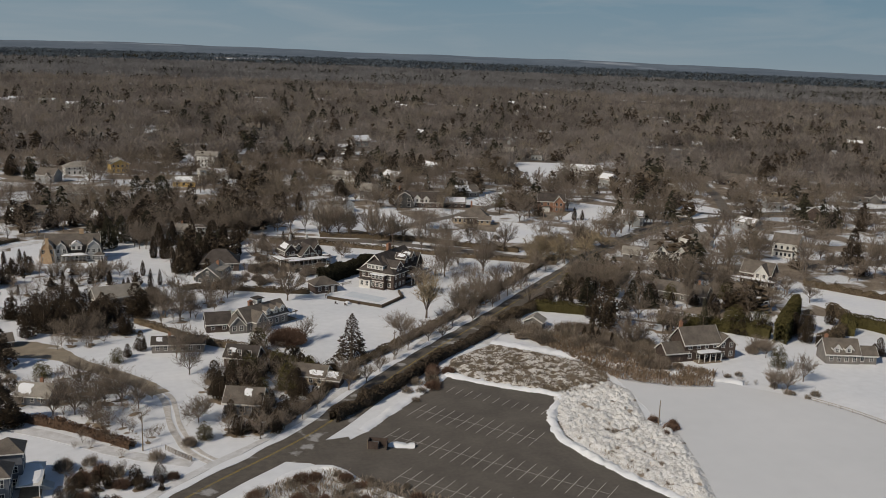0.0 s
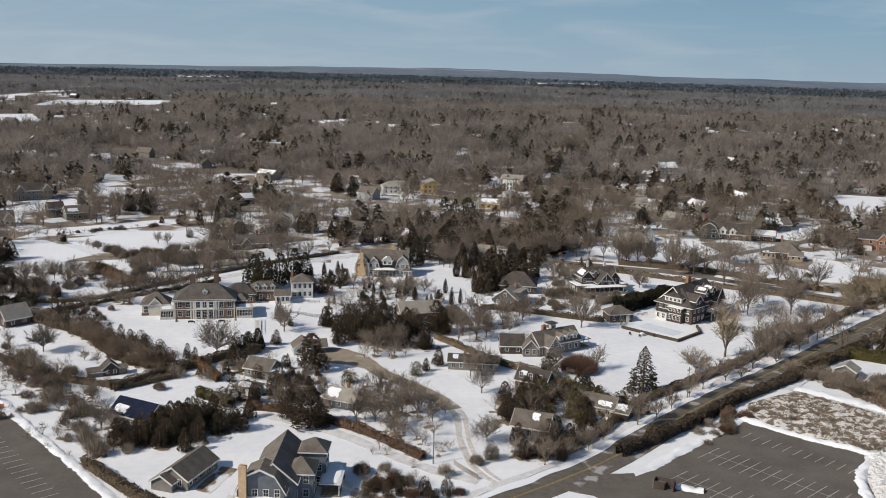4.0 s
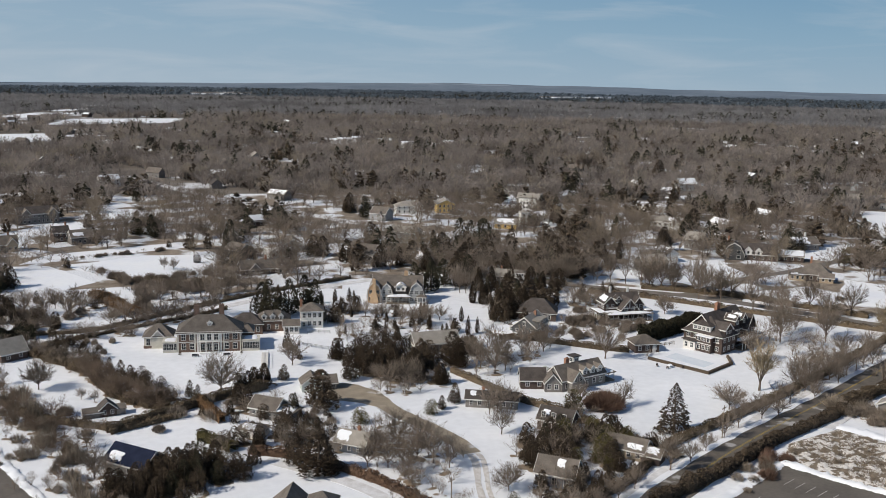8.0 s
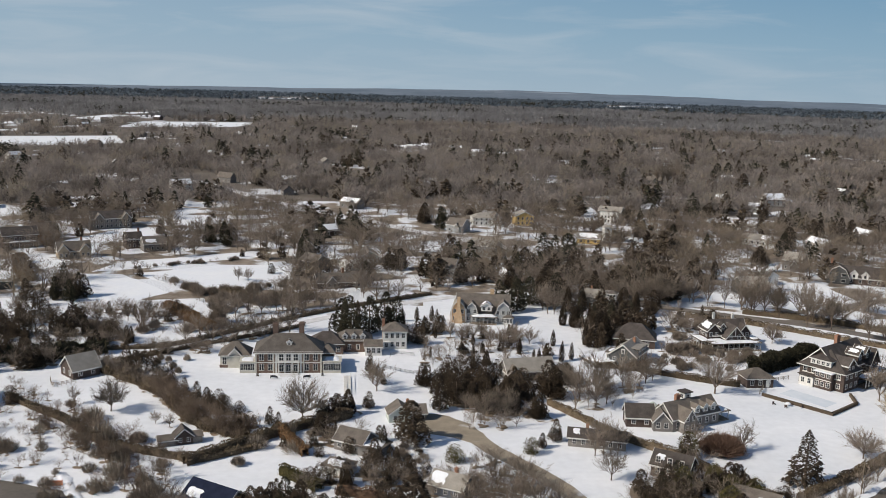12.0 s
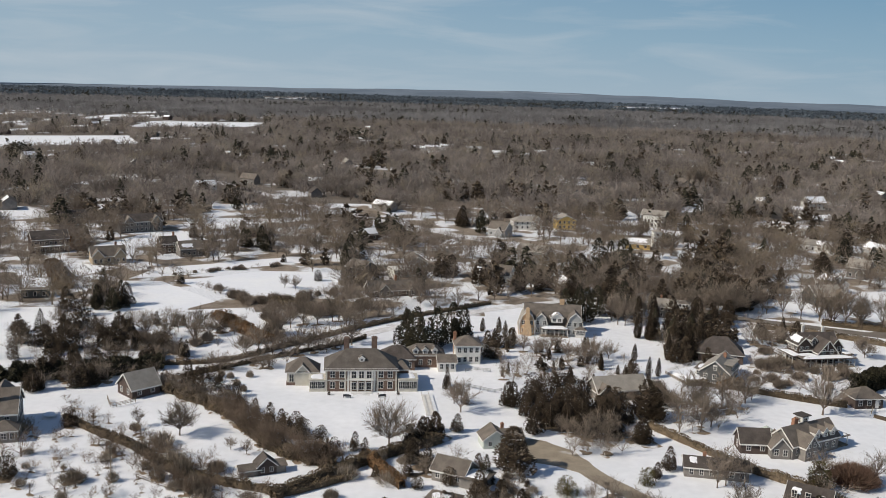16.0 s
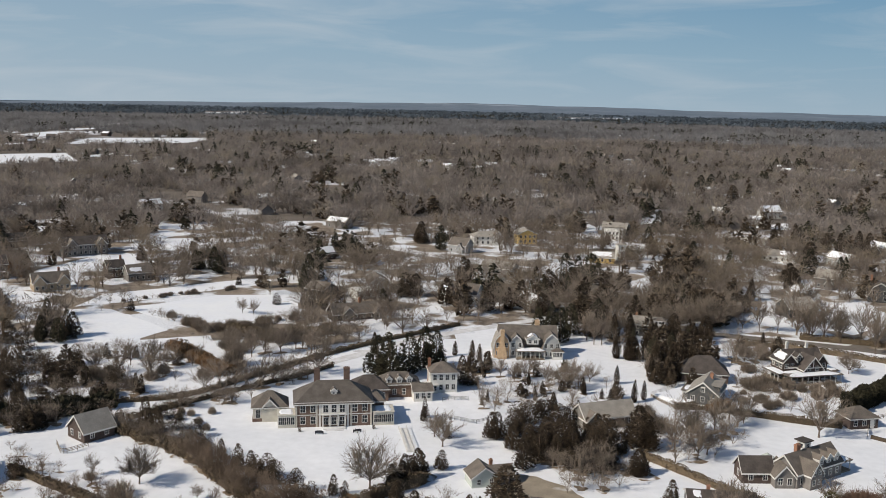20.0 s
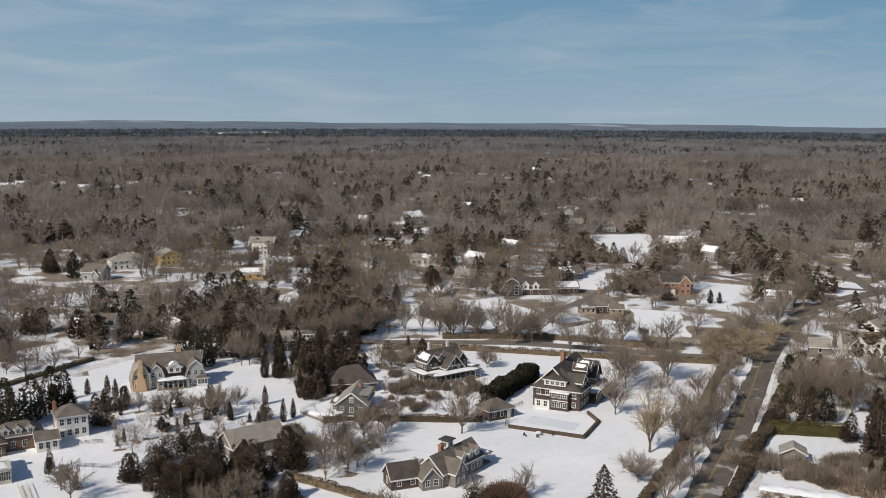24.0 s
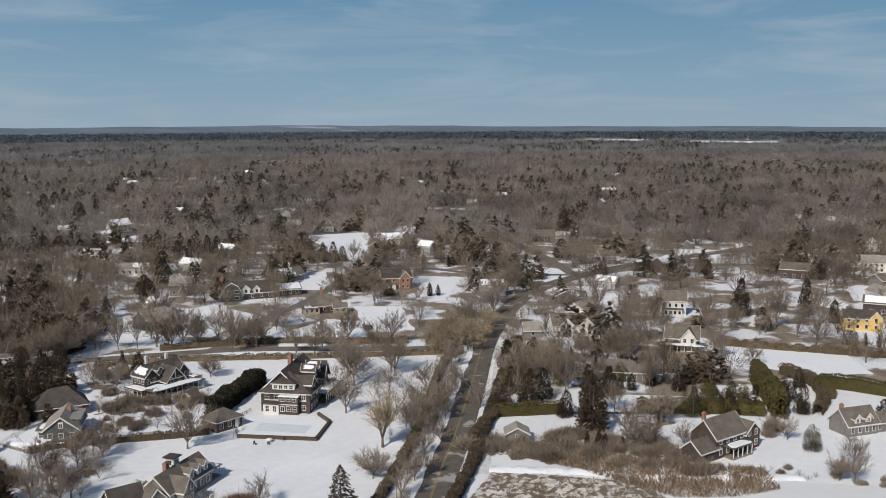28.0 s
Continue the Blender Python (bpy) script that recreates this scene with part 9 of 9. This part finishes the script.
def wooded(r0, r1, area, seed, keep=1.0):
    """Feet of trees between two distances, one to so many square metres, clear of roads, fields and gardens."""
    rng = np.random.RandomState(seed)
    lo, hi = radians(12), radians(128)
    n = int((hi - lo) / 2 * (r1 * r1 - r0 * r0) / area)
    r, a = np.sqrt(rng.rand(n) * (r1 * r1 - r0 * r0) + r0 * r0), lo + rng.rand(n) * (hi - lo)
    x, y = r * np.cos(a), r * np.sin(a) + 60
    ok = np.ones(n, bool)
    # nothing tall stands close before the open lawns and houses, seen along the slant from the south
    dx, dy = x + 12, y - 60
    far = np.hypot(dx, dy)
    for k in (0, 0.3, 0.6):
        reach = k * 11 / 90
        px_, py_ = x + dx * reach, y + dy * reach
        for poly in FIELDS + LAWNS + (GARDENS if k == 0 else []):
            ok &= ~inside(px_, py_, poly)
        for o in HOUSES if r1 < 1200 else []:
            if k == 0 or o[2] > 8:
                ok &= np.hypot(px_ - o[0], py_ - o[1]) > o[2] * (1 if k == 0 else 0.7)
    for line, width in ROADS:
        ok &= ~near_line(x, y, line, width * 0.5 + (17 if line is FAR_STREET else 2))
    # open gardens lie between the trees to the east
    ok &= ~((x > 205) & (y < 400) & (x < 460) & (rng.rand(n) < 0.55))
    return x[ok], y[ok], rng


HOUSES = [(o.location.x, o.location.y, 11) for o in bpy.data.objects if o.get("category") == "house"]


for i, (x, y) in enumerate(((28, 1222), (46, 1240), (64, 1262), (96, 1236), (120, 1180), (150, 1150))):
    simple("village_building", x, y, -12 + 5 * (i % 3), 17 + 3 * (i % 2), 10, 5.0, 2.4, "white village building with a snowy roof far among trees", WALL_WHITE, ROOF_LIGHT, "", snow=((-1, 0.0, 1.0, 0.0, 1.0),), category="building")


def far_house_set():
    """Plain houses among the far trees, each its own object."""
    rng = random.Random(5)
    walls = [WALL_WHITE, WALL_GREY, WALL_GREY, WALL_SHINGLE, WALL_SHINGLE, WALL_DUSK, WALL_PALE]
    roofs = [ROOF_GREY, ROOF_GREY, ROOF_LIGHT, ROOF_DARK, ROOF_DARK]
    made = 0
    for k in range(2000):
        if made >= 250:
            break
        a, r = radians(rng.uniform(16, 124)), 410 + 1500 * rng.random() ** 1.4
        x, y = r * math.cos(a), r * math.sin(a) + 60
        px_, py_ = np.array([x]), np.array([y])
        if any(inside(px_, py_, g)[0] for g in GARDENS + FIELDS + LAWNS) or any(near_line(px_, py_, l, 14)[0] for l, _ in ROADS) or any(math.hypot(x - h[0], y - h[1]) < 26 for h in HOUSES):
            continue
        made += 1
        HOUSES.append((x, y, 7))
        w, d = rng.uniform(9, 17), rng.uniform(7, 10)
        wall, roof_ = rng.choice(walls), rng.choice(roofs)
        ob = house_at("far_house", x, y, rng.choice((-35, 55, 10, -75)) + rng.uniform(-8, 8), "distant pitched-roof house among bare trees", "house", "houses in the far woods")
        snow = ((-1, 0.03, 0.97, 0.05, 0.95),) if rng.random() < 0.33 else ()
        volume(ob, 0, 0, w, d, rng.uniform(3, 5.5), "gable", rng.uniform(2.4, 3.6), "x", wall, roof_, snow=snow, win="s3" if r < 800 else "")
        if rng.random() < 0.5:
            volume(ob, w * 0.2, -d * 0.35, w * 0.35, d * 0.6, 3.2, "gable", 2.4, "y", wall, roof_)


far_house_set()


def glades(x, y, size, level):
    """Which places are wooded and not one of the open glades between."""
    return np.array([noise.noise((a / size, b / size * 0.7, 4.0)) + 0.4 * noise.noise((a / size * 3, b / size * 3, 9.0)) > level for a, b in zip(x, y)])


def clumped(x, y, size, level):
    """Which places fall into the darker, evergreen parts of the woods."""
    return np.array([noise.noise((a / size, b / size, 7.0)) + 0.5 * noise.noise((a / size * 3, b / size * 3, 2.0)) > level for a, b in zip(x, y)])


x, y, rng = wooded(240, 640, 80, 1)
scatter(x, y, rng.uniform(7, 15, len(x)), WOODS, "bare_woods_near", "grey-brown leafless woodland between houses", 230, 0.0055, seed=1)
loose = np.array(LOOSE)
rusty = (loose[:, 0] < -28) & (loose[:, 1] < 312)
for part_of, mat, name, label in ((~rusty, TWIG, "thicket_trees", "small bare trees crowded in thickets and along the road"), (rusty, TWIG_RUST, "overgrown_thickets", "reddish-brown leafless thickets along garden edges")):
    scatter(loose[part_of, 0], loose[part_of, 1], loose[part_of, 2], mat, name, label, 270, 0.0050, seed=9)
dark = np.array(LOOSE_DARK)
scatter(dark[:, 0], dark[:, 1], dark[:, 2], CEDAR, "evergreen_stands", "dark brown-green evergreens standing close together behind the gardens", 520, 0, "cedar", seed=10)
x, y, rng = wooded(640, 1100, 92, 7)
k = glades(x, y, 55, -0.30)
x, y = x[k], y[k]
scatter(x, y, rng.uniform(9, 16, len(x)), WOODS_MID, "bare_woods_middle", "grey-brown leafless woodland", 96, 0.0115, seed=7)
x, y, rng = wooded(1100, 1800, 150, 2)
k = glades(x, y, 80, -0.34)
x, y = x[k], y[k]
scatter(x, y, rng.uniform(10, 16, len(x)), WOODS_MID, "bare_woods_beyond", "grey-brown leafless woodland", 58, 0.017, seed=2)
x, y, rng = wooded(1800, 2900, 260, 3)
scatter(x, y, rng.uniform(10, 15, len(x)), WOODS_HAZE, "bare_woods_far", "grey-brown leafless woodland in the distance, paled by haze in its colour", 34, 0.033, seed=3)
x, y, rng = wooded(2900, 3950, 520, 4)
scatter(x, y, rng.uniform(9, 13, len(x)), HAZE_PINES, "pine_woods_horizon", "dark pine woods towards the horizon, tinted haze-blue", 12, 0.19, "crown", seed=4)
x, y, rng = wooded(260, 1500, 300, 5)
k = clumped(x, y, 50, 0.36)
scatter(x[k], y[k], rng.uniform(9, 17, len(x))[k], PINE, "scattered_conifers", "dark conifers scattered through the woods", 110, 0, "spruce", seed=5)
x, y, rng = wooded(260, 1300, 300, 8)
k = clumped(x + 500, y, 45, 0.26)
scatter(x[k], y[k], rng.uniform(7, 15, len(x))[k], CEDAR, "scattered_evergreens", "dark brown-green evergreens scattered through the woods", 110, 0, "cedar", seed=8)
x, y, rng = wooded(1300, 3800, 620, 6)
k = clumped(x * 0.4, y, 150, 0.24)
scatter(x[k], y[k], rng.uniform(9, 14, len(x))[k], PINE, "distant_conifers", "dark conifers in the distant woods", 30, 0, "cedar", seed=6)
